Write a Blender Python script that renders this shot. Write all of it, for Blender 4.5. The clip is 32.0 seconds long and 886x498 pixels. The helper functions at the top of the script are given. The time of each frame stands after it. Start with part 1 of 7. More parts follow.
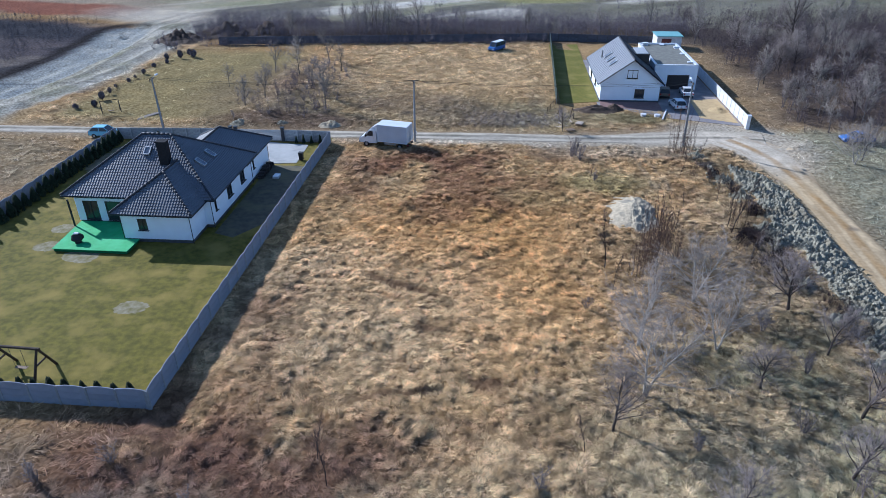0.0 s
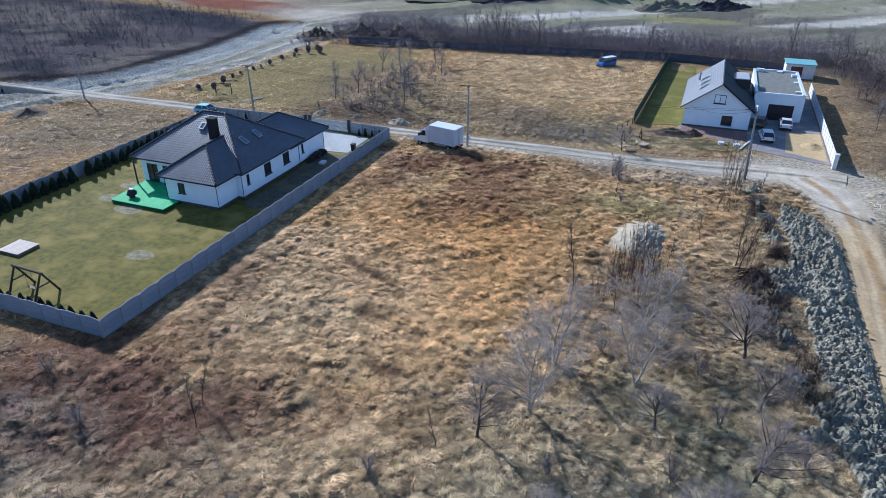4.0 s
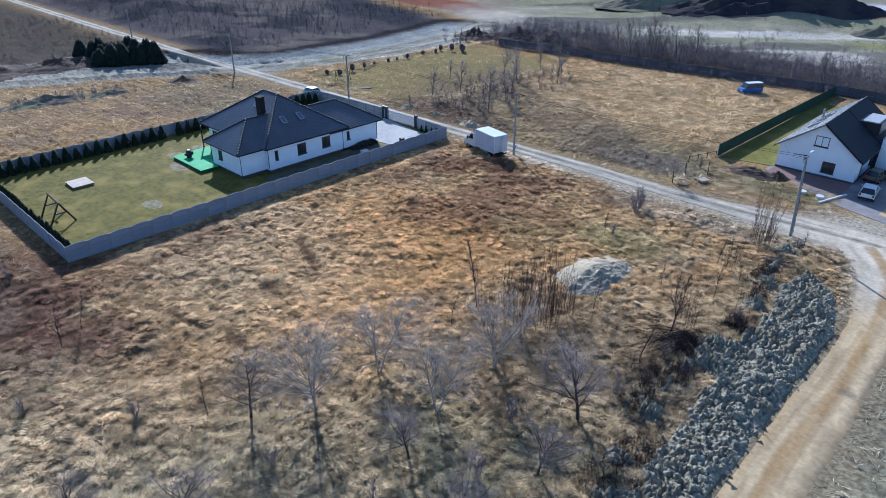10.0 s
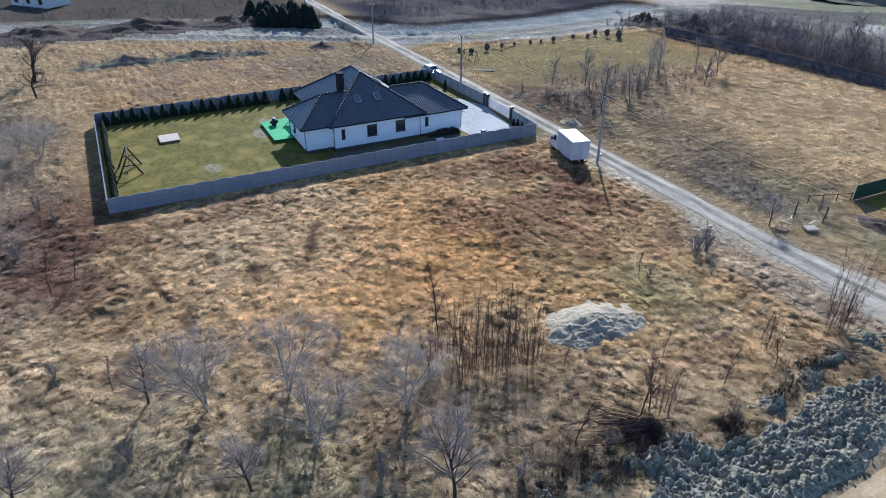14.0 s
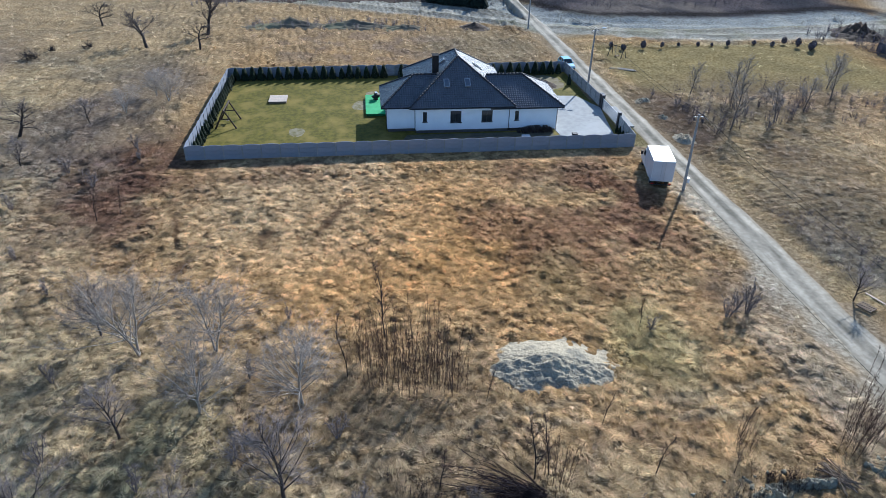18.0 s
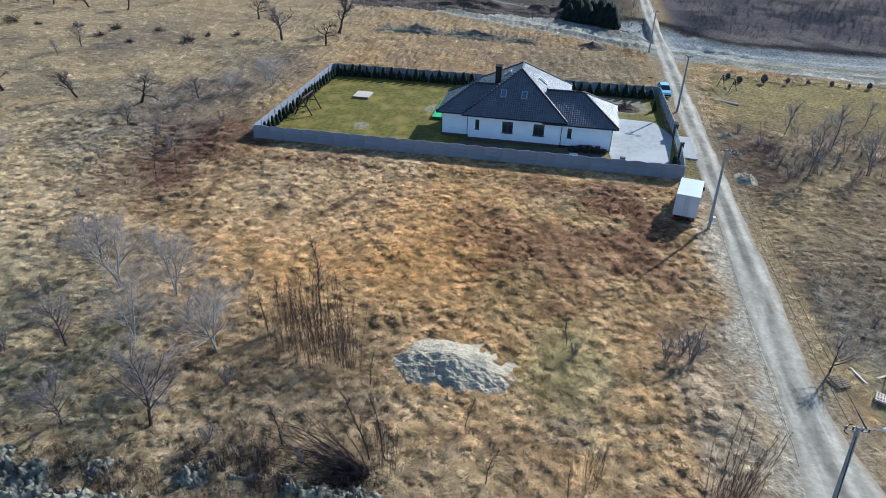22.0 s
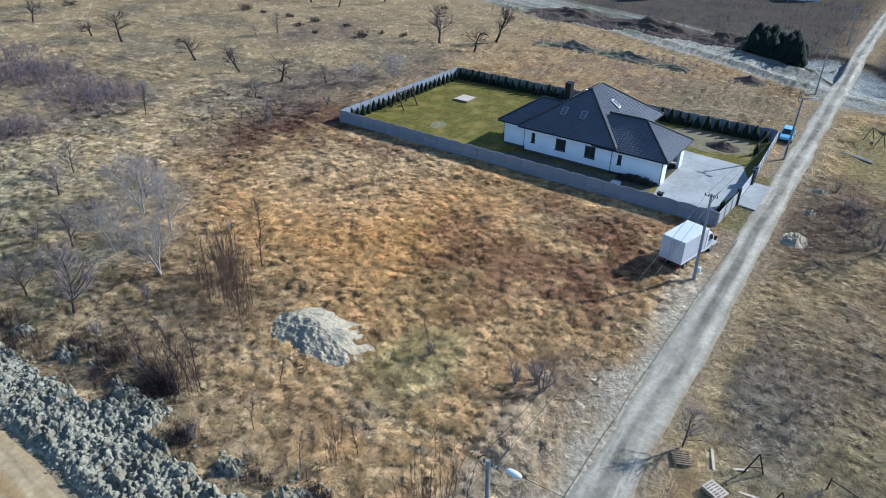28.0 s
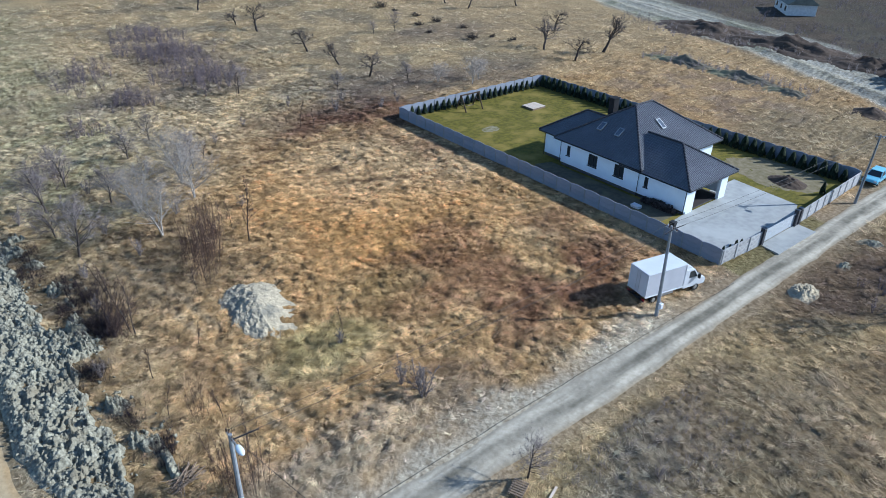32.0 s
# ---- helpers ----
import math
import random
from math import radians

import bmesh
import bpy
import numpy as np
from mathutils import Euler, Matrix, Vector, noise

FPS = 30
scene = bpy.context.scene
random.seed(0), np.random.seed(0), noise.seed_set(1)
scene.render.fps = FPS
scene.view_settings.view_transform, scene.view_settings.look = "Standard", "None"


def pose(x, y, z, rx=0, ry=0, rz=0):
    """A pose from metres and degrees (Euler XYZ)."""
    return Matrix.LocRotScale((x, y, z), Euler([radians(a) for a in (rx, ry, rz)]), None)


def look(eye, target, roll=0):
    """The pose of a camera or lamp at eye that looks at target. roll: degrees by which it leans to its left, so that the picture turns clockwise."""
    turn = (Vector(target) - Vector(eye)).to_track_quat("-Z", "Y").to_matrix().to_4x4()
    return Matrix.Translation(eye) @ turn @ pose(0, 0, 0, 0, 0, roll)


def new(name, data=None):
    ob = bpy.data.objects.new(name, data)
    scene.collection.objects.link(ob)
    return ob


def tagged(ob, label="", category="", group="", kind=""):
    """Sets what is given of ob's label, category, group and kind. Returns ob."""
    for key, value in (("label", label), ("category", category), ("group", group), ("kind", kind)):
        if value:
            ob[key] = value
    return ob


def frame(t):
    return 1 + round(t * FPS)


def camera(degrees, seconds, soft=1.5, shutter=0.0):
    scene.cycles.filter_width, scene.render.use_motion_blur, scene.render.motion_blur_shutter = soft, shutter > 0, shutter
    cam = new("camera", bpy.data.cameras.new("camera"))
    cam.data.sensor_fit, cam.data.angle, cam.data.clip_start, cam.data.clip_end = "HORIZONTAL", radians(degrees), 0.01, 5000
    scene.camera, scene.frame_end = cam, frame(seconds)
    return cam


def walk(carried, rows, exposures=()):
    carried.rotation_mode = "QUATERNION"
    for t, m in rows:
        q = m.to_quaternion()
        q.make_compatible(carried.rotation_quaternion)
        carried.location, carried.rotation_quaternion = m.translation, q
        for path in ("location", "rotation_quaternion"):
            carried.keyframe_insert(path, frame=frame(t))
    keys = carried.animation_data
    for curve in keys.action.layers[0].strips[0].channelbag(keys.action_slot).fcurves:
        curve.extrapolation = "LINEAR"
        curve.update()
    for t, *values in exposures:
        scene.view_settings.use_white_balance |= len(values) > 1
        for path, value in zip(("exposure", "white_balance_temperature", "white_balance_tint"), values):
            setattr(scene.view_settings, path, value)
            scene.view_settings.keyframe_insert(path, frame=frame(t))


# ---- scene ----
# camera and its flight
cam = camera(67.75, 32.0, soft=0.5)
ROWS = [
    (0.0, -0.02, 0.04, 31.32, 5.02, -29.25, 0.38),
    (0.5, 2.19, -0.07, 31.23, 7.03, -29.03, 0.36),
    (1.0, 4.40, -0.04, 31.18, 9.07, -28.85, 0.33),
    (1.5, 6.65, 0.08, 31.11, 11.14, -28.69, 0.28),
    (2.0, 8.90, 0.33, 31.08, 13.21, -28.59, 0.25),
    (2.5, 11.15, 0.62, 31.01, 15.30, -28.47, 0.18),
    (3.0, 13.25, 0.99, 30.95, 17.28, -28.38, 0.14),
    (3.5, 15.46, 1.49, 30.89, 19.39, -28.28, 0.10),
    (5.5, 24.14, 4.49, 30.78, 27.87, -27.95, -0.06),
    (6.0, 26.25, 5.50, 30.76, 29.98, -27.91, -0.10),
    (6.5, 28.32, 6.55, 30.71, 32.09, -27.88, -0.12),
    (7.0, 30.36, 7.71, 30.73, 34.20, -27.88, -0.18),
    (7.5, 32.32, 8.92, 30.71, 36.12, -27.84, -0.25),
    (8.0, 34.24, 10.25, 30.69, 37.47, -27.78, -0.30),
    (8.5, 36.07, 11.70, 30.66, 38.74, -27.73, -0.31),
    (9.0, 37.75, 13.28, 30.67, 40.20, -27.73, -0.31),
    (9.5, 39.26, 15.00, 30.68, 41.90, -27.78, -0.28),
    (10.0, 40.62, 16.86, 30.69, 43.77, -27.88, -0.25),
    (10.5, 41.79, 18.87, 30.76, 45.75, -28.06, -0.22),
    (11.0, 42.79, 21.01, 30.83, 47.81, -28.29, -0.20),
    (11.5, 43.60, 23.27, 30.94, 50.13, -28.60, -0.21),
    (12.0, 44.28, 25.62, 31.06, 52.75, -28.96, -0.20),
    (12.5, 44.84, 28.00, 31.17, 55.71, -29.34, -0.23),
    (13.0, 45.33, 30.34, 31.28, 58.39, -29.73, -0.30),
    (13.5, 45.78, 32.69, 31.35, 60.85, -30.04, -0.36),
    (15.5, 47.06, 41.81, 31.40, 70.14, -31.06, -0.57),
    (16.0, 47.25, 44.05, 31.40, 72.94, -31.29, -0.63),
    (16.5, 47.42, 46.27, 31.38, 75.85, -31.50, -0.69),
    (17.0, 47.62, 48.46, 31.36, 78.61, -31.71, -0.75),
    (17.5, 47.84, 50.67, 31.34, 81.25, -31.86, -0.82),
    (18.0, 48.09, 52.87, 31.36, 83.82, -31.96, -0.89),
    (18.5, 48.34, 55.11, 31.37, 86.34, -32.01, -0.97),
    (19.0, 48.62, 57.31, 31.38, 88.81, -31.99, -1.05),
    (19.5, 48.89, 59.52, 31.37, 91.23, -31.90, -1.11),
    (20.0, 49.16, 61.70, 31.35, 93.62, -31.75, -1.15),
    (20.5, 49.39, 63.91, 31.38, 95.89, -31.55, -1.15),
    (21.0, 49.59, 66.13, 31.36, 98.08, -31.33, -1.15),
    (21.5, 49.72, 68.32, 31.37, 99.96, -31.13, -1.16),
    (22.0, 49.78, 70.52, 31.38, 101.53, -30.95, -1.14),
    (22.5, 49.71, 72.71, 31.39, 103.30, -30.78, -1.13),
    (23.0, 49.56, 74.89, 31.38, 105.18, -30.61, -1.13),
    (23.5, 49.28, 77.06, 31.39, 107.14, -30.52, -1.13),
    (24.0, 48.90, 79.18, 31.42, 109.15, -30.45, -1.13),
    (24.5, 48.41, 81.33, 31.42, 111.19, -30.38, -1.12),
    (25.0, 47.83, 83.45, 31.44, 113.21, -30.31, -1.13),
    (25.5, 47.15, 85.54, 31.46, 115.30, -30.26, -1.14),
    (27.5, 43.46, 93.73, 31.56, 123.47, -30.13, -0.99),
    (28.0, 42.31, 95.67, 31.62, 125.48, -30.12, -0.97),
    (28.5, 41.07, 97.59, 31.68, 127.49, -30.11, -0.94),
    (29.0, 39.75, 99.46, 31.74, 129.52, -30.09, -0.89),
    (29.5, 38.35, 101.30, 31.81, 131.53, -30.10, -0.84),
    (30.0, 36.84, 103.07, 31.89, 133.59, -30.10, -0.78),
    (30.5, 35.30, 104.80, 31.96, 135.65, -30.09, -0.74),
    (31.0, 33.68, 106.46, 32.04, 137.71, -30.10, -0.70),
    (31.5, 32.01, 108.06, 32.12, 139.80, -30.10, -0.63),
    (32.0, 30.27, 109.60, 32.21, 141.90, -30.12, -0.55),
]
walk(cam, [(t, pose(x, y, z, 90 + pitch, roll, yaw)) for t, x, y, z, yaw, pitch, roll in ROWS],
     [(0.0, 0.38, 5300, 13), (9.0, 0.40, 5200, 12.5), (13.0, 0.45, 5350, 13), (19.0, 0.45, 5550, 8), (32.0, 0.42, 5400, 6.5)])

# world, sun, exposure
SUN_DIR = Vector((-0.735, 0.463, 0.495)).normalized()
world = bpy.data.worlds.new("sky")
scene.world = world
world.use_nodes = True
wn = world.node_tree
wn.nodes.clear()
sky = wn.nodes.new("ShaderNodeTexSky")
sky.sky_type = "NISHITA"
sky.sun_disc = False
sky.sun_elevation = math.asin(SUN_DIR.z)
sky.sun_rotation = math.atan2(SUN_DIR.x, SUN_DIR.y)
sky.altitude = 200
sky.dust_density = 0.2
sky.ozone_density = 2.5
back = wn.nodes.new("ShaderNodeBackground")
back.inputs["Strength"].default_value = 0.12
wout = wn.nodes.new("ShaderNodeOutputWorld")
wn.links.new(sky.outputs[0], back.inputs["Color"])
wn.links.new(back.outputs[0], wout.inputs["Surface"])
sun_data = bpy.data.lights.new("sun", "SUN")
sun_data.energy = 4.9
sun_data.angle = radians(0.55)
sun_data.color = (1.0, 0.95, 0.88)
sun = new("sun", sun_data)
sun.matrix_world = look(SUN_DIR * 100, (0, 0, 0))

# materials
def mat(name, base, alt=None, scale=1.0, third=None, scale2=0.2, rough=0.85, metal=0.0, bump=0.0, bscale=None,
        island=0.0, objrand=0.0, attr="", detail=4.0, spec=0.3, stretch=(1, 1, 1), alpha=1.0, ior=1.5):
    """A principled surface: base and alt mixed by fine noise, third by broad noise, small relief."""
    m = bpy.data.materials.new(name)
    m.use_nodes = True
    nt = m.node_tree
    N, L = nt.nodes, nt.links
    bsdf = N["Principled BSDF"]
    bsdf.inputs["Roughness"].default_value = rough
    bsdf.inputs["Metallic"].default_value = metal
    bsdf.inputs["IOR"].default_value = ior
    bsdf.inputs["Specular IOR Level"].default_value = spec
    co = N.new("ShaderNodeTexCoord")
    mp = N.new("ShaderNodeMapping")
    mp.inputs["Scale"].default_value = stretch
    L.new(co.outputs["Object"], mp.inputs["Vector"])

    def noise_tex(s, d):
        n = N.new("ShaderNodeTexNoise")
        n.inputs["Scale"].default_value = s
        n.inputs["Detail"].default_value = d
        L.new(mp.outputs[0], n.inputs["Vector"])
        return n

    def mix(fac, a, b, blend="MIX"):
        x = N.new("ShaderNodeMix")
        x.data_type, x.blend_type = "RGBA", blend
        for sock, v in ((x.inputs["Factor"], fac), (x.inputs["A"], a), (x.inputs["B"], b)):
            if isinstance(v, (int, float)):
                sock.default_value = v
            elif isinstance(v, tuple):
                sock.default_value = (*v[:3], 1)
            else:
                L.new(v, sock)
        return x.outputs["Result"]

    def ramp(sock, lo, hi):
        r = N.new("ShaderNodeMapRange")
        r.inputs["From Min"].default_value, r.inputs["From Max"].default_value = lo, hi
        L.new(sock, r.inputs["Value"])
        return r.outputs[0]

    col = base
    if attr:
        a = N.new("ShaderNodeAttribute")
        a.attribute_name = attr
        col = a.outputs["Color"]
    if alt:
        fac = ramp(noise_tex(scale, detail).outputs["Fac"], 0.35, 0.65)
        col = mix(fac, col, alt, "MULTIPLY" if attr else "MIX")
    if third:
        fac = ramp(noise_tex(scale2, 3).outputs["Fac"], 0.48, 0.68)
        col = mix(fac, col, third, "MULTIPLY" if attr else "MIX")
    for amount, node, out in ((island, "ShaderNodeNewGeometry", "Random Per Island"), (objrand, "ShaderNodeObjectInfo", "Random")):
        if amount:
            g = N.new(node)
            r = N.new("ShaderNodeMapRange")
            r.inputs["To Min"].default_value, r.inputs["To Max"].default_value = 1 - amount, 1 + amount
            L.new(g.outputs[out], r.inputs["Value"])
            c = N.new("ShaderNodeCombineColor")
            for k in range(3):
                L.new(r.outputs[0], c.inputs[k])
            col = mix(1.0, col, c.outputs[0], "MULTIPLY")
    if isinstance(col, tuple):
        bsdf.inputs["Base Color"].default_value = (*col[:3], 1)
    else:
        L.new(col, bsdf.inputs["Base Color"])
    if bump:
        b = N.new("ShaderNodeBump")
        b.inputs["Strength"].default_value = min(1.0, bump)
        b.inputs["Distance"].default_value = max(0.02, bump * 0.1)
        L.new(noise_tex(bscale or scale * 2, 5).outputs["Fac"], b.inputs["Height"])
        L.new(b.outputs[0], bsdf.inputs["Normal"])
    if alpha < 1:
        bsdf.inputs["Alpha"].default_value = alpha
    return m


def glass_mat(name, tint=(0.03, 0.035, 0.04)):
    m = mat(name, tint, rough=0.06, spec=0.6)
    return m


M = {}
M["ground"] = mat("ground_soil_and_dry_grass", (0.3, 0.2, 0.1), (0.50, 0.47, 0.44), 2.6, (1.2, 1.17, 1.12), 0.22, rough=1.0, bump=0.9, bscale=4.5, attr="tone", spec=0.0, detail=8.0)
M["grass"] = mat("dry_grass_blades", (0.4, 0.3, 0.15), rough=0.8, attr="tone", island=0.3, spec=0.05)
M["road"] = mat("packed_pale_gravel", (0.42, 0.38, 0.33), (0.80, 0.79, 0.77), 2.6, (1.12, 1.12, 1.12), 0.25, rough=0.95, bump=0.5, bscale=5, attr="tone", spec=0.15)
M["lawn"] = mat("mown_lawn", (0.16, 0.135, 0.022), (0.09, 0.083, 0.016), 1.6, (0.235, 0.18, 0.045), 0.32, rough=0.9, bump=0.6, bscale=14, spec=0.15)
M["lawn2"] = mat("green_lawn", (0.17, 0.155, 0.03), (0.12, 0.118, 0.022), 3.0, (0.22, 0.185, 0.05), 0.3, rough=0.9, bump=0.6, bscale=14, spec=0.15)
M["render"] = mat("white_wall_plaster", (0.75, 0.81, 0.88), (0.70, 0.76, 0.83), 0.8, rough=0.8, bump=0.15, bscale=40)
M["plinth"] = mat("dark_grey_plinth", (0.09, 0.09, 0.095), (0.06, 0.06, 0.065), 4, rough=0.8)
M["tile"] = mat("anthracite_roof_tile", (0.055, 0.06, 0.07), (0.04, 0.043, 0.052), 2.0, (0.068, 0.074, 0.086), 0.4, rough=0.34, island=0.15, spec=1.0, ior=1.6)
M["ridge"] = mat("anthracite_ridge_cap", (0.04, 0.042, 0.052), (0.025, 0.027, 0.035), 3, rough=0.65, spec=0.4)
M["gutter"] = mat("dark_steel_gutter", (0.03, 0.032, 0.038), rough=0.35, metal=0.6)
M["soffit"] = mat("grey_soffit_boards", (0.12, 0.12, 0.13), (0.09, 0.09, 0.1), 3, rough=0.7)
M["glass"] = glass_mat("dark_window_glass")
M["skyglass"] = mat("roof_window_glass", (0.10, 0.12, 0.15), rough=0.08, spec=0.8)
M["frame"] = mat("anthracite_window_frame", (0.035, 0.036, 0.04), rough=0.4)
M["chimney"] = mat("dark_chimney_cladding", (0.03, 0.03, 0.033), (0.02, 0.02, 0.022), 6, rough=0.9, spec=0.1)
M["concrete"] = mat("grey_concrete_slab", (0.25, 0.27, 0.32), (0.20, 0.22, 0.265), 1.2, (0.30, 0.32, 0.36), 0.5, rough=0.9, bump=0.2, bscale=20, objrand=0.08)
M["post"] = mat("grey_concrete_post", (0.28, 0.29, 0.30), (0.22, 0.23, 0.24), 3, rough=0.9, bump=0.2, bscale=30, objrand=0.08)
M["fence_front"] = mat("pale_split_stone_slab", (0.42, 0.42, 0.42), (0.27, 0.27, 0.28), 3.2, (0.5, 0.5, 0.49), 1.0, rough=0.9, bump=0.6, bscale=9, objrand=0.1)
M["paving"] = mat("pale_grey_paving", (0.35, 0.355, 0.34), (0.29, 0.295, 0.285), 1.5, (0.39, 0.395, 0.38), 0.3, rough=0.85, bump=0.1, bscale=10, objrand=0.06)
M["terrace"] = mat("bright_green_terrace_covering", (0.05, 0.40, 0.14), (0.045, 0.34, 0.12), 2.0, (0.07, 0.44, 0.18), 0.6, rough=0.8, bump=0.1, bscale=60)
M["terrace_side"] = mat("dark_green_terrace_edge", (0.02, 0.16, 0.05), (0.015, 0.11, 0.04), 3, rough=0.8)
M["thuja"] = mat("dark_thuja_foliage", (0.020, 0.032, 0.014), (0.012, 0.02, 0.009), 6, rough=0.8, island=0.3, spec=0.2)
M["fir"] = mat("dark_conifer_foliage", (0.016, 0.026, 0.018), (0.010, 0.016, 0.012), 2, rough=0.85, island=0.3, spec=0.2)
M["bark"] = mat("grey_brown_bark", (0.075, 0.06, 0.052), (0.042, 0.034, 0.03), 8, rough=0.9, objrand=0.15)
M["bark_dark"] = mat("dark_orchard_bark", (0.055, 0.045, 0.04), (0.035, 0.028, 0.026), 8, rough=0.9, objrand=0.2)
M["birch"] = mat("pale_birch_bark", (0.47, 0.43, 0.38), (0.25, 0.225, 0.20), 5, rough=0.85, stretch=(1, 1, 4))
M["orchard_twig"] = mat("grey_brown_orchard_twigs", (0.085, 0.07, 0.066), (0.055, 0.045, 0.043), 3, rough=0.9, objrand=0.35)
M["bark_pale"] = mat("pale_grey_bark", (0.19, 0.165, 0.145), (0.12, 0.10, 0.09), 6, rough=0.9, objrand=0.2)
M["twig_pale"] = mat("pale_tan_grey_twigs", (0.27, 0.24, 0.21), (0.17, 0.15, 0.135), 3, rough=0.9, objrand=0.25)
M["twig"] = mat("greyish_twigs", (0.25, 0.21, 0.195), (0.16, 0.135, 0.125), 3, rough=0.9, objrand=0.15)
M["birch_twig"] = mat("pale_lilac_grey_twigs", (0.35, 0.305, 0.265), (0.23, 0.20, 0.175), 3, rough=0.9, objrand=0.12)
M["twig_red"] = mat("reddish_brown_stems", (0.115, 0.07, 0.05), (0.07, 0.045, 0.035), 3, rough=0.9, objrand=0.15)
M["thicket"] = mat("purplish_grey_thicket", (0.17, 0.138, 0.142), (0.115, 0.093, 0.097), 1, spec=0.05, rough=0.95, island=0.3)
# bluish cast put in for the haze over the distant rise
M["hill_brush"] = mat("bluish_grey_brushwood", (0.10, 0.095, 0.105), (0.068, 0.064, 0.074), 1, spec=0.05, rough=0.95, island=0.3)
M["bramble"] = mat("dark_bramble_stems", (0.045, 0.035, 0.036), (0.028, 0.022, 0.023), 1, spec=0.05, rough=0.95, island=0.35)
M["brush"] = mat("grey_brown_brushwood", (0.155, 0.138, 0.155), (0.105, 0.092, 0.106), 1, spec=0.05, rough=0.95, island=0.35)
M["wood_brush"] = mat("dark_purplish_brushwood", (0.09, 0.074, 0.08), (0.058, 0.048, 0.053), 1, spec=0.05, rough=0.95, island=0.35)
M["clod"] = mat("grey_clay_clods", (0.35, 0.332, 0.255), (0.175, 0.165, 0.125), 4.5, (0.22, 0.195, 0.14), 0.5, rough=1.0, bump=1.0, bscale=6, spec=0.05)
M["sand"] = mat("pale_grey_sand", (0.53, 0.445, 0.31), (0.38, 0.325, 0.23), 3.2, (0.25, 0.23, 0.18), 0.7, rough=1.0, bump=1.0, bscale=6, spec=0.05)
M["yellow_sand"] = mat("yellow_sand", (0.50, 0.37, 0.19), (0.42, 0.30, 0.15), 1.2, rough=0.95, bump=0.4, bscale=5)
M["soil"] = mat("dark_brown_soil", (0.10, 0.07, 0.05), (0.06, 0.042, 0.03), 2, rough=0.95, bump=0.7, bscale=5)
M["spoil"] = mat("grey_brown_spoil", (0.20, 0.175, 0.125), (0.13, 0.115, 0.09), 0.4, (0.26, 0.245, 0.15), 0.08, rough=1.0, bump=0.8, bscale=1.2, spec=0.05)
M["darkspoil"] = mat("dark_spoil_earth", (0.045, 0.042, 0.05), (0.03, 0.028, 0.034), 0.5, (0.07, 0.06, 0.055), 0.1, rough=1.0, bump=0.8, bscale=1.2, spec=0.05)
M["wood"] = mat("weathered_wood", (0.26, 0.19, 0.13), (0.17, 0.125, 0.09), 4, rough=0.85, stretch=(1, 1, 5))
M["palewood"] = mat("pale_planed_boards", (0.62, 0.52, 0.42), (0.52, 0.43, 0.34), 4, rough=0.8, objrand=0.08)
M["darkwood"] = mat("dark_stained_logs", (0.07, 0.045, 0.03), (0.045, 0.03, 0.02), 5, rough=0.8)
M["firewood"] = mat("weathered_dark_firewood", (0.05, 0.042, 0.038), (0.03, 0.025, 0.023), 5, rough=0.9, objrand=0.4)
M["white"] = mat("white_vehicle_paint", (0.66, 0.68, 0.71), (0.60, 0.62, 0.65), 0.8, rough=0.3, spec=0.5)
M["tarp"] = mat("pale_grey_box_panel", (0.52, 0.53, 0.57), (0.46, 0.47, 0.51), 0.7, rough=0.6, bump=0.05, bscale=3)
M["black"] = mat("black_plastic", (0.02, 0.02, 0.022), rough=0.6)
M["tyre"] = mat("black_rubber", (0.018, 0.018, 0.018), rough=0.85)
M["steel"] = mat("galvanised_steel", (0.45, 0.46, 0.47), (0.36, 0.37, 0.38), 6, rough=0.45, metal=0.7)
M["lightblue"] = mat("light_blue_car_paint", (0.20, 0.50, 0.66), (0.18, 0.46, 0.61), 1, rough=0.3, spec=0.5)
M["blue"] = mat("blue_car_paint", (0.035, 0.14, 0.42), (0.03, 0.12, 0.36), 1, rough=0.3, spec=0.5)
M["brown_paint"] = mat("dull_brown_car_paint", (0.16, 0.13, 0.09), (0.13, 0.10, 0.07), 1, rough=0.4, spec=0.5)
M["lamp_red"] = mat("red_tail_lamp", (0.35, 0.02, 0.02), rough=0.3)
M["lamp_white"] = mat("clear_headlamp", (0.55, 0.57, 0.6), rough=0.15)
M["luminaire"] = mat("pale_lamp_cover", (0.70, 0.76, 0.82), (0.62, 0.68, 0.74), 5, rough=0.3)
M["cable"] = mat("black_cable", (0.03, 0.03, 0.032), rough=0.7)
M["porcelain"] = mat("brown_insulator", (0.08, 0.045, 0.03), rough=0.3)
M["green_net"] = mat("dark_green_fence_net", (0.018, 0.055, 0.036), (0.012, 0.04, 0.026), 3, rough=0.8)
M["gate"] = mat("grey_gate_panel", (0.40, 0.42, 0.44), (0.34, 0.36, 0.38), 3, rough=0.5)
M["gatepier"] = mat("dark_gate_pier", (0.05, 0.05, 0.055), rough=0.6)
M["solar"] = mat("anthracite_metal_roof_sheet", (0.075, 0.08, 0.095), (0.055, 0.06, 0.072), 2, rough=0.5, spec=1.0, ior=1.9)
# darker copy of the metal sheet, for the slope turned from the sun
M["shadesheet"] = mat("shaded_slope_roof_sheet", (0.02, 0.022, 0.032), (0.015, 0.016, 0.024), 2, rough=0.7, spec=0.25)
M["felt"] = mat("grey_green_roofing_felt", (0.20, 0.20, 0.17), (0.15, 0.15, 0.13), 1.5, rough=0.9)
M["brickred"] = mat("reddish_paving_blocks", (0.24, 0.15, 0.13), (0.18, 0.11, 0.10), 3, rough=0.9)
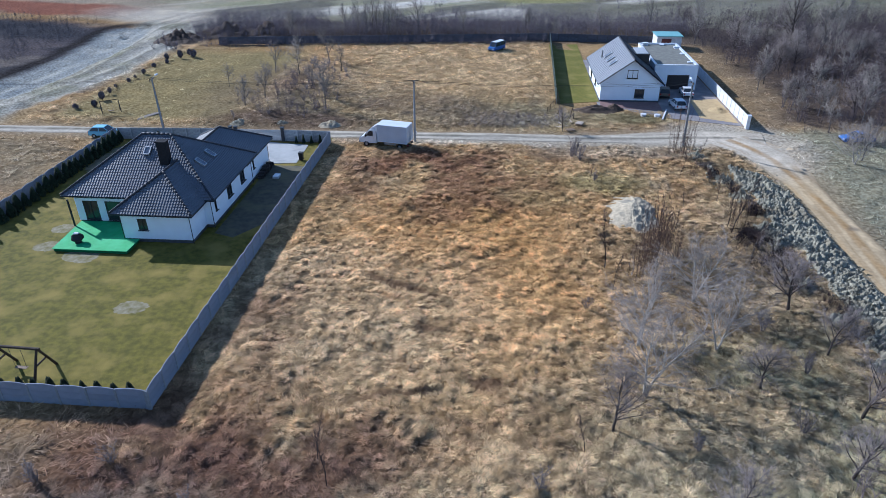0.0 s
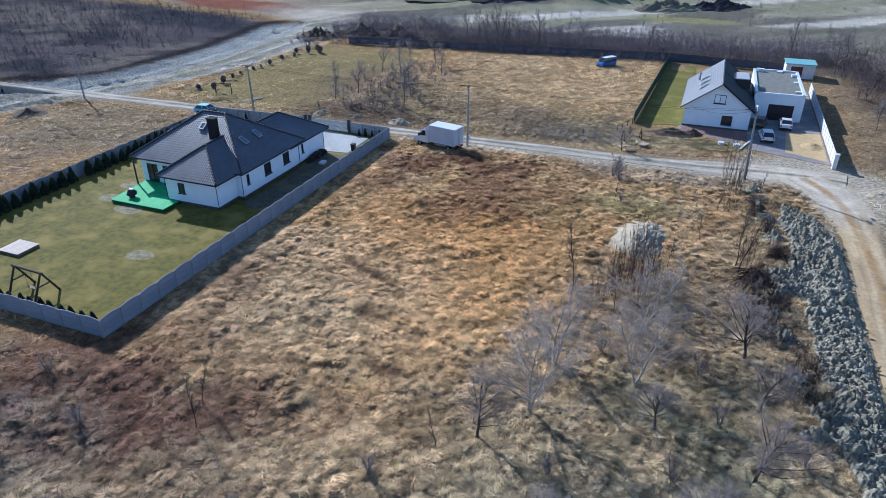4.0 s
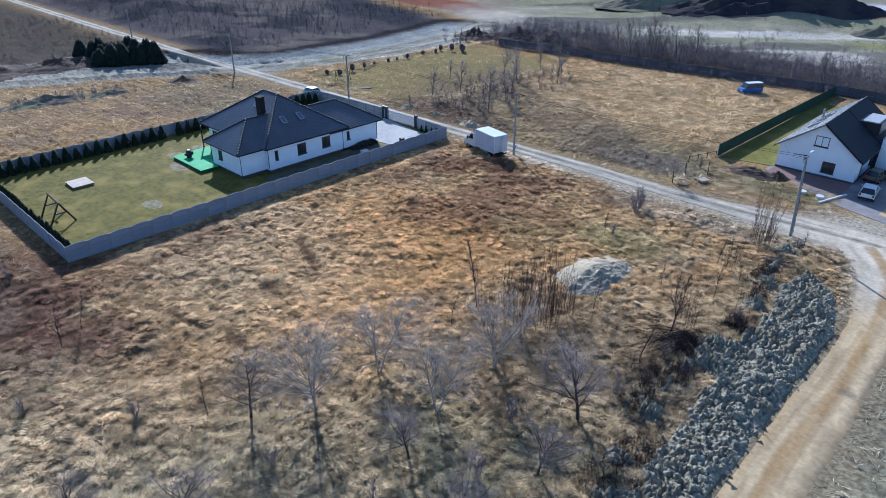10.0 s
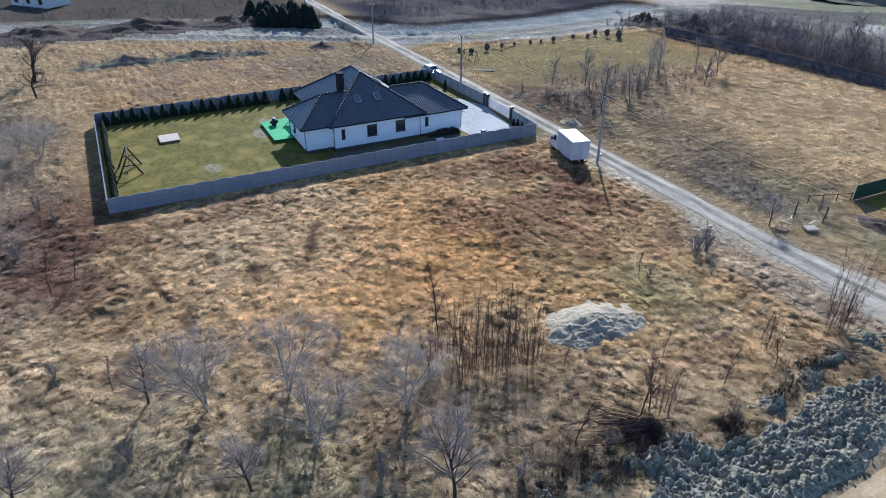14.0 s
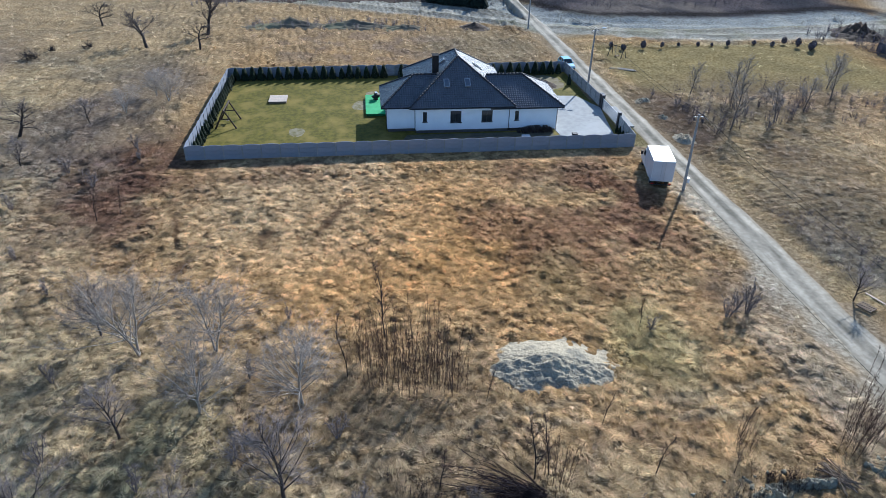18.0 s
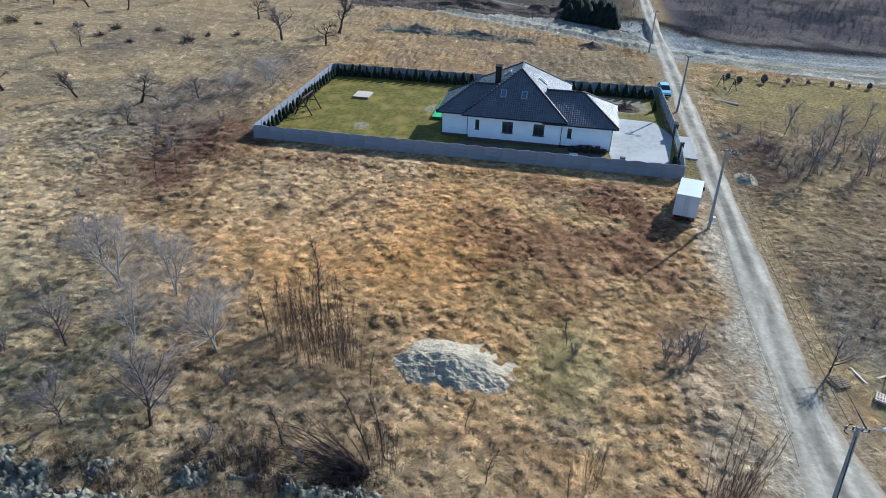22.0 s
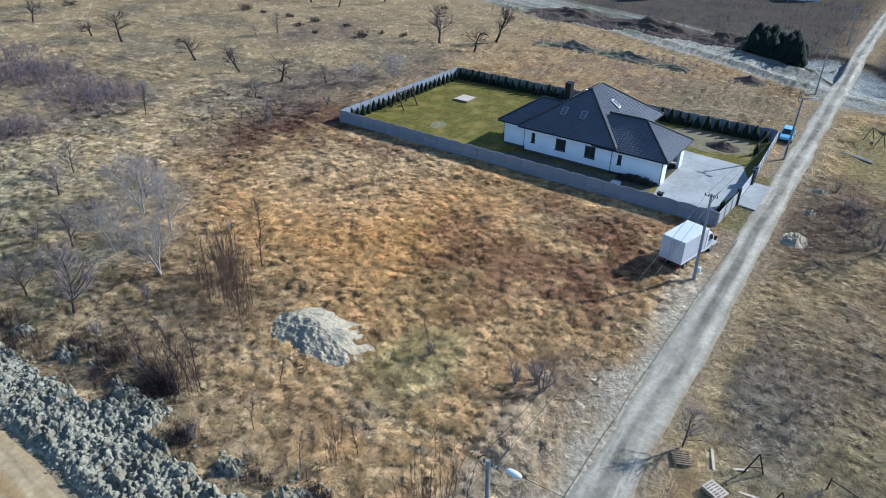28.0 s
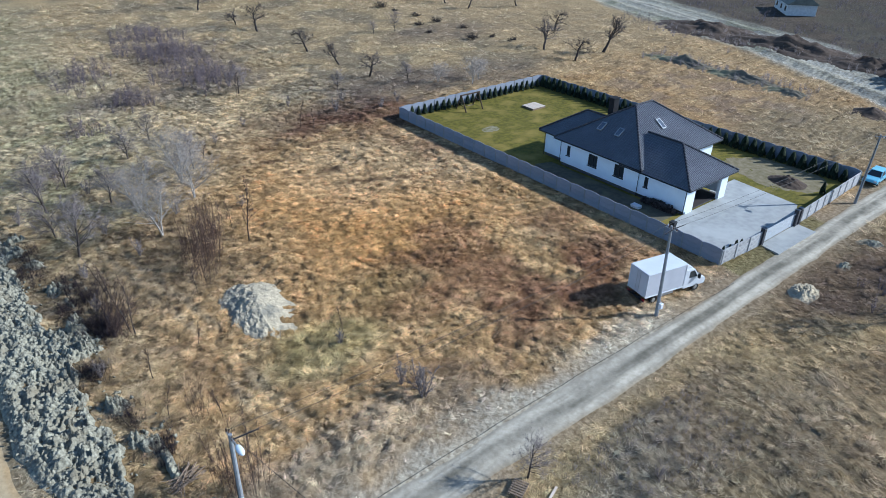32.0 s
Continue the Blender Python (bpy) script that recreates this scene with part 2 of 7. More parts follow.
M["yard"] = mat("grey_yard_paving", (0.24, 0.22, 0.22), (0.19, 0.175, 0.175), 2, (0.30, 0.28, 0.26), 0.5, rough=0.9)
M["garage"] = mat("dark_garage_interior", (0.04, 0.035, 0.035), rough=0.8)
M["whitewall"] = mat("white_concrete_slab", (0.66, 0.66, 0.66), (0.56, 0.56, 0.57), 2, rough=0.85, objrand=0.06)

# building helpers
def part(name, bm, material, parent=None, label="", smooth=False):
    """Links a bmesh as one mesh object under parent."""
    me = bpy.data.meshes.new(name)
    bm.to_mesh(me)
    bm.free()
    return part_mesh(name, me, material, parent, label, smooth)


def part_mesh(name, me, material, parent=None, label="", smooth=False):
    if material and not me.materials:
        me.materials.append(material)
    if smooth:
        me.polygons.foreach_set("use_smooth", [True] * len(me.polygons))
    ob = new(name, me)
    ob.parent = parent
    if label:
        ob["label"] = label
    return ob


def thing(name, at, label, category, group="", rz=0.0, kind=""):
    ob = new(name)
    ob.empty_display_size = 0.2
    ob.matrix_basis = pose(*at, 0, 0, rz)
    return tagged(ob, label, category, group, kind)


def add_box(bm, c, s, m=None, bevel=0.0):
    """A box of size s about c."""
    r = bmesh.ops.create_cube(bm, size=1.0, matrix=(m or Matrix.Identity(4)) @ Matrix.Translation(c) @ Matrix.Diagonal((*s, 1)))
    if bevel:
        es = list({e for v in r["verts"] for e in v.link_edges})
        bmesh.ops.bevel(bm, geom=es, offset=bevel, segments=1, affect="EDGES")
    return bm


def box(c, s, bevel=0.0, m=None):
    return add_box(bmesh.new(), c, s, m, bevel)


def add_tube(bm, a, b, r0, r1, n=8, caps=True):
    a, b = Vector(a), Vector(b)
    d = (b - a).normalized()
    u = d.orthogonal().normalized()
    w = d.cross(u)
    ra, rb = [], []
    for k in range(n):
        q = 2 * math.pi * k / n
        o = u * math.cos(q) + w * math.sin(q)
        ra.append(bm.verts.new(a + o * r0))
        rb.append(bm.verts.new(b + o * r1))
    for k in range(n):
        j = (k + 1) % n
        bm.faces.new((ra[k], ra[j], rb[j], rb[k]))
    if caps:
        bm.faces.new(ra[::-1])
        bm.faces.new(rb)
    return bm


def tube(a, b, r0, r1=None, n=8):
    return add_tube(bmesh.new(), a, b, r0, r0 if r1 is None else r1, n)


def add_prism(bm, pts, z0, z1):
    """Extrudes a plan polygon (counterclockwise) from z0 to z1."""
    lo = [bm.verts.new((x, y, z0)) for x, y in pts]
    hi = [bm.verts.new((x, y, z1)) for x, y in pts]
    n = len(pts)
    bm.faces.new(lo[::-1])
    bm.faces.new(hi)
    for k in range(n):
        j = (k + 1) % n
        bm.faces.new((lo[k], lo[j], hi[j], hi[k]))
    return bm


def prism(pts, z0, z1):
    return add_prism(bmesh.new(), pts, z0, z1)


def side_prism(pts, y0, y1):
    """Extrudes an outline in x and z along y."""
    bm = bmesh.new()
    a = [bm.verts.new((x, y0, z)) for x, z in pts]
    b = [bm.verts.new((x, y1, z)) for x, z in pts]
    n = len(pts)
    bm.faces.new(a)
    bm.faces.new(b[::-1])
    for k in range(n):
        j = (k + 1) % n
        bm.faces.new((a[j], a[k], b[k], b[j]))
    bmesh.ops.recalc_face_normals(bm, faces=bm.faces)
    return bm


# smooth lattice noise over the plan, for whole arrays
LAT = np.random.RandomState(5).rand(256, 256)


def vnoise(x, y, s, seed=0):
    x, y = np.asarray(x, float) / s + seed * 17.3, np.asarray(y, float) / s + seed * 9.1
    i, j = np.floor(x).astype(int), np.floor(y).astype(int)
    u, v = x - i, y - j
    u, v = u * u * (3 - 2 * u), v * v * (3 - 2 * v)
    g = lambda a, b: LAT[a % 256, b % 256]
    return (g(i, j) * (1 - u) + g(i + 1, j) * u) * (1 - v) + (g(i, j + 1) * (1 - u) + g(i + 1, j + 1) * u) * v


def fbm(x, y, s, seed=0, n=3):
    t, a, k = 0, 1.0, 0
    for o in range(n):
        t, k, a = t + a * vnoise(x, y, s / 2 ** o, seed + o), k + a, a / 2
    return t / k


def soft(x, lo, hi):
    t = np.clip((np.asarray(x, float) - lo) / (hi - lo), 0, 1)
    return t * t * (3 - 2 * t)


def near_line(x, y, pts):
    """Distance from points to a polyline."""
    d = np.full(np.shape(x), 1e9)
    for (ax, ay), (bx, by) in zip(pts, pts[1:]):
        l2 = (bx - ax) ** 2 + (by - ay) ** 2
        t = np.clip(((x - ax) * (bx - ax) + (y - ay) * (by - ay)) / l2, 0, 1)
        d = np.minimum(d, np.hypot(x - ax - t * (bx - ax), y - ay - t * (by - ay)))
    return d


def mesh_from(name, verts, faces, tone=None):
    me = bpy.data.meshes.new(name)
    verts, faces = np.asarray(verts, np.float32), np.asarray(faces, np.int32)
    me.vertices.add(len(verts))
    me.vertices.foreach_set("co", verts.ravel())
    n = faces.shape[1]
    me.loops.add(faces.size)
    me.loops.foreach_set("vertex_index", faces.ravel())
    me.polygons.add(len(faces))
    me.polygons.foreach_set("loop_start", np.arange(0, faces.size, n, dtype=np.int32))
    me.polygons.foreach_set("loop_total", np.full(len(faces), n, np.int32))
    if tone is not None:
        a = me.color_attributes.new("tone", "FLOAT_COLOR", "POINT")
        a.data.foreach_set("color", np.c_[tone, np.ones(len(tone))].astype(np.float32).ravel())
    me.update(calc_edges=True)
    return me

# the plan: roads, plots and kinds of ground
ROAD_N = [(-330, 88.5), (-139, 86.0), (-73, 87.0), (-34, 87.6), (-9, 88.2), (14, 88.3), (24, 89.4), (31, 89.8), (36, 89.0)]
ROAD_E = [(31, 89.0), (34.2, 84), (35.4, 76), (35.4, 66), (35.3, 56), (35.2, 46), (35.4, 30), (36, 0), (38, -90)]
TRACK_W = [(-160, -80), (-131, -9), (-114, 42), (-98, 73), (-91, 84), (-83, 100), (-79.5, 118), (-80.5, 142), (-82, 160), (-78, 178), (-60, 195), (-10, 215), (60, 225)]
DITCH = [(-106, 83), (-91, 93), (-87.4, 104), (-86.8, 118), (-87.2, 132), (-88.8, 146), (-92, 160)]


def on_plot(x, y, grow=0.0):
    return (x > -53 - grow) & (x < -23 + grow) & (y > 32 - grow) & (y < 84 + grow)


def flatness(x, y):
    """1 on roads and built plots, 0 in the open field."""
    f = np.maximum(1 - soft(near_line(x, y, ROAD_N), 2.2, 4.5), 1 - soft(near_line(x, y, ROAD_E), 2.4, 4.5))
    px = np.maximum(np.maximum(-55 - x, x + 21), np.maximum(30 - y, y - 86))
    f = np.maximum(f, 1 - soft(px, 0, 2))
    qx = np.maximum(np.maximum(7 - x, x - 39), np.maximum(91 - y, y - 136))
    return np.maximum(f, 1 - soft(qx, 0, 3))


def clay_at(x, y):
    """1 where the ploughed clay lies: a solid belt by the road, ragged patches west of it."""
    left = np.interp(y, [30, 40, 52, 62, 70, 76, 79], [30.2, 29.6, 28.6, 28.3, 28.0, 27.2, 27.4])
    right = np.interp(y, [30, 70, 76, 79], [33.3, 33.4, 32.0, 29.0])
    n = fbm(x, y, 3.2, 221)
    belt = soft(x - left + (n - 0.5) * 3.0, -0.1, 0.5)
    patch = soft(n, 0.55, 0.63) * soft(x - left, -2.6, -1.6) * (x < left + 0.5)
    return np.maximum(belt, patch) * soft(right - x + (vnoise(y, x, 1.1, 223) - 0.5) * 0.6, 0, 0.4) * soft(y, 29.5, 31) * (1 - soft(y, 78.5, 80))


def tussock(x, y):
    """Lumps of matted grass with creases between them."""
    u = x + 0.7 * (vnoise(x, y, 1.1, 201) - 0.5)
    v = y + 0.7 * (vnoise(x, y, 1.1, 202) - 0.5)
    a = np.abs(2 * vnoise(u, v, 0.7, 203) - 1) ** 0.6
    b = np.abs(2 * vnoise(u, v, 0.38, 205) - 1) ** 0.7
    return ((0.42 * a + 0.2 * b) * (0.5 + 1.0 * vnoise(x, y, 5, 207)) - 0.16) * (1 - soft(y, 96, 130)) * soft(x, -130, -95) * soft(y, -60, -20) * (1 - soft(x, 38, 50))


def height(x, y):
    x, y = np.asarray(x, float), np.asarray(y, float)
    h = (fbm(x, y, 7, 1) - 0.5) * 0.5 + (fbm(x, y, 2.2, 4, 2) - 0.5) * 0.2 + tussock(x, y)
    h = h * (1 - flatness(x, y))
    # clay ridge, ditch, embankments and far hills
    d = near_line(x, y, DITCH)
    h = h - 1.3 * (1 - soft(d, 2, 9)) * soft(d, 0, 0.1)
    dt = near_line(x, y, TRACK_W)
    h = h + 0.2 * np.sin(dt * 1.35 + (fbm(x, y, 9, 21) - 0.5) * 2.3) * (1 - soft(dt, 9, 13)) * (1 - flatness(x, y))
    wood = soft(-x, 98, 112) * soft(y, 92, 112)
    h = h + wood * (1.0 + 7 * fbm(x, y, 60, 9) * soft(-x, 110, 190))
    far = soft(y, 196, 262)
    h = h + far * (2 + 14 * soft(fbm(x, y, 55, 12), 0.45, 0.8))
    bed = np.maximum(1 - soft(near_line(x, y, ROAD_N), 1.3, 3.4 + 1.5 * soft(x, 12, 28)), 1 - soft(near_line(x, y, ROAD_E), 1.8, 3.2))
    return h - 0.06 * bed


def worn(x, y):
    """1 along the worn rows and the path in the field."""
    x, y = np.asarray(x, float), np.asarray(y, float)
    q = (vnoise(x, y, 2.5, 35) - 0.5) * 1.3
    w = 0 * x
    for a, b in (((-10.8, 33.5), (0.5, 36.4)), ((-11.5, 44.5), (-1.0, 41.4)), ((-11.5, 50.0), (-5.0, 47.5))):
        w = np.maximum(w, (1 - soft(near_line(x, y, [a, b]) + q * 0.6, 0.3, 0.95)) * soft(vnoise(x, y, 2.4, 37), 0.22, 0.5))
    for off in (-0.75, 0.75):
        w = np.maximum(w, 0.8 * (1 - soft(near_line(x, y, [(21.5 + off, 46), (20.3 + off, 56), (18.8 + off, 65), (18.9 + off, 74), (17 + off, 84)]) + q * 0.25, 0.15, 0.6)) * soft(vnoise(x, y, 3.0, 39), 0.15, 0.45))
    return w


def tone_at(x, y):
    """Base colour of the ground and its grass at places of the plan."""
    x, y = np.asarray(x, float), np.asarray(y, float)
    wob = (fbm(x, y, 9, 21) - 0.5) * 9
    wob2 = (fbm(x, y, 3.5, 31) - 0.5) * 5
    c = np.empty((len(x), 3))
    c[:] = (0.37, 0.24, 0.112)

    def lay(w, col):
        w = np.clip(w, 0, 1)[:, None]
        c[:] = c * (1 - w) + np.array(col) * w

    def blob(cx, cy, rx, ry, soft_edge=0.5):
        d = np.hypot((x - cx + wob * 0.4) / rx, (y - cy + wob2 * 0.5) / ry)
        return 1 - soft(d, 1 - soft_edge, 1 + soft_edge)

    mott = fbm(x, y, 4.5, 41)
    lay(soft(mott, 0.52, 0.66) * 0.6, (0.225, 0.145, 0.078))
    lay(soft(fbm(x, y, 2.0, 45), 0.52, 0.68) * 0.5, (0.47, 0.325, 0.16))
    lay(soft(fbm(x, y, 6, 51), 0.55, 0.7) * 0.55, (0.43, 0.315, 0.17))
    # bright orange straw in the middle of the plot
    lay(blob(2, 56, 18, 14) * 0.85, (0.44, 0.25, 0.092))
    lay(blob(-12, 45, 13, 11) * 0.5, (0.43, 0.325, 0.19))
    # dark red-brown weeds
    for cx, cy, rx, ry, a in ((-8, 76, 9, 6, .75), (-6, 66, 8, 5, .6), (-15, 69, 6, 3, .55), (2, 70, 6, 5, .5), (-20, 30, 12, 6, .5), (-14, 78, 7, 5, .5), (-20, 40, 4, 9, .5), (0, 79, 9, 4, .45), (-24, 24, 9, 4, .35)):
        lay(blob(cx, cy, rx, ry) * a * soft(mott, 0.25, 0.55), (0.175, 0.088, 0.05))
    # tracks worn in the field
    # greyer litter under the trees, towards the ploughed strip and the south
    lay(soft(x + wob, 2, 14) * (1 - soft(y + wob, 58, 74)) * 0.6, (0.27, 0.207, 0.122))
    lay((1 - soft(y + wob, 18, 34)) * 0.65, (0.39, 0.315, 0.19))
    lay(soft(fbm(x, y, 8, 47), 0.5, 0.62) * (1 - soft(y + wob, 14, 34)) * 0.6, (0.19, 0.16, 0.115))
    lay(blob(-13, 25, 15, 7) * soft(mott, 0.2, 0.5) * 0.3, (0.16, 0.085, 0.052))
    lay(blob(-17, 26.5, 13, 6.5) * soft(fbm(x, y, 3.5, 49), 0.25, 0.6) * 0.9, (0.13, 0.07, 0.045))
    lay(blob(-28, 22, 14, 7) * (0.15 + 0.5 * soft(fbm(x, y, 3, 50), 0.42, 0.6)), (0.15, 0.115, 0.088))
    lay(soft(x + wob2, 20, 26) * (1 - soft(x, 40, 60)) * 0.38, (0.20, 0.165, 0.105))
    lay(blob(13, 72.5, 5, 3) * 0.5, (0.20, 0.18, 0.07))
    lay(blob(4, 68, 5, 2.5) * 0.35, (0.2, 0.17, 0.075))
    lay(worn(x, y) * (x < 10) * 0.9, (0.13, 0.082, 0.05))
    lay(worn(x, y) * (x > 10) * 0.6, (0.34, 0.27, 0.175))
    # bare verge by the road
    dn = near_line(x, y, ROAD_N)
    de = near_line(x, y, ROAD_E)
    lay((1 - soft(dn + wob2 * 0.5, 2.0, 5.0)) * 0.7, (0.30, 0.255, 0.19))
    lay((1 - soft(dn + wob2 * 0.7, 1.8, 4.6)) * (y < 88) * soft(x, -15, -9) * 0.9, (0.46, 0.41, 0.315))
    lay((1 - soft(de + wob2 * 0.4, 2.2, 4.2)) * 0.6, (0.27, 0.24, 0.17))
    lay(blob(15, 83, 10, 3) * 0.5, (0.28, 0.245, 0.19))
    lay(((x > -40) & (x < -23) & (y > 83) & (y < 86.4)) * 0.75, (0.17, 0.15, 0.065))
    lay(soft(x + wob, 2, 12) * (1 - soft(y + wob, 30, 42)) * 0.5, (0.36, 0.30, 0.18))
    lay(soft(x + wob, 8, 18) * (1 - soft(y + wob, 36, 50)) * soft(fbm(x, y, 5, 48), 0.42, 0.58) * 0.6, (0.25, 0.225, 0.125))
    # dark litter round the stem clumps, with their shade put into the colour
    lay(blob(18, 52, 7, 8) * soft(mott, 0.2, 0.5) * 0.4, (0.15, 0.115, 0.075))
    lay(soft(x + wob2 * 0.4, 37, 40) * (1 - soft(y + wob2, 91, 95)) * 0.8, (0.29, 0.285, 0.20))
    lay(blob(31, 91.5, 7, 5) * 0.95, (0.47, 0.42, 0.33))
    lay(blob(36, 85, 4.5, 7) * 0.85, (0.45, 0.40, 0.31))
    lay(blob(20, 97.5, 5, 2.5) * 0.6, (0.17, 0.16, 0.075))
    # north: mown meadow, scrub and brown field
    meadow = soft(-x + wob * 0.3, 37, 43) * (1 - soft(-x, 66, 70)) * soft(y, 90.5, 93) * (1 - soft(y, 133, 142))
    lay(meadow * 0.95, (0.29, 0.235, 0.115))
    lay(blob(-38, 110, 12, 16) * 0.55, (0.20, 0.15, 0.105))
    lay(soft(x, -40, -34) * (1 - soft(x, 6, 12)) * soft(y + wob2 * 0.3, 90.5, 92.5) * (1 - soft(y + wob, 104, 116)) * 0.4, (0.27, 0.235, 0.13))
    lay((1 - soft(np.abs(dn - 3.6 + wob2 * 0.3), 0.8, 2.6)) * (y > 89) * (x < 9) * 0.6, (0.38, 0.275, 0.135))
    lay(soft(x, -40, -34) * (1 - soft(x, 8, 12)) * soft(y, 91, 93) * (1 - soft(y + wob, 106, 116)) * soft(fbm(x, y, 5, 56), 0.5, 0.62) * 0.6, (0.14, 0.115, 0.085))
    lay(blob(-31, 93, 14, 3.5) * 0.8, (0.12, 0.085, 0.065))
    lay(blob(-2, 128, 30, 22) * soft(y, 92, 96) * 0.7, (0.40, 0.29, 0.155))
    lay(blob(-16, 103, 10, 6) * 0.5, (0.19, 0.135, 0.09))
    lay(blob(6, 98, 16, 5) * 0.6, (0.21, 0.18, 0.105))
    lay(blob(2, 95.5, 6, 3) * 0.6, (0.215, 0.19, 0.15))
    lay(blob(-6, 97, 8, 5) * 0.5, (0.17, 0.125, 0.09))
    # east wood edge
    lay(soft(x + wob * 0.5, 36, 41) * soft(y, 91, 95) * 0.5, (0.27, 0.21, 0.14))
    # ground under the scrub wood darkened so that the wood looks denser
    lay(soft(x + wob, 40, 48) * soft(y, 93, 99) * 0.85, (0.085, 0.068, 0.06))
    # west: rough pasture and sandy tracks
    lay(soft(-x, 58, 75) * (1 - soft(y, 60, 80)) * 0.6, (0.40, 0.30, 0.175))
    lay(blob(-70, 60, 16, 26) * 0.5, (0.38, 0.265, 0.15))
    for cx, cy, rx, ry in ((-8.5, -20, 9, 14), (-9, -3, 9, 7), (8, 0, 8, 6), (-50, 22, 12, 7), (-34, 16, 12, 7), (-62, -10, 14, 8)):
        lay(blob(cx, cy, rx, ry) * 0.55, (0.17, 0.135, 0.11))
    lay(blob(-67, 73, 14, 11) * 0.65, (0.245, 0.21, 0.14))
    lay(blob(-70, 50, 12, 18) * soft(fbm(x, y, 3.4, 57), 0.5, 0.62) * 0.55, (0.20, 0.15, 0.12))
    # dark scrub beyond the track, dark wooded bank; shade and haze put into colour
    lay(soft(-x + wob * 0.5, 87, 91) * soft(y, 88, 92) * (1 - soft(y + wob, 158, 168)) * 0.92, (0.105, 0.10, 0.112))
    hill = soft(-x, 91, 96) * soft(y, 90, 96) * (1 - soft(y + wob, 158, 168))
    lay(hill * soft(fbm(x, y, 16, 63), 0.5, 0.62) * 0.7, (0.20, 0.175, 0.15))
    lay(hill * soft(fbm(x, y, 13, 67), 0.52, 0.64) * 0.8, (0.05, 0.052, 0.06))
    lay(blob(-118, 152, 22, 10, 0.3) * 0.9, (0.06, 0.062, 0.07))
    lay(soft(-x - 0.28 * (70 - y), 104, 110) * (1 - soft(y, 78, 88)) * 0.85, (0.07, 0.068, 0.068))
    lay(soft(-x - 0.28 * (70 - y), 106, 114) * (1 - soft(y, 78, 88)) * soft(fbm(x, y, 9, 62), 0.48, 0.62) * 0.5, (0.12, 0.115, 0.09))
    dt = near_line(x, y, TRACK_W)
    wide = 7.5 + 3 * soft(y, 150, 200) + wob * 0.5
    strip = fbm(x * 0.35, y * 0.35, 1.2, 61)
    lay((1 - soft(dt, wide, wide + 5)) * 0.95, (0.41, 0.395, 0.32))
    lay((1 - soft(dt, wide - 3, wide + 2)) * soft(strip, 0.48, 0.66) * 0.6, (0.47, 0.455, 0.38))
    band = (1 - soft(dt, wide, wide + 4)) * 0.75
    lay(band * soft(vnoise(dt * 1.0 + wob * 0.25, x * 0.05 + y * 0.07, 2.6, 66), 0.55, 0.75), (0.20, 0.205, 0.195))
    lay(band * soft(vnoise(dt * 1.0 + wob * 0.25, x * 0.05 + y * 0.07, 3.4, 68), 0.5, 0.7), (0.50, 0.48, 0.41))
    lay(band * soft(np.sin(dt * 1.35 + wob * 0.25) + 0.8 * (vnoise(x, y, 5, 69) - 0.5), 0.35, 0.8) * 0.8, (0.15, 0.145, 0.12))
    lay(band * soft(fbm(x, y, 6, 72), 0.55, 0.68) * 0.7, (0.23, 0.23, 0.15))
    dd = near_line(x, y, DITCH)
    lay((1 - soft(dd + wob2 * 0.1, 4.4, 5.6)) * 0.95, (0.33, 0.35, 0.335))
    lay((1 - soft(dd, 4.4, 5.6)) * soft(fbm(x, y, 3, 64), 0.5, 0.62) * 0.5, (0.42, 0.42, 0.37))
    lay((1 - soft(np.abs(dd - 6.6 + wob2 * 0.1), 0.4, 1.3)) * (x < -88) * 0.9, (0.05, 0.045, 0.042))
    # far north-west: dark wooded bank, red earth, bright sand, grey flats
    lay(soft(y + wob, 166, 176) * (1 - soft(x + wob, -75, -60)) * 0.9, (0.36, 0.31, 0.235))
    lay(blob(-122, 180, 26, 9, 0.2) * 0.9, (0.27, 0.11, 0.075))
    lay(soft(y + wob * 0.3, 146, 151) * soft(x, -76, -64) * 0.9, (0.10, 0.085, 0.075))
    lay(soft(y + wob, 176, 190) * soft(x, -70, -40) * 0.85, (0.25, 0.23, 0.165))
    lay(soft(y + wob * 1.5, 196, 206) * soft(x, -90, -60) * soft(fbm(x, y, 26, 71), .5, .58), (0.44, 0.39, 0.31))
    lay(soft(y + wob * 1.5, 224, 240) * 0.9, (0.10, 0.09, 0.08))
    flats = soft(y + wob, 160, 172) * soft(x, -95, -70)
    lay(flats * soft(fbm(x * 0.6, y, 9, 161), 0.5, 0.62) * 0.7, (0.36, 0.345, 0.26))
    lay(flats * soft(fbm(x * 0.7, y, 8, 165), 0.52, 0.64) * 0.75, (0.12, 0.115, 0.095))
    lay(blob(-35, 238, 40, 16, 0.15), (0.05, 0.052, 0.06))
    lay((1 - soft(np.abs(y - 204 - 0.06 * x + wob * 0.8), 1.0, 3.2)) * soft(x, -70, -50) * 0.9, (0.45, 0.43, 0.38))
    lay((1 - soft(np.abs(y - 216 - 0.1 * x + wob), 0.6, 2.2)) * soft(x, -60, -40) * 0.8, (0.42, 0.38, 0.32))
    lay((1 - soft(np.abs(y - 226 - 0.05 * x + wob * 0.6), 1.5, 4.0)) * soft(x, -15, 0) * 0.5 * soft(fbm(x, y, 12, 74), 0.35, 0.6), (0.24, 0.12, 0.085))
    lay(blob(25, 212, 26, 7) * 0.8, (0.15, 0.125, 0.10))
    # building ground on the far flats: long pale and green streaks, red earth, a dark heap's foot, pale haul road
    su, sv = x * 0.8 + y * 0.6, y * 0.8 - x * 0.6
    area = soft(y + wob, 172, 180) * soft(x + 0.9 * (y - 180), -92, -74) * (1 - soft(y, 250, 258))
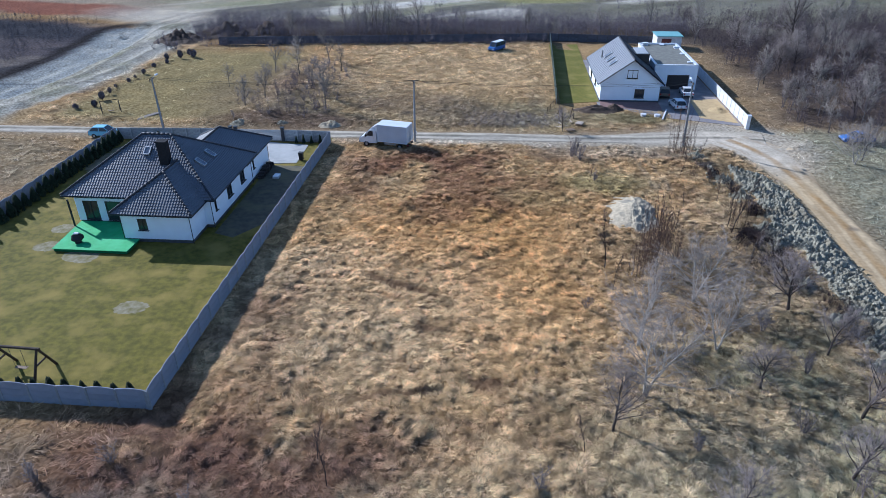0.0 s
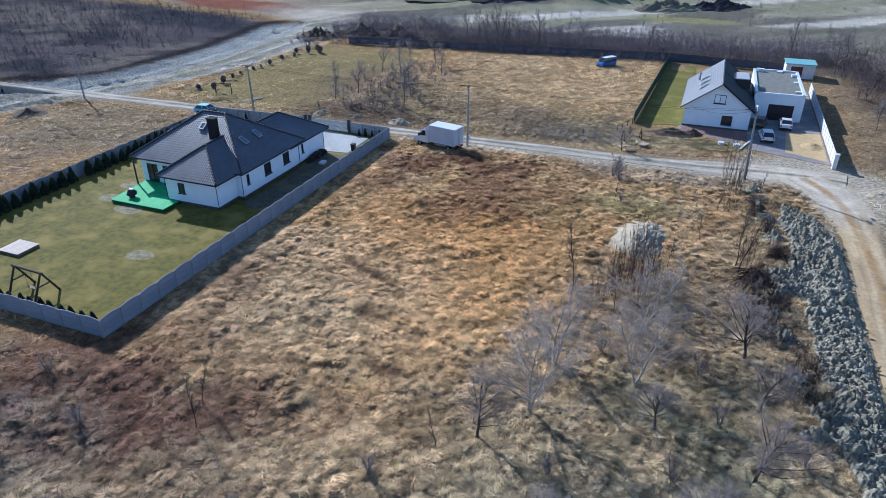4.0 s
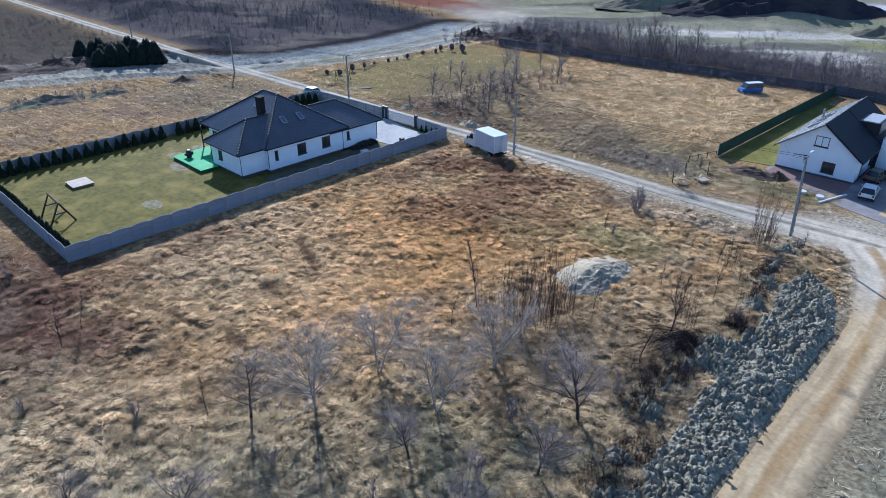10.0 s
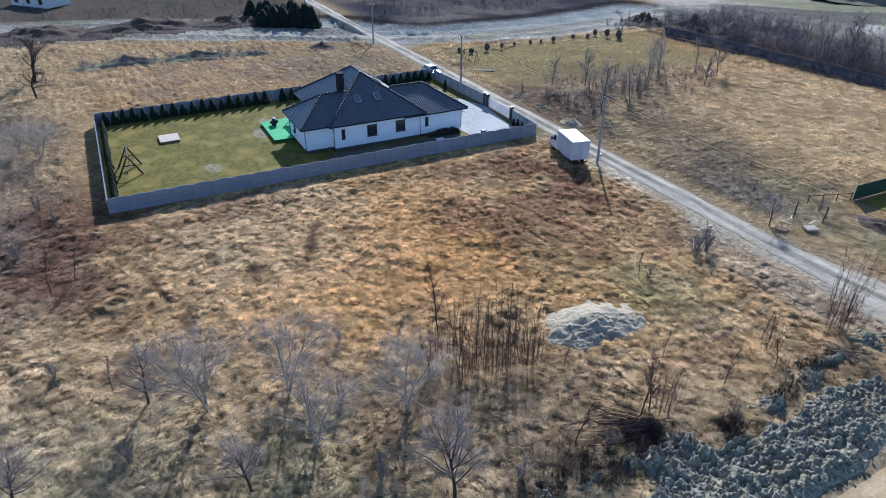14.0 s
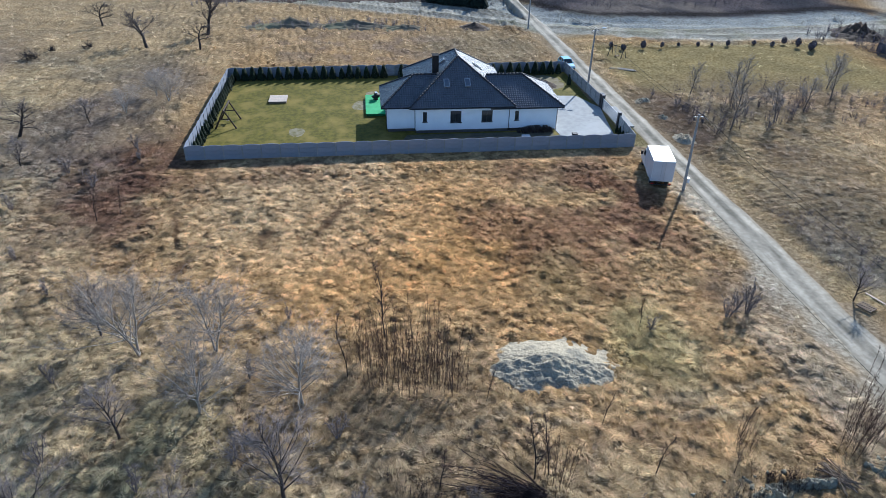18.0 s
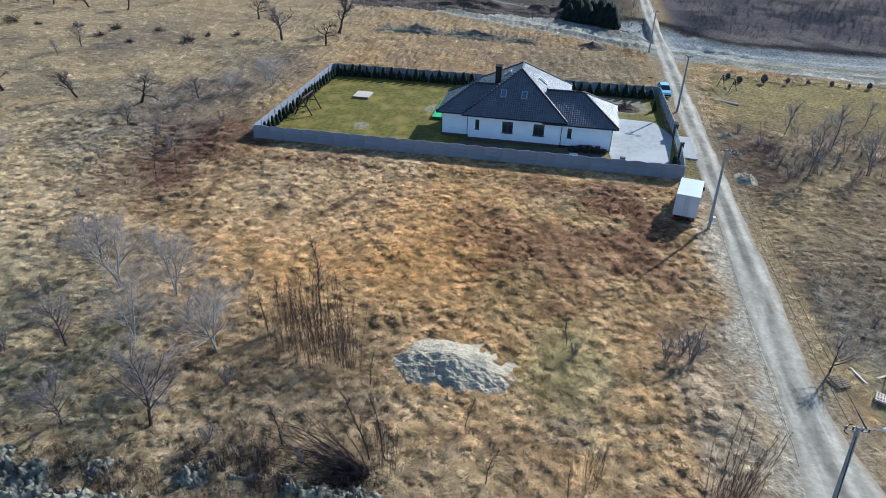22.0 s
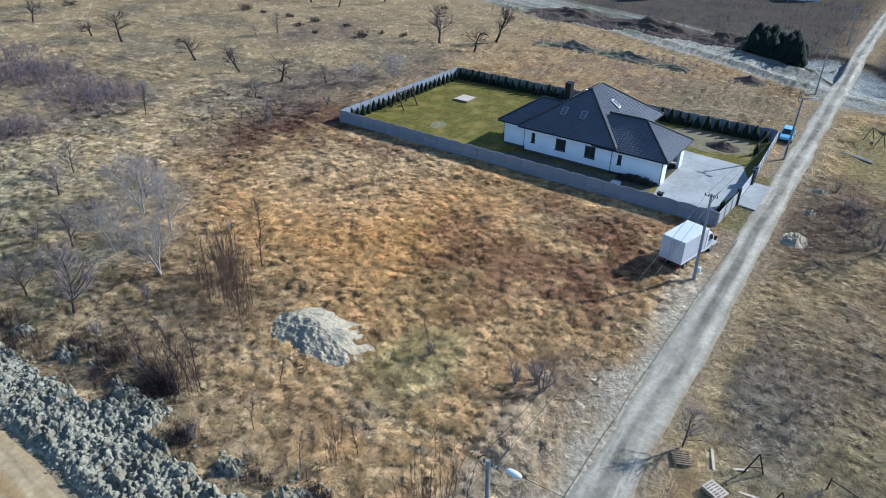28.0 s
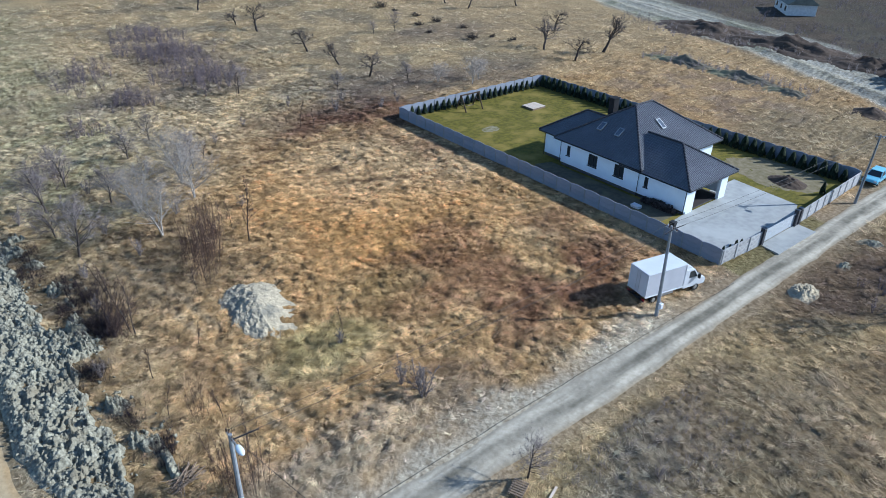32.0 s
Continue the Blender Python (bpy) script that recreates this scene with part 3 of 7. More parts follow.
    lay(area * 0.75, (0.36, 0.345, 0.25))
    lay(blob(-82, 179, 26, 11, 0.4) * 0.85, (0.56, 0.51, 0.41))
    lay(area * soft(fbm(su / 7, sv, 9, 171, 2), 0.45, 0.6) * 0.8, (0.29, 0.295, 0.18))
    lay(area * soft(fbm(su / 8, sv, 8, 173, 2), 0.56, 0.66) * 0.9, (0.58, 0.55, 0.47))
    lay(area * soft(fbm(su / 5, sv, 8, 175, 2), 0.56, 0.66) * 0.75, (0.13, 0.125, 0.11))
    lay((1 - soft(near_line(x, y, [(-40, 193), (-29, 199.5), (-18, 207)]) + wob2 * 0.3, 0.8, 2.2)) * 0.9, (0.62, 0.60, 0.54))
    lay(soft(x + wob, 4, 14) * soft(y + wob * 0.5, 172, 180) * (1 - soft(y - 0.2 * x + wob * 0.5, 194, 199)) * 0.85, (0.165, 0.16, 0.12))
    lay(blob(10, 206, 16, 4, 0.3) * 0.8, (0.30, 0.29, 0.13))
    lay((1 - soft(near_line(x, y, [(-44, 219), (-17, 236), (-3, 246), (16, 252), (60, 262)]) + wob * 0.2, 2.0, 4.5)) * 0.95, (0.10, 0.05, 0.045))
    lay((1 - soft(near_line(x, y, [(-30, 262), (12, 270), (80, 285)]) + wob * 0.2, 4.0, 7.0)) * 0.95, (0.66, 0.66, 0.68))
    return c


def axis(lo, a, fa, fb, b, hi, step, fine):
    """Grid lines: fine between fa and fb, coarse to a and b, growing beyond."""
    mid = np.r_[np.arange(a, fa, step), np.arange(fa, fb, fine), np.arange(fb, b + step / 2, step)]
    grow = []
    d, q = step, mid[-1]
    while q < hi:
        d *= 1.035 if q < 330 else 1.3
        q += d
        grow.append(q)
    d, q, low = step, a, []
    while q > lo:
        d *= 1.05 if q > -330 else 1.3
        q -= d
        low.append(q)
    return np.array(low[::-1] + list(mid) + grow)


gx, gy = axis(-3000, -135, -24, 34, 66, 3000, 1.05, 0.29), axis(-3000, -14, 8, 87, 160, 3000, 1.05, 0.29)
XX, YY = np.meshgrid(gx, gy)
gv = np.c_[XX.ravel(), YY.ravel(), height(XX.ravel(), YY.ravel())]
nx, ny = len(gx), len(gy)
ii = (np.arange(ny - 1)[:, None] * nx + np.arange(nx - 1)[None]).ravel()
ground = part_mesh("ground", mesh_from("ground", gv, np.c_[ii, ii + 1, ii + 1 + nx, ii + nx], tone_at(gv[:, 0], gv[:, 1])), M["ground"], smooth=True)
tagged(ground, "rough field of dry straw-coloured grass and bare earth", "ground", kind="structure")


def ribbon(name, pts, half, label, lift, dust, crown_col, verge, step=0.4, across=25):
    """A road: a cambered strip along a smoothed line, with worn wheel tracks, a loose crown and crumbling edges."""
    p = np.array(pts, float)
    for _ in range(3):
        q = np.repeat(p, 2, axis=0)
        q[1:-1:2], q[2:-1:2] = 0.75 * p[:-1] + 0.25 * p[1:], 0.25 * p[:-1] + 0.75 * p[1:]
        p = np.r_[p[:1], q[1:-1], p[-1:]]
    s = np.r_[0, np.cumsum(np.hypot(*np.diff(p, axis=0).T))]
    k = np.arange(0, s[-1], step)
    c = np.c_[np.interp(k, s, p[:, 0]), np.interp(k, s, p[:, 1])]
    d = np.gradient(c, axis=0)
    d /= np.linalg.norm(d, axis=1)[:, None]
    nrm = np.c_[-d[:, 1], d[:, 0]]
    u = np.linspace(-1, 1, across)
    hw = half(c[:, 0], c[:, 1]) + (vnoise(k, k * 0, 4.2, 3) - 0.5) * 0.4 + (vnoise(k, k * 0, 1.3, 5) - 0.5) * 0.2
    pos = c[:, None] + nrm[:, None] * (u[None, :, None] * hw[:, None, None])
    x, y = pos[..., 0].ravel(), pos[..., 1].ravel()
    along = np.repeat(k, across)
    side = np.tile(u, len(k)) * np.repeat(hw, across) + (vnoise(along, along * 0, 9, 7) - 0.5) * 0.5
    off = np.abs(side)
    rut = np.exp(-((off - 0.85) / 0.33) ** 2)
    e = np.tile(u, len(k)) ** 2
    z = (lift - 0.02 + 0.03 * (1 - e)) * (1 - e ** 3) + (height(x, y) - 0.03) * e ** 3 - 0.02 * rut
    t = np.empty((len(x), 3))
    t[:] = dust
    j = (1 - soft(np.hypot(x - 32, y - 87), 5, 15))[:, None]
    t = t * (1 - j) + np.array((0.49, 0.425, 0.325)) * j
    t *= (0.78 + 0.44 * fbm(x, y, 2.5, 81))[:, None] * (0.82 + 0.36 * fbm(x, y, 0.7, 83))[:, None]
    t *= (1 + 0.14 * rut * (0.4 + vnoise(x, y, 3.0, 91)))[:, None]

    def lay(w, col):
        w = np.clip(w, 0, 1)[:, None]
        t[:] = t * (1 - w) + np.array(col) * w

    streak = fbm(along / 6, side * 3, 1.0, 93)
    lay(np.exp(-(side / 0.46) ** 4) * (0.4 + 0.6 * soft(fbm(along / 3, side, 1.6, 85), 0.3, 0.6)) * (0.75 + 0.9 * (fbm(x, y, 0.6, 89) - 0.4)), crown_col)
    lay(soft(streak, 0.56, 0.7) * 0.35, [q * 0.75 for q in crown_col])
    lay((1 - soft(np.hypot((x - 35.9) / 0.7, (y - 62.9) / 0.8) + (vnoise(x, y, 0.5, 95) - 0.5), 0.5, 0.9)) * 0.6, (0.16, 0.13, 0.10))
    lay(soft(e, 0.45, 0.8) * 0.7 * (0.3 + fbm(x, y, 1.2, 97)), verge)
    w = (np.clip(e, 0, 1) ** 3 * (0.35 + 0.65 * soft(fbm(x, y, 1.2, 87), 0.35, 0.6)))[:, None]
    t = t * (1 - w) + tone_at(x, y) * 0.95 * w
    n = len(k)
    f = (np.arange(n - 1)[:, None] * across + np.arange(across - 1)[None]).ravel()
    ob = part_mesh(name, mesh_from(name, np.c_[x, y, z], np.c_[f, f + across, f + across + 1, f + 1], t), M["road"], smooth=True)
    return tagged(ob, label, "road", kind="structure")


ribbon("road_north", ROAD_N, lambda x, y: 1.5 + 1.9 * soft(x, 12, 28) * (1 - soft(x, 34, 50)), "pale dusty gravel lane with worn wheel tracks", 0.03, (0.42, 0.375, 0.295), (0.16, 0.145, 0.11), (0.27, 0.235, 0.17))
ribbon("road_east", ROAD_E, lambda x, y: 2.0 + 2.6 * soft(y, 72, 86), "sandy yellowish dirt road with a loose gravel crown beside the clay", 0.05, (0.45, 0.345, 0.205), (0.35, 0.22, 0.095), (0.40, 0.27, 0.13))


def sheet(name, pts, z, material, label, category, step=1.0):
    """A level surface with a thickness, laid on the ground."""
    ob = part(name, prism(pts, z - 0.25, z), material)
    return tagged(ob, label, category, kind="structure")


sheet("lawn", [(-52.9, 32.1), (-23.1, 32.1), (-23.1, 84.0), (-53.0, 83.6)], 0.05, M["lawn"], "mown yellow-green lawn inside the fenced garden", "lawn")
sheet("lawn_north", [(9.4, 104.4), (15.6, 105.8), (15.8, 148), (9.8, 149)], 0.05, M["lawn2"], "narrow green lawn beside the gabled house", "lawn")
sheet("yard", [(25.0, 98), (34.8, 95), (35.0, 134), (15.2, 134), (15.2, 104.0)], 0.04, M["yard"], "grey paved yard of the gabled house", "yard")

# roofs: hipped planes covered with courses of profiled tiles
def tile_plane(name, poly, normal_hint, parent, course=0.33, width=0.28):
    """Tiles in courses over a plane polygon whose first edge is the eave; trimmed along the other edges."""
    p = [Vector(q) for q in poly]
    e = (p[1] - p[0]).normalized()
    n = e.cross(p[2] - p[0]).normalized()
    if n.z < 0:
        n = -n
    up = n.cross(e)
    if up.z < 0:
        up = -up
    L = (p[1] - p[0]).length
    us = [(q - p[0]).dot(e) for q in p]
    H = max((q - p[0]).dot(up) for q in p)
    u0, u1 = min(us), max(us)
    prof = [(0.0, 0.0), (0.14, 0.038), (0.58, 0.042), (0.76, 0.004), (1.0, 0.0)]
    vs, fs = [], []
    nu, nv = int((u1 - u0) / width) + 1, int(H / course) + 1
    for j in range(nv):
        a, b = j * course - 0.03, (j + 1) * course + 0.01
        for i in range(nu):
            k0 = len(vs)
            o = u0 + i * width
            for t, h in prof:
                x = o + t * width
                vs.append(p[0] + e * x + up * a + n * (h + 0.046))
                vs.append(p[0] + e * x + up * b + n * (h + 0.005))
            vs.append(p[0] + e * o + up * a + n * 0.0)
            vs.append(p[0] + e * (o + width) + up * a + n * 0.0)
            for q in range(4):
                fs.append((k0 + 2 * q, k0 + 2 * q + 2, k0 + 2 * q + 3, k0 + 2 * q + 1))
            fs.append((k0 + 10, k0 + 11, k0 + 8, k0 + 6, k0 + 4, k0 + 2, k0))
    me = bpy.data.meshes.new(name)
    me.from_pydata([tuple(v) for v in vs], [], fs)
    bm = bmesh.new()
    bm.from_mesh(me)
    mid = sum(p, Vector()) / len(p)
    for a, b in zip(p[1:], p[2:] + p[:1]):
        d = (b - a)
        pn = d.cross(n).normalized()
        if (mid - a).dot(pn) > 0:
            pn = -pn
        bmesh.ops.bisect_plane(bm, geom=bm.verts[:] + bm.edges[:] + bm.faces[:], plane_co=a, plane_no=pn, clear_outer=True)
    bmesh.ops.recalc_face_normals(bm, faces=bm.faces)
    bm.to_mesh(me)
    bm.free()
    ob = part_mesh(name, me, M["tile"], parent)
    ob["kind"] = "stuff"
    deck = bmesh.new()
    lo = [deck.verts.new(q - n * 0.02) for q in p]
    hi = [deck.verts.new(q - n * 0.14) for q in p]
    deck.faces.new(lo)
    deck.faces.new(hi[::-1])
    for k in range(len(p)):
        j = (k + 1) % len(p)
        deck.faces.new((lo[j], lo[k], hi[k], hi[j]))
    bmesh.ops.recalc_face_normals(deck, faces=deck.faces)
    part("roof_deck", deck, M["soffit"], ob)
    return ob


def caps(a, b, parent, r=0.12, name="ridge_cap"):
    """Half-round capping tiles along a hip or ridge."""
    a, b = Vector(a), Vector(b)
    L = (b - a).length
    k = max(1, int(L / 0.45))
    bm = bmesh.new()
    d = (b - a) / k
    for i in range(k):
        add_tube(bm, a + d * i, a + d * (i + 1.06), r * 1.08, r * 0.92, 7)
    ob = part(name, bm, M["ridge"], parent, smooth=True)
    ob["kind"] = "stuff"
    return ob


def gutter(a, b, parent):
    return part("gutter", tube(a, b, 0.075, n=8), M["gutter"], parent)


def window(parent, c, w, h, out, depth=0.12, bars=0, mullions=1):
    """A casement window in a wall: frame, panes and sill. c: the centre; out: the wall's outward side."""
    out = Vector(out).normalized()
    side = Vector((0, 0, 1)).cross(out)
    m = Matrix((( side.x, out.x, 0, c[0]), (side.y, out.y, 0, c[1]), (0, 0, 1, c[2]), (0, 0, 0, 1)))
    bm = bmesh.new()
    t = 0.09
    for cx, cz, sx, sz in ((0, h / 2 - t / 2, w, t), (0, -h / 2 + t / 2, w, t), (w / 2 - t / 2, 0, t, h - 2 * t), (-w / 2 + t / 2, 0, t, h - 2 * t)):
        add_box(bm, (cx, -0.06, cz), (sx, depth, sz), m)
    for k in range(mullions):
        x = -w / 2 + w * (k + 1) / (mullions + 1)
        add_box(bm, (x, -0.06, 0), (t * 0.8, depth * 0.9, h - 2 * t), m)
    win = part("window", bm, M["frame"], parent)
    n = mullions + 1
    pw = (w - 2 * t) / n
    for k in range(n):
        part("pane", box((-w / 2 + t + pw * (k + 0.5), -0.075, 0), (pw, 0.02, h - 2 * t), 0, m), M["glass"], win)
    part("sill", box((0, 0.05, -h / 2 - 0.03), (w + 0.16, 0.22, 0.05), 0.01, m), M["gutter"], win)
    return win


def wall_run(name, parent, a, b, z0, z1, thick, openings, material, start=None):
    """A straight wall from a to b (its outer face on the right-hand side of a to b), with openings (start, width, bottom, top) cut through."""
    ax, ay = a
    L = math.hypot(b[0] - ax, b[1] - ay)
    m = Matrix.Translation((ax, ay, 0)) @ Matrix.Rotation(math.atan2(b[1] - ay, b[0] - ax), 4, "Z")
    begin = thick if start is None else start
    xs = sorted({begin, L, *[o[0] for o in openings], *[o[0] + o[1] for o in openings]})
    zs = sorted({z0, z1, *[max(z0, o[2]) for o in openings], *[min(z1, o[3]) for o in openings]})
    bm = bmesh.new()
    made = {}

    def vert(i, k, s):
        if (i, k, s) not in made:
            made[i, k, s] = bm.verts.new(m @ Vector((xs[i], s * thick, zs[k])))
        return made[i, k, s]

    def solid(i, k):
        if not (0 <= i < len(xs) - 1 and 0 <= k < len(zs) - 1):
            return False
        x, z = (xs[i] + xs[i + 1]) / 2, (zs[k] + zs[k + 1]) / 2
        return not any(o[0] < x < o[0] + o[1] and o[2] < z < o[3] for o in openings)

    for i in range(len(xs) - 1):
        for k in range(len(zs) - 1):
            if not solid(i, k):
                continue
            for s in (0, 1):
                bm.faces.new([vert(i, k, s), vert(i + 1, k, s), vert(i + 1, k + 1, s), vert(i, k + 1, s)])
            for di, dk, p, q in ((-1, 0, (i, k), (i, k + 1)), (1, 0, (i + 1, k), (i + 1, k + 1)), (0, -1, (i, k), (i + 1, k)), (0, 1, (i, k + 1), (i + 1, k + 1))):
                if not solid(i + di, k + dk):
                    bm.faces.new([vert(*p, 0), vert(*q, 0), vert(*q, 1), vert(*p, 1)])
    bmesh.ops.recalc_face_normals(bm, faces=bm.faces)
    return part(name, bm, material, parent)


def hip_roof(parent, x0, x1, y0, y1, z, rise, axis_, hip0=True, hip1=True, label=""):
    """A roof over a rectangle of eaves, ridge along x or y; an end that is not hipped runs into another roof."""
    if axis_ == "x":
        half = (y1 - y0) / 2
        ym = (y0 + y1) / 2
        a = (x0 + (half if hip0 else 0), ym, z + rise)
        b = (x1 - (half if hip1 else 0), ym, z + rise)
        c = [(x0, y0, z), (x1, y0, z), (x1, y1, z), (x0, y1, z)]
        planes = [(c[0], c[1], b, a), (c[2], c[3], a, b)]
        if hip0:
            planes.append((c[3], c[0], a))
        if hip1:
            planes.append((c[1], c[2], b))
        hips = [(a, b)] + ([(c[0], a), (c[3], a)] if hip0 else []) + ([(c[1], b), (c[2], b)] if hip1 else [])
    else:
        half = (x1 - x0) / 2
        xm = (x0 + x1) / 2
        a = (xm, y0 + (half if hip0 else 0), z + rise)
        b = (xm, y1 - (half if hip1 else 0), z + rise)
        c = [(x0, y0, z), (x1, y0, z), (x1, y1, z), (x0, y1, z)]
        planes = [(c[1], c[2], b, a), (c[3], c[0], a, b)]
        if hip0:
            planes.append((c[0], c[1], a))
        if hip1:
            planes.append((c[2], c[3], b))
        hips = [(a, b)] + ([(c[0], a), (c[1], a)] if hip0 else []) + ([(c[2], b), (c[3], b)] if hip1 else [])
    roof = None
    for q in planes:
        roof_face = tile_plane("roof_slope", q, None, parent)
        roof_face["label"] = "slope of dark anthracite profiled roof tiles"
        gutter(Vector(q[0]) + Vector((0, 0, -0.1)), Vector(q[1]) + Vector((0, 0, -0.1)), parent)
    for p, q in hips:
        caps(Vector(p) + Vector((0, 0, 0.08)), Vector(q) + Vector((0, 0, 0.08)), parent)
    return roof


house = thing("bungalow", (0, 0, 0), "white single-storey house with a dark hipped tile roof", "house")
ZE, ZG = 3.55, 3.3
P0 = 0.45
# walls: main block, south wing, garage wing
wall_run("wall", house, (-43.5, 58.3), (-36.7, 58.3), P0, ZE, 0.35, [(0.8, 1.6, 0.5, 2.7), (3.2, 2.6, 0.5, 2.7)], M["render"])
wall_run("wall", house, (-29.0, 58.3), (-29.0, 69.9), P0, ZE, 0.35, [(0.9, 0.5, 1.55, 2.8), (4.3, 1.35, 1.4, 2.85), (8.2, 1.35, 1.4, 2.85)], M["render"])
wall_run("wall", house, (-29.75, 58.3), (-28.98, 58.3), P0, ZE, 0.35, [], M["render"], start=0.0)
wall_run("wall", house, (-36.9, 69.9), (-43.5, 69.9), P0, ZE, 0.35, [(2.0, 1.4, 1.1, 2.6)], M["render"], start=0.0)
wall_run("wall", house, (-43.5, 69.9), (-43.5, 58.3), P0, ZE, 0.35, [(2.0, 1.6, 1.2, 2.8), (7.0, 1.6, 1.2, 2.8)], M["render"])
wall_run("wall", house, (-36.7, 54.8), (-29.75, 54.8), P0, 3.35, 0.35, [(1.65, 0.95, 1.4, 2.65)], M["render"])
wall_run("wall", house, (-29.75, 54.8), (-29.75, 58.3), P0, 3.35, 0.35, [], M["render"])
wall_run("wall", house, (-36.7, 58.3), (-36.7, 54.8), P0, 3.35, 0.35, [(1.2, 1.2, 0.5, 2.6)], M["render"], start=0.0)
wall_run("wall", house, (-29.02, 69.9), (-29.02, 76.1), P0, ZG, 0.35, [(0.8, 0.5, 1.5, 2.7)], M["render"], start=0.0)
wall_run("wall", house, (-29.02, 76.1), (-36.9, 76.1), 0.1, ZG, 0.35, [(1.6, 5.0, 0.1, 2.55)], M["render"])
wall_run("wall", house, (-36.9, 76.1), (-36.9, 69.9), P0, ZG, 0.35, [], M["render"])
for q in (((-43.4, 58.4), (-29.1, 58.4), (-29.1, 69.8), (-43.4, 69.8)), ((-36.6, 54.9), (-29.85, 54.9), (-29.85, 58.4), (-36.6, 58.4)), ((-36.8, 69.8), (-29.12, 69.8), (-29.12, 75.75), (-36.8, 75.75))):
    part("plinth", prism(q, 0.0, P0 if q[3][1] < 75 else 0.12), M["plinth"], house, "dark grey plinth")
for s, c, w, h in (((1, 0, 0), (-29.0, 59.45, 2.175), 0.5, 1.25), ((1, 0, 0), (-29.0, 63.275, 2.125), 1.35, 1.45), ((1, 0, 0), (-29.0, 67.175, 2.125), 1.35, 1.45), ((1, 0, 0), (-29.02, 70.95, 2.1), 0.5, 1.2)):
    window(house, c, w, h, s, mullions=0 if w < 1 else 1)
window(house, (-34.575, 54.8, 2.025), 0.95, 1.25, (0, -1, 0))
window(house, (-41.9, 58.3, 1.6), 1.6, 2.2, (0, -1, 0))
window(house, (-39.0, 58.3, 1.6), 2.6, 2.2, (0, -1, 0))
window(house, (-39.6, 69.9, 1.85), 1.4, 1.5, (0, 1, 0))
window(house, (-43.5, 67.1, 2.0), 1.6, 1.6, (-1, 0, 0))
window(house, (-43.5, 62.1, 2.0), 1.6, 1.6, (-1, 0, 0))
window(house, (-36.7, 56.5, 1.55), 1.2, 2.1, (-1, 0, 0))
# inner floor and wall near black, the open garage's shade put into their colour
part("garage_floor", box((-33, 73.1, 0.14), (7.2, 5.2, 0.05)), M["garage"], house)
part("garage_back_wall", box((-33, 70.6, 1.8), (7.2, 0.1, 3.2)), M["garage"], house, "dim wall inside the open garage")
part("veranda_post", box((-43.3, 57.0, 1.9), (0.15, 0.15, 3.0), 0.02), M["frame"], house)
# roofs
hip_roof(house, -44.3, -28.25, 57.55, 70.55, ZE, 4.4, "x")
hip_roof(house, -37.3, -29.1, 54.15, 61.5, 3.4, 2.75, "y", hip1=False)
hip_roof(house, -37.6, -28.4, 67.5, 76.7, 3.3, 2.75, "y", hip0=False)
# chimney
chim = part("chimney", box((-34.3, 61.2, 7.0), (1.0, 0.75, 2.5), 0.02), M["chimney"], house, "dark clad chimney")
part("chimney_cap", box((-34.3, 61.2, 8.29), (1.16, 0.9, 0.09), 0.01), M["chimney"], chim)


def roof_window(parent, c, w, h, along, slope):
    """A roof window lying on a slope: frame and pane. along: the downhill way."""
    d = Vector((along[0], along[1], -slope)).normalized()
    s = Vector((0, 0, 1)).cross(d).normalized()
    n = d.cross(s)
    if n.z < 0:
        n, s = -n, -s
    m = Matrix(((s.x, d.x, n.x, c[0]), (s.y, d.y, n.y, c[1]), (s.z, d.z, n.z, c[2]), (0, 0, 0, 1)))
    bm = bmesh.new()
    for cx, cy, sx, sy in ((0, h / 2, w + 0.1, 0.1), (0, -h / 2, w + 0.1, 0.1), (w / 2, 0, 0.1, h), (-w / 2, 0, 0.1, h)):
        add_box(bm, (cx, cy, 0.1), (sx, sy, 0.16), m)
    win = part("roof_window", bm, M["steel"], parent)
    part("pane", box((0, 0, 0.13), (w - 0.1, h - 0.1, 0.03), 0, m), M["skyglass"], win)


SL = 4.4 / 6.5
for y in (62.3, 64.9):
    x = -31.2
    roof_window(house, (x, y, ZE + (-28.25 - x) * 4.4 / 6.5 + 0.06), 0.62, 1.1, (1, 0), SL)
roof_window(house, (-36.2, 66.8, ZE + (70.55 - 66.8) * SL + 0.06), 0.65, 1.3, (0, 1), SL)
roof_window(house, (-36.6, 62.2, ZE + (62.2 - 57.55) * SL + 0.06), 0.62, 0.9, (0, -1), SL)
# downpipes
for x, y, z in ((-28.92, 58.2, ZE), (-28.92, 69.95, ZE), (-28.95, 76.05, ZG), (-29.68, 54.75, 3.35), (-36.75, 54.75, 3.35)):
    part("downpipe", tube((x, y, 0.1), (x, y, z - 0.05), 0.035), M["gutter"], house)

# terrace of the house
terr = thing("terrace", (-39.3, 55.2, 0), "bright green covered terrace with a dark green edge", "terrace")
bm = prism([(-3.4, -2.9), (3.95, -2.9), (3.95, -0.45), (2.55, -0.45), (2.55, 3.0), (-3.9, 3.0)], 0.08, 0.36)
part("base", bm, M["terrace_side"], terr)
part("floor_covering", prism([(-3.5, -3.0), (4.05, -3.0), (4.05, -0.45), (2.5, -0.45), (2.5, 3.0), (-4.0, 3.0)], 0.36, 0.42), M["terrace"], terr, "bright green covering")
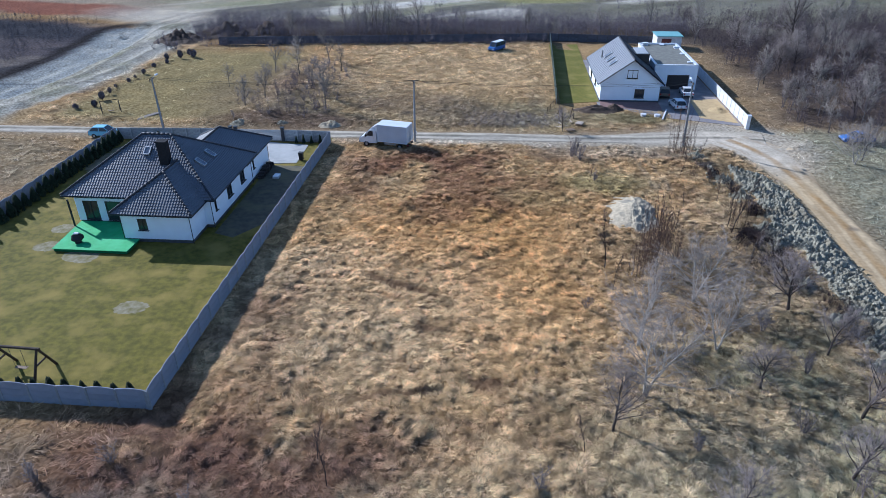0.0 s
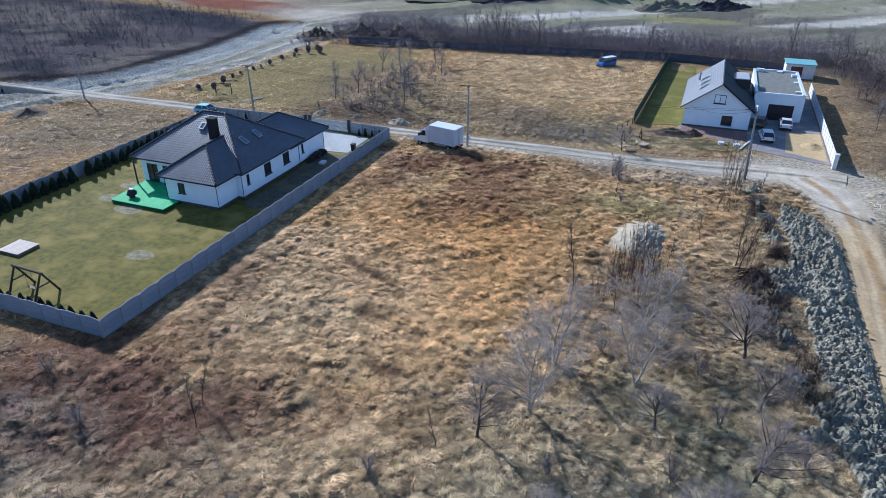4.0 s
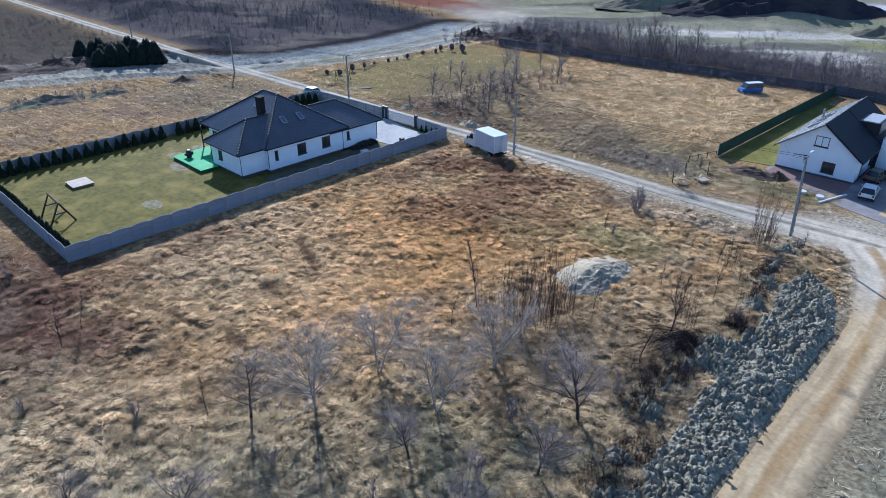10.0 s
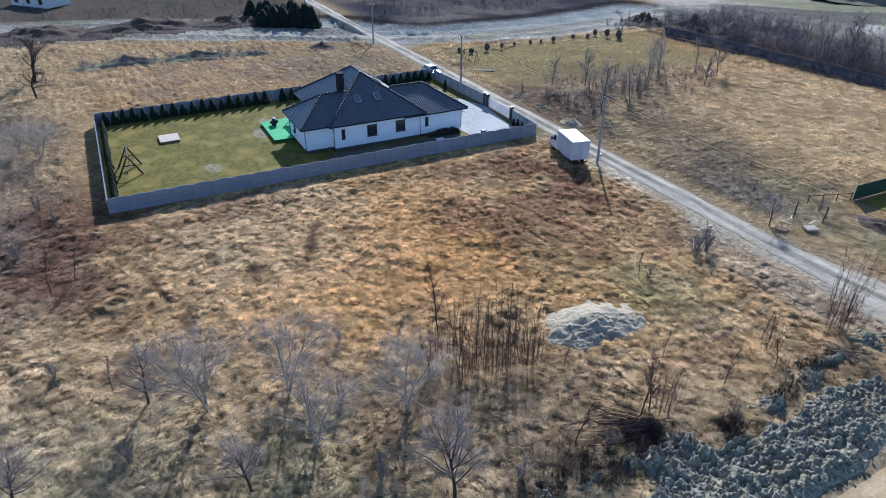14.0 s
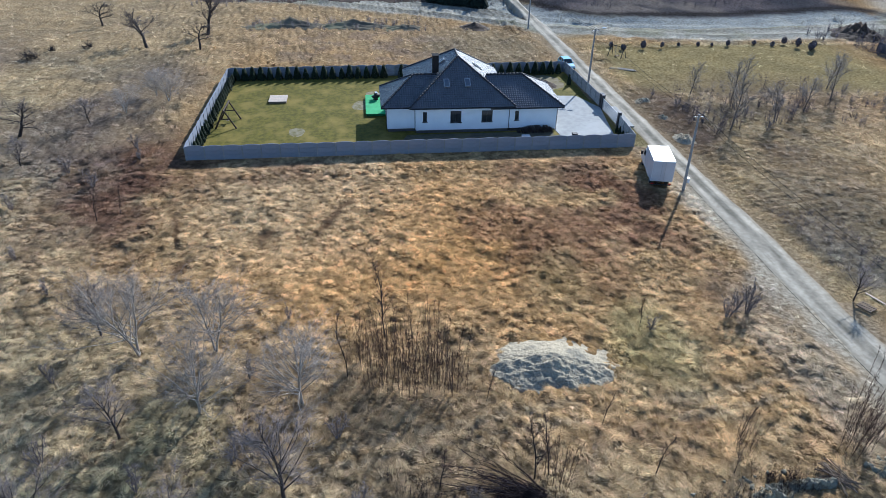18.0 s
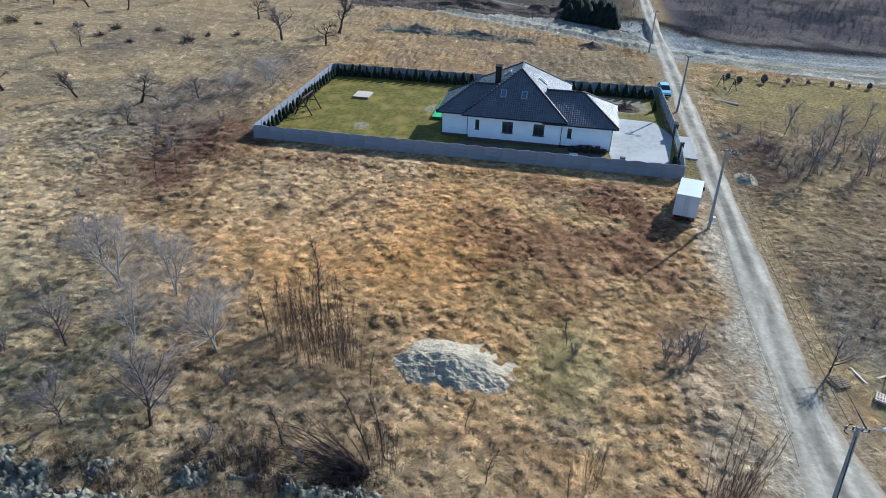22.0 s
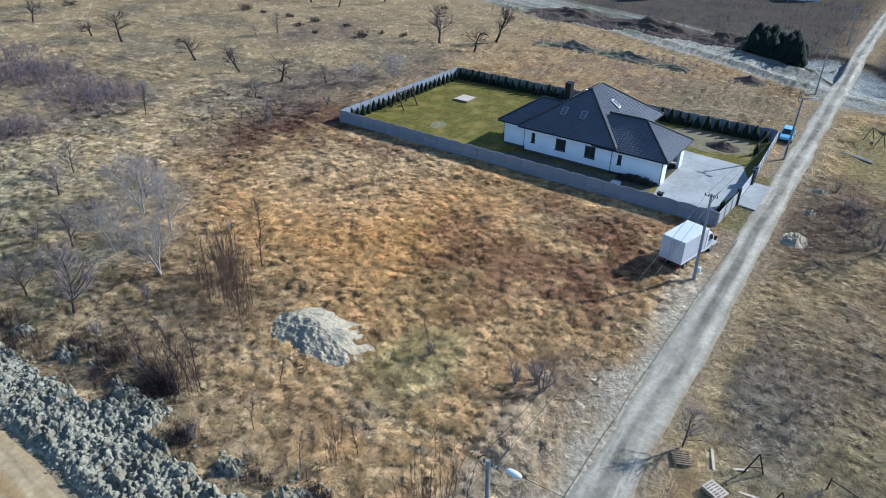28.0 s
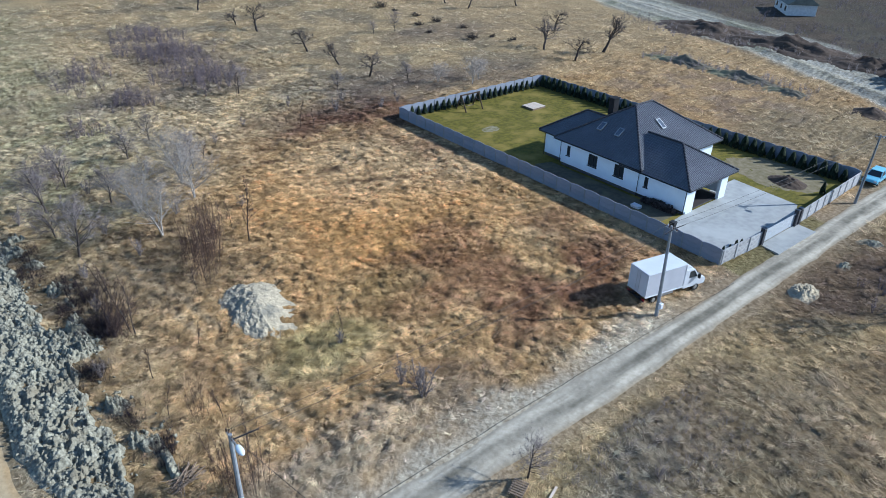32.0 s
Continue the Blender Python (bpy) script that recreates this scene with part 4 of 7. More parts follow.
tagged(part("driveway", prism([(-25.6, 76.4), (-25.8, 82.9), (-36.5, 84.3), (-41.5, 82.3), (-42.2, 74.2), (-37.0, 74.2), (-37.0, 76.0), (-29.0, 76.0)][::-1], -0.1, 0.10), M["paving"]), "pale grey concrete driveway in front of the garage", "driveway", kind="structure")
tagged(part("gate_apron", prism([(-29.7, 84.5), (-29.4, 86.6), (-36.8, 86.6), (-37.0, 84.5)][::-1], -0.1, 0.11), M["paving"]), "pale concrete slab outside the gate", "pavement", kind="structure")

# concrete fence round the garden: posts, slabs, arched top slabs
BAY = 2.06


def slab_mesh(w, h, t, arch=0.0, rib=True):
    """One cast slab; arch: how far its top edge rises in the middle."""
    bm = bmesh.new()
    n = 8 if arch else 1
    rows = []
    for s in (-t / 2, t / 2):
        lo, hi = [], []
        for k in range(n + 1):
            x = -w / 2 + w * k / n
            z = h + arch * math.sin(math.pi * k / n) - (arch * 0.35 if arch else 0)
            lo.append(bm.verts.new((x, s, 0)))
            hi.append(bm.verts.new((x, s, z)))
        rows.append((lo, hi))
    (l0, h0), (l1, h1) = rows
    for k in range(n):
        bm.faces.new((l0[k], l0[k + 1], h0[k + 1], h0[k]))
        bm.faces.new((l1[k + 1], l1[k], h1[k], h1[k + 1]))
        bm.faces.new((h0[k], h0[k + 1], h1[k + 1], h1[k]))
        bm.faces.new((l0[k + 1], l0[k], l1[k], l1[k + 1]))
    bm.faces.new((l0[0], h0[0], h1[0], l1[0]))
    bm.faces.new((h0[-1], l0[-1], l1[-1], h1[-1]))
    me = bpy.data.meshes.new("slab")
    bm.to_mesh(me)
    bm.free()
    return me


def post_mesh(h, s=0.16):
    bm = bmesh.new()
    add_box(bm, (0, 0, h / 2), (s, s, h), None, 0.015)
    me = bpy.data.meshes.new("post")
    bm.to_mesh(me)
    bm.free()
    return me


def slab_fence(name, a, b, h, label, material, post_material, arch=0.1, courses=3, group="garden fence runs", tall_posts=0.0, last_post=True):
    """A run of fence from a to b: a post between the bays, slabs stacked in each bay."""
    ax, ay = a
    L = math.hypot(b[0] - ax, b[1] - ay)
    n = max(1, round(L / BAY))
    w = L / n
    fence = thing(name, (ax, ay, 0), label, "fence", group, math.degrees(math.atan2(b[1] - ay, b[0] - ax)))
    hc = h / courses
    flat, top = slab_mesh(w - 0.1, hc - 0.012, 0.06), slab_mesh(w - 0.1, hc, 0.06, arch)
    pm = post_mesh(h + tall_posts)
    for me, m in ((flat, material), (top, material), (pm, post_material)):
        me.materials.append(m)
    rng = random.Random(len(name) + int(L))
    for k in range(n + 1 if last_post else n):
        o = part_mesh("post", pm, None, fence)
        o.location = (k * w, 0, -0.04 + rng.uniform(-0.02, 0.02))
        o.rotation_euler = (rng.uniform(-0.01, 0.01), rng.uniform(-0.01, 0.01), 0)
    for k in range(n):
        dz = rng.uniform(-0.015, 0.015)
        for j in range(courses):
            o = part_mesh("slab", top if j == courses - 1 else flat, None, fence)
            o.location = ((k + 0.5) * w, 0, j * hc + 0.02 + dz)
    return fence


FH = 1.68
slab_fence("concrete_fence", (-22.95, 32.0), (-23.05, 84.15), FH, "grey concrete slab fence with scalloped top beside the field", M["concrete"], M["post"])
slab_fence("concrete_fence", (-52.3, 31.95), (-23.1, 32.0), FH, "grey concrete slab fence with scalloped top behind thujas", M["concrete"], M["post"])
slab_fence("concrete_fence", (-53.1, 83.6), (-52.3, 32.1), FH, "grey concrete slab fence along the back of the garden", M["concrete"], M["post"])
slab_fence("roadside_fence", (-29.6, 84.5), (-23.25, 84.2), 1.6, "pale split-stone patterned slab fence beside the lane", M["fence_front"], M["post"], arch=0.0, tall_posts=0.06)
slab_fence("roadside_fence", (-52.9, 83.75), (-37.3, 84.5), 1.6, "pale split-stone patterned slab fence beside the lane", M["fence_front"], M["post"], arch=0.0, tall_posts=0.06)

gate = thing("sliding_gate", (-33.4, 84.45, 0), "closed grey metal sliding gate between dark piers", "gate")
bm = bmesh.new()
for z in (0.2, 1.5):
    add_box(bm, (0.35, 0, z), (6.2, 0.06, 0.08))
for x in (-2.75, 3.45):
    add_box(bm, (x, 0, 0.85), (0.08, 0.06, 1.38))
part("gate_frame", bm, M["gate"], gate)
for k in range(10):
    part("board", box((0.35, 0, 0.32 + k * 0.125), (6.1, 0.03, 0.1), 0.006), M["gate"], gate)
for x in (-3.65, -2.9, 3.7):
    p = part("pier", box((x, 0.05, 0.95), (0.42, 0.42, 1.9), 0.02), M["gatepier"], gate, "dark square gate pier")
    part("pier_cap", box((x, 0.05, 1.93), (0.5, 0.5, 0.06), 0.01), M["gutter"], p)
wicket = part("wicket", box((-3.27, 0, 0.85), (0.4, 0.05, 1.4), 0.01), M["gate"], gate)


def conifer(name, h, r, seed, material, n=150, tiers=None):
    """A narrow evergreen: trunk and a crown of many upright sprays."""
    rng = np.random.RandomState(seed)
    t = np.sort(rng.rand(n)) ** 1.1
    ang = rng.rand(n) * 6.283
    rad = r * (1 - t) ** 0.75 * (0.75 + 0.35 * rng.rand(n)) + 0.02
    c = np.c_[np.cos(ang) * rad * 0.75, np.sin(ang) * rad * 0.75, 0.06 * h + t * h * 0.86]
    out = np.c_[np.cos(ang), np.sin(ang), 0 * ang]
    side = np.c_[-np.sin(ang), np.cos(ang), 0 * ang]
    s = (h * 0.12 * (0.7 + 0.6 * rng.rand(n)))[:, None]
    up = np.array([0, 0, 1.0])
    wid = s * 0.55
    a, b = c - side * wid - up * s * 0.6, c + side * wid - up * s * 0.6
    e, f = c + out * wid * 0.75, c + up * s * 1.3 + out * wid * 0.2 + side * (rng.rand(n, 1) - 0.5) * wid
    g = c - out * wid * 0.5
    v = np.stack([a, b, e, f, g], 1).reshape(-1, 3)
    k = np.arange(n)[:, None] * 5
    fc = np.concatenate([k + [0, 2, 3], k + [2, 1, 3], k + [1, 4, 3], k + [4, 0, 3]])
    return mesh_from(name, v, fc)


thuja_meshes = [conifer("crown", 1.0, 0.24, 10 + k, M["thuja"]) for k in range(3)]
trunk_me = bpy.data.meshes.new("trunk")
bm = tube((0, 0, 0), (0, 0, 0.5), 0.025, 0.012, 5)
bm.to_mesh(trunk_me)
bm.free()
for me in thuja_meshes:
    me.materials.append(M["thuja"])
trunk_me.materials.append(M["bark"])


def thuja(x, y, h, k, label, fat=0.95):
    o = thing("thuja", (x, y, 0.05), label, "shrub", "thuja hedge", (k * 67) % 360)
    part_mesh("trunk", trunk_me, None, o)
    part_mesh("crown", thuja_meshes[k % 3], None, o)
    o.scale = (h * fat, h * fat, h)


rng = random.Random(3)
k = 0
y = 33.2
while y < 83:
    if not (55.5 < y < 57.0):
        thuja(-51.5 + rng.uniform(-.1, .1) - 0.012 * (y - 32), y, rng.uniform(1.6, 2.0), k, "dark green columnar thuja in front of the back fence", 1.4)
        k += 1
    y += rng.uniform(1.15, 1.4)
x = -50.6
while x < -24.5:
    thuja(x, 32.75 + rng.uniform(-.08, .08), rng.uniform(1.25, 1.6), k, "dark green columnar thuja in a row along the fence", 1.2)
    k += 1
    x += rng.uniform(1.1, 1.3)
y = 34.0
while y < 42:
    thuja(-23.6, y, rng.uniform(0.5, 0.85), k, "small young thuja by the concrete fence")
    k += 1
    y += rng.uniform(0.9, 1.2)
for x, h in ((-24.3, 1.3), (-25.5, 1.1), (-26.6, 1.2), (-27.6, 1.0)):
    thuja(x, 83.6, h, k, "dark green thuja behind the roadside fence")
    k += 1
thuja(-46.5, 82.6, 1.6, k, "dark green thuja behind the roadside fence")

# swing frame of dark logs
sw = thing("swing_frame", (-33.9, 34.85, 0.05), "dark log swing frame standing on the lawn", "swing", rz=-2)
part("beam", tube((-1.95, 0, 2.35), (1.85, 0, 2.35), 0.11), M["darkwood"], sw)
for x in (-1.6, 1.6):
    for s in (-1, 1):
        part("leg", tube((x, s * 1.25, 0), (x * 1.02, 0, 2.38), 0.105, 0.085), M["darkwood"], sw)
    part("brace", tube((x, -0.62, 1.2), (x, 0.62, 1.2), 0.07), M["darkwood"], sw)
for x in (-0.6, 0.3):
    part("rope", tube((x, 0, 0.55), (x, 0, 2.3), 0.015, n=5), M["cable"], sw)
part("seat", box((-0.15, 0, 0.53), (0.95, 0.3, 0.04), 0.01), M["wood"], sw)

box_ = thing("sandpit", (-42.4, 40.2, 0.05), "pale boarded sandpit cover lying on the lawn", "sandpit")
for k in range(9):
    part("board", box((-1.2 + k * 0.3, 0, 0.27), (0.28, 2.45, 0.035), 0.006), M["palewood"], box_)
for x, y, sx, sy in ((0, -1.15, 2.6, 0.08), (0, 1.15, 2.6, 0.08), (-1.26, 0, 0.08, 2.2), (1.26, 0, 0.08, 2.2)):
    part("side_board", box((x, y, 0.12), (sx, sy, 0.24), 0.01), M["wood"], box_)

# covered round chair on the terrace
ch = thing("garden_chair", (-40.9, 53.6, 0.42), "round black wicker chair with a white cushion on the terrace", "chair")
bm = bmesh.new()
bmesh.ops.create_uvsphere(bm, u_segments=16, v_segments=8, radius=0.62)
for v in bm.verts:
    v.co.z = v.co.z * 0.62 + 0.55
    if v.co.y < -0.1 and v.co.z > 0.5:
        v.co.y *= 0.35
part("shell", bm, M["black"], ch, smooth=True)
part("base", tube((0, 0, 0), (0, 0, 0.25), 0.34, 0.28, 12), M["black"], ch)
part("cushion", box((-0.05, 0.1, 0.95), (0.5, 0.35, 0.12), 0.04), M["white"], ch, "white cushion")

# things by the garage wing
pile = thing("firewood_stack", (-28.45, 73.4, 0.05), "dark stacked firewood along the house wall", "firewood")
rng = random.Random(9)
for r in range(4):
    for k in range(16 - r):
        y = -2.3 + (k + r * 0.5) * 0.29 + rng.uniform(-.05, .05)
        if r == 3 and rng.random() < 0.45:
            continue
        part("log", tube((-0.36 + rng.uniform(-.08, .08), y, 0.12 + r * 0.19), (0.3 + rng.uniform(-.14, .12), y + rng.uniform(-.06, .06), 0.12 + r * 0.19 + rng.uniform(-.03, .05)), rng.uniform(0.09, 0.15), rng.uniform(0.08, 0.14), 7), M["firewood"], pile)
bin_ = thing("waste_bin", (-25.2, 77.4, 0.1), "black wheeled waste bin by the driveway", "bin")
bm = bmesh.new()
add_box(bm, (0, 0, 0.5), (0.55, 0.6, 0.95), None, 0.03)
for v in bm.verts:
    if v.co.z < 0.3:
        v.co.x *= 0.8
        v.co.y *= 0.8
part("body", bm, M["black"], bin_)
part("lid", box((0, 0.02, 1.0), (0.6, 0.68, 0.07), 0.02), M["black"], bin_)
for s in (-1, 1):
    part("wheel", tube((s * 0.2, 0.3, 0.1), (s * 0.27, 0.3, 0.1), 0.1, n=10), M["tyre"], bin_)
slab = thing("white_slab_stack", (-26.7, 71.8, 0.05), "small stack of white slabs lying by the fence", "slabs")
for k in range(3):
    part("slab", box((0.02 * k, -0.03 * k, 0.06 + k * 0.11), (0.7, 1.0, 0.1), 0.01), M["white"], slab)


def mound(name, c, rx, ry, h, material, label, category, seed=0, rough=0.25, n=40, flat=0.0, power=1.1):
    """A heap with a lumpy surface, settled into the ground."""
    u = np.linspace(-1, 1, n)
    X, Y = np.meshgrid(u, u)
    r = np.hypot(X, Y) * (0.85 + 0.35 * fbm(X * 3, Y * 3, 1.3, 90 + seed))
    prof = np.clip(1 - r, 0, None) ** (0.8 if flat else power)
    if flat:
        prof = np.minimum(prof, flat) / flat
    z = h * prof * (1 + rough * ((fbm(X * 5 + seed, Y * 5, 1.0, 95 + seed) - 0.5) * 2.6 + (fbm(X * 16, Y * 16 + seed, 1.0, 99 + seed) - 0.5) * 1.8)) - 0.12 * (prof <= 0.001)
    v = np.c_[X.ravel() * rx, Y.ravel() * ry, z.ravel()]
    i = (np.arange(n - 1)[:, None] * n + np.arange(n - 1)[None]).ravel()
    f = np.c_[i, i + 1, i + 1 + n, i + n]
    keep = z.ravel()[f].max(1) > 0.0
    f = f[keep]
    used = np.unique(f)
    remap = np.full(len(v), 0)
    remap[used] = np.arange(len(used))
    ob = part_mesh(name, mesh_from(name, v[used], remap[f]), material, smooth=True)
    ob.location = c
    return tagged(ob, label, category)


mound("soil_mound", (-46.6, 78.6, 0.0), 2.0, 2.6, 0.9, M["soil"], "dark brown heap of garden soil behind the house", "heap", 1)
mound("bare_soil", (-47.8, 76.5, 0.04), 5.2, 7.6, 0.06, mat("pale_trodden_soil", (0.23, 0.19, 0.12), (0.15, 0.125, 0.06), 1.5, rough=0.95, bump=0.5, bscale=6), "trodden pale soil patch behind the house", "bare patch", 14, rough=0.6)
# shade of the house on its east side, put into a darker ground strip
tagged(part("gravel_strip", prism([(-28.6, 57.2), (-26.4, 56.4), (-24.4, 59.5), (-24.2, 75.5), (-28.6, 75.5)], -0.1, 0.06), mat("painted_house_shade", (0.12, 0.11, 0.075), (0.08, 0.074, 0.055), 1.5, (0.15, 0.135, 0.075), 0.4, rough=0.95, bump=0.5, bscale=6)), "dark strip between house and fence, coloured for the shade of the house", "gravel", kind="structure")
for x, y, r, s in ((-43.9, 53.2, 1.3, 3), (-39.5, 51.6, 1.6, 4), (-30.4, 43.6, 1.3, 5), (-44.6, 57.0, 1.2, 6)):
    mound("stony_patch", (x, y, 0.045), r * 1.4, r, 0.03, mat("pale_stony_soil", (0.27, 0.24, 0.16), (0.15, 0.13, 0.05), 1.6, rough=0.95, bump=0.5, bscale=9) if s == 3 else bpy.data.materials["pale_stony_soil"], "bare pale stony patch in the lawn", "bare patch", s, rough=0.5, n=22)

# vehicles
def wheel(parent, x, y, r, w, rim=None):
    t = part("wheel", tube((x, y - w / 2, r), (x, y + w / 2, r), r, n=18), M["tyre"], parent)
    s = 1 if y > 0 else -1
    part("rim", tube((x, y + s * w * 0.35, r), (x, y + s * w * 0.56, r), r * 0.6, r * 0.52, 14), rim or M["steel"], t)
    return t


def bevelled(bm, d):
    bmesh.ops.bevel(bm, geom=bm.edges[:], offset=d, segments=2, affect="EDGES")
    return bm


truck = thing("box_truck", (-12.05, 83.05, 0), "white box truck parked on the field edge beside the lane", "truck", rz=168)
cargo = part("cargo_box", bevelled(box((2.0, 0, 1.98), (4.2, 2.2, 2.25)), 0.03), M["tarp"], truck, "pale grey cargo box with a white roof")
part("box_roof", bevelled(box((2.0, 0, 3.135), (4.26, 2.26, 0.07)), 0.02), M["white"], cargo)
for x in (-0.1, 4.1):
    for s in (-1, 1):
        part("corner_rail", box((x, s * 1.1, 1.98), (0.08, 0.06, 2.2), 0.01), M["white"], cargo)
for s in (-1, 1):
    part("rear_door", box((-0.115, s * 0.53, 1.98), (0.035, 1.0, 2.1), 0.01), M["tarp"], cargo)
    part("locking_bar", tube((-0.15, s * 0.18, 0.95), (-0.15, s * 0.18, 3.0), 0.02, n=6), M["steel"], cargo)
    part("side_rail", box((2.0, s * 1.1, 0.9), (4.2, 0.06, 0.12), 0.01), M["white"], cargo)
    part("chassis_beam", box((2.3, s * 0.42, 0.68), (5.4, 0.1, 0.2), 0.01), M["black"], truck)
    part("side_guard", box((2.35, s * 1.0, 0.62), (1.6, 0.04, 0.25), 0.01), M["steel"], truck)
    part("tail_lamp", box((-0.13, s * 0.92, 0.62), (0.06, 0.3, 0.13), 0.01), M["lamp_red"], truck)
    part("mirror", box((5.72, s * 1.2, 1.62), (0.16, 0.26, 0.42), 0.03), M["black"], truck)
    part("headlamp", box((6.66, s * 0.72, 1.0), (0.16, 0.32, 0.28), 0.04), M["lamp_white"], truck)
part("tail_bar", box((-0.1, 0, 0.5), (0.08, 2.0, 0.14), 0.015), M["black"], truck)
cab = part("cab", bevelled(side_prism([(4.25, 0.5), (6.78, 0.5), (6.82, 0.95), (6.62, 1.22), (6.02, 1.42), (5.3, 2.32), (4.95, 2.42), (4.25, 2.42)], -1.0, 1.0), 0.06), M["white"], truck)
part("windscreen", side_prism([(5.98, 1.47), (6.04, 1.49), (5.37, 2.3), (5.31, 2.28)], -0.86, 0.86), M["glass"], cab)
for s in (-1, 1):
    part("side_window", side_prism([(4.75, 1.5), (5.75, 1.5), (5.25, 2.2), (4.75, 2.2)], s * 0.985 - 0.02, s * 0.985 + 0.025), M["glass"], cab)
part("wind_deflector", bevelled(side_prism([(4.2, 2.4), (5.2, 2.42), (4.3, 3.0), (4.2, 3.0)], -0.85, 0.85), 0.05), M["white"], cab)
part("bumper", box((6.76, 0, 0.58), (0.2, 1.95, 0.3), 0.04), M["black"], truck)
part("grille", box((6.8, 0, 1.0), (0.06, 0.9, 0.22), 0.02), M["black"], truck)
for x in (1.0, 5.75):
    for s in (-1, 1):
        wheel(truck, x, s * 0.88, 0.36, 0.24)
part("axle", tube((1.0, -0.85, 0.36), (1.0, 0.85, 0.36), 0.06), M["black"], truck)
part("axle", tube((5.75, -0.85, 0.36), (5.75, 0.85, 0.36), 0.06), M["black"], truck)


def car(name, at, rz, paint, label, kind="hatch", roof=None):
    """A car: lower body, glazed cabin, roof, wheels and lamps. Its front points along x."""
    c = thing(name, (*at, 0.02), label, "car", rz=rz)
    L = 4.1
    body = [(-2.0, 0.32), (2.02, 0.32), (2.08, 0.6), (1.95, 0.78), (0.95, 0.95), (-1.95, 0.98), (-2.06, 0.7)]
    cabin = [(0.95, 0.93), (0.25, 1.42), (-1.35, 1.45), (-1.95, 0.96)]
    if kind == "van":
        body = [(-2.1, 0.35), (2.0, 0.35), (2.1, 0.6), (2.05, 0.95), (1.5, 1.1), (-2.1, 1.1)]
        cabin = [(1.5, 1.08), (0.95, 1.85), (-2.0, 1.9), (-2.08, 1.08)]
    if kind == "sedan":
        cabin = [(0.85, 0.93), (0.15, 1.4), (-0.9, 1.4), (-1.5, 0.97)]
    b = part("body", bevelled(side_prism(body, -0.82, 0.82), 0.07), paint, c)
    bm = side_prism(cabin, -0.76, 0.76)
    top = max(z for _, z in cabin)
    for v in bm.verts:
        if v.co.z > top - 0.1:
            v.co.y *= 0.82
    part("cabin_glass", bm, M["glass"], b)
    xs = [x for x, z in cabin if z > top - 0.1]
    part("roof", bevelled(box(((max(xs) + min(xs)) / 2, 0, top + 0.01), (max(xs) - min(xs) + 0.08, 1.3, 0.06)), 0.02), roof or paint, b)
    lo = cabin[0][1]
    for s in (-1, 1):
        for (xa, za), (xb, zb) in (((cabin[0][0] - 0.02, lo), (max(xs), top)), ((cabin[-1][0] + 0.05, lo), (min(xs), top)), ((-0.45, lo), (-0.5, top))):
            part("pillar", tube((xa, s * 0.76, za), (xb, s * 0.625, zb), 0.045, n=6), paint, b)
        part("headlamp", box((2.02 if kind != "van" else 2.06, s * 0.6, 0.68), (0.1, 0.32, 0.15), 0.03), M["lamp_white"], b)
        part("tail_lamp", box((-2.04, s * 0.66, 0.8), (0.08, 0.2, 0.22), 0.02), M["lamp_red"], b)
        part("mirror", box((0.75, s * 0.92, 0.98), (0.1, 0.16, 0.12), 0.02), paint, b)
        for x in (-1.25, 1.3):
            wheel(c, x, s * 0.75, 0.31, 0.2)
    part("bumper", box((2.03, 0, 0.42), (0.14, 1.5, 0.18), 0.03), M["black"], b)
    part("bumper", box((-2.03, 0, 0.42), (0.12, 1.5, 0.18), 0.03), M["black"], b)
    return c


car("hatchback", (-55.4, 84.6), 4, M["lightblue"], "light blue hatchback parked at the fence corner")
car("van", (-1.4, 141.0), -125, M["blue"], "blue old minivan with a white roof standing in the field", "van", M["white"])
car("estate_car", (27.3, 103.3), 95, M["white"], "silver-white hatchback parked beside the gabled house")
car("sedan", (30.2, 110.3), 88, M["white"], "white saloon parked before the garage door", "sedan")
car("old_car", (26.6, 109.8), 80, M["brown_paint"], "dull brown old car parked by the house wall")
car("parked_car", (47.8, 89.2), 182, M["blue"], "blue car parked behind bare shrubs at the track", "sedan")

# gabled house and its plot north of the lane
h2 = thing("gabled_house", (0, 0, 0), "white one-and-a-half-storey house with a grey gable roof", "house")
X0, X1, Y0, Y1, XR = 15.7, 24.9, 106.0, 122.6, 20.4
ZE2, ZR2 = 3.35, 6.75
wall_run("wall", h2, (X0, Y0), (X1, Y0), 0, ZE2, 0.35, [(5.35, 1.5, 0.7, 2.1)], M["render"])
wall_run("wall", h2, (X1, Y0), (X1, Y1), 0, ZE2, 0.35, [(2.0, 1.0, 0.1, 2.1), (6.0, 1.6, 0.9, 2.2)], M["render"])
wall_run("wall", h2, (X1, Y1), (X0, Y1), 0, ZE2, 0.35, [], M["render"])
wall_run("wall", h2, (X0, Y1), (X0, Y0), 0, ZE2, 0.35, [(3.0, 1.6, 0.2, 2.2), (9.0, 1.6, 0.9, 2.2)], M["render"])
for y, d in ((Y0, 1), (Y1 - 0.35, 1)):
    bm = bmesh.new()
    a = [bm.verts.new(q) for q in ((X0, y, ZE2), (X1, y, ZE2), (XR, y, ZR2 - 0.15))]
    b = [bm.verts.new(q) for q in ((X0, y + 0.35, ZE2), (X1, y + 0.35, ZE2), (XR, y + 0.35, ZR2 - 0.15))]
    bm.faces.new(a)
    bm.faces.new(b[::-1])
    for k in range(3):
        j = (k + 1) % 3
        bm.faces.new((a[j], a[k], b[k], b[j]))
    bmesh.ops.recalc_face_normals(bm, faces=bm.faces)
    part("gable", bm, M["render"], h2)
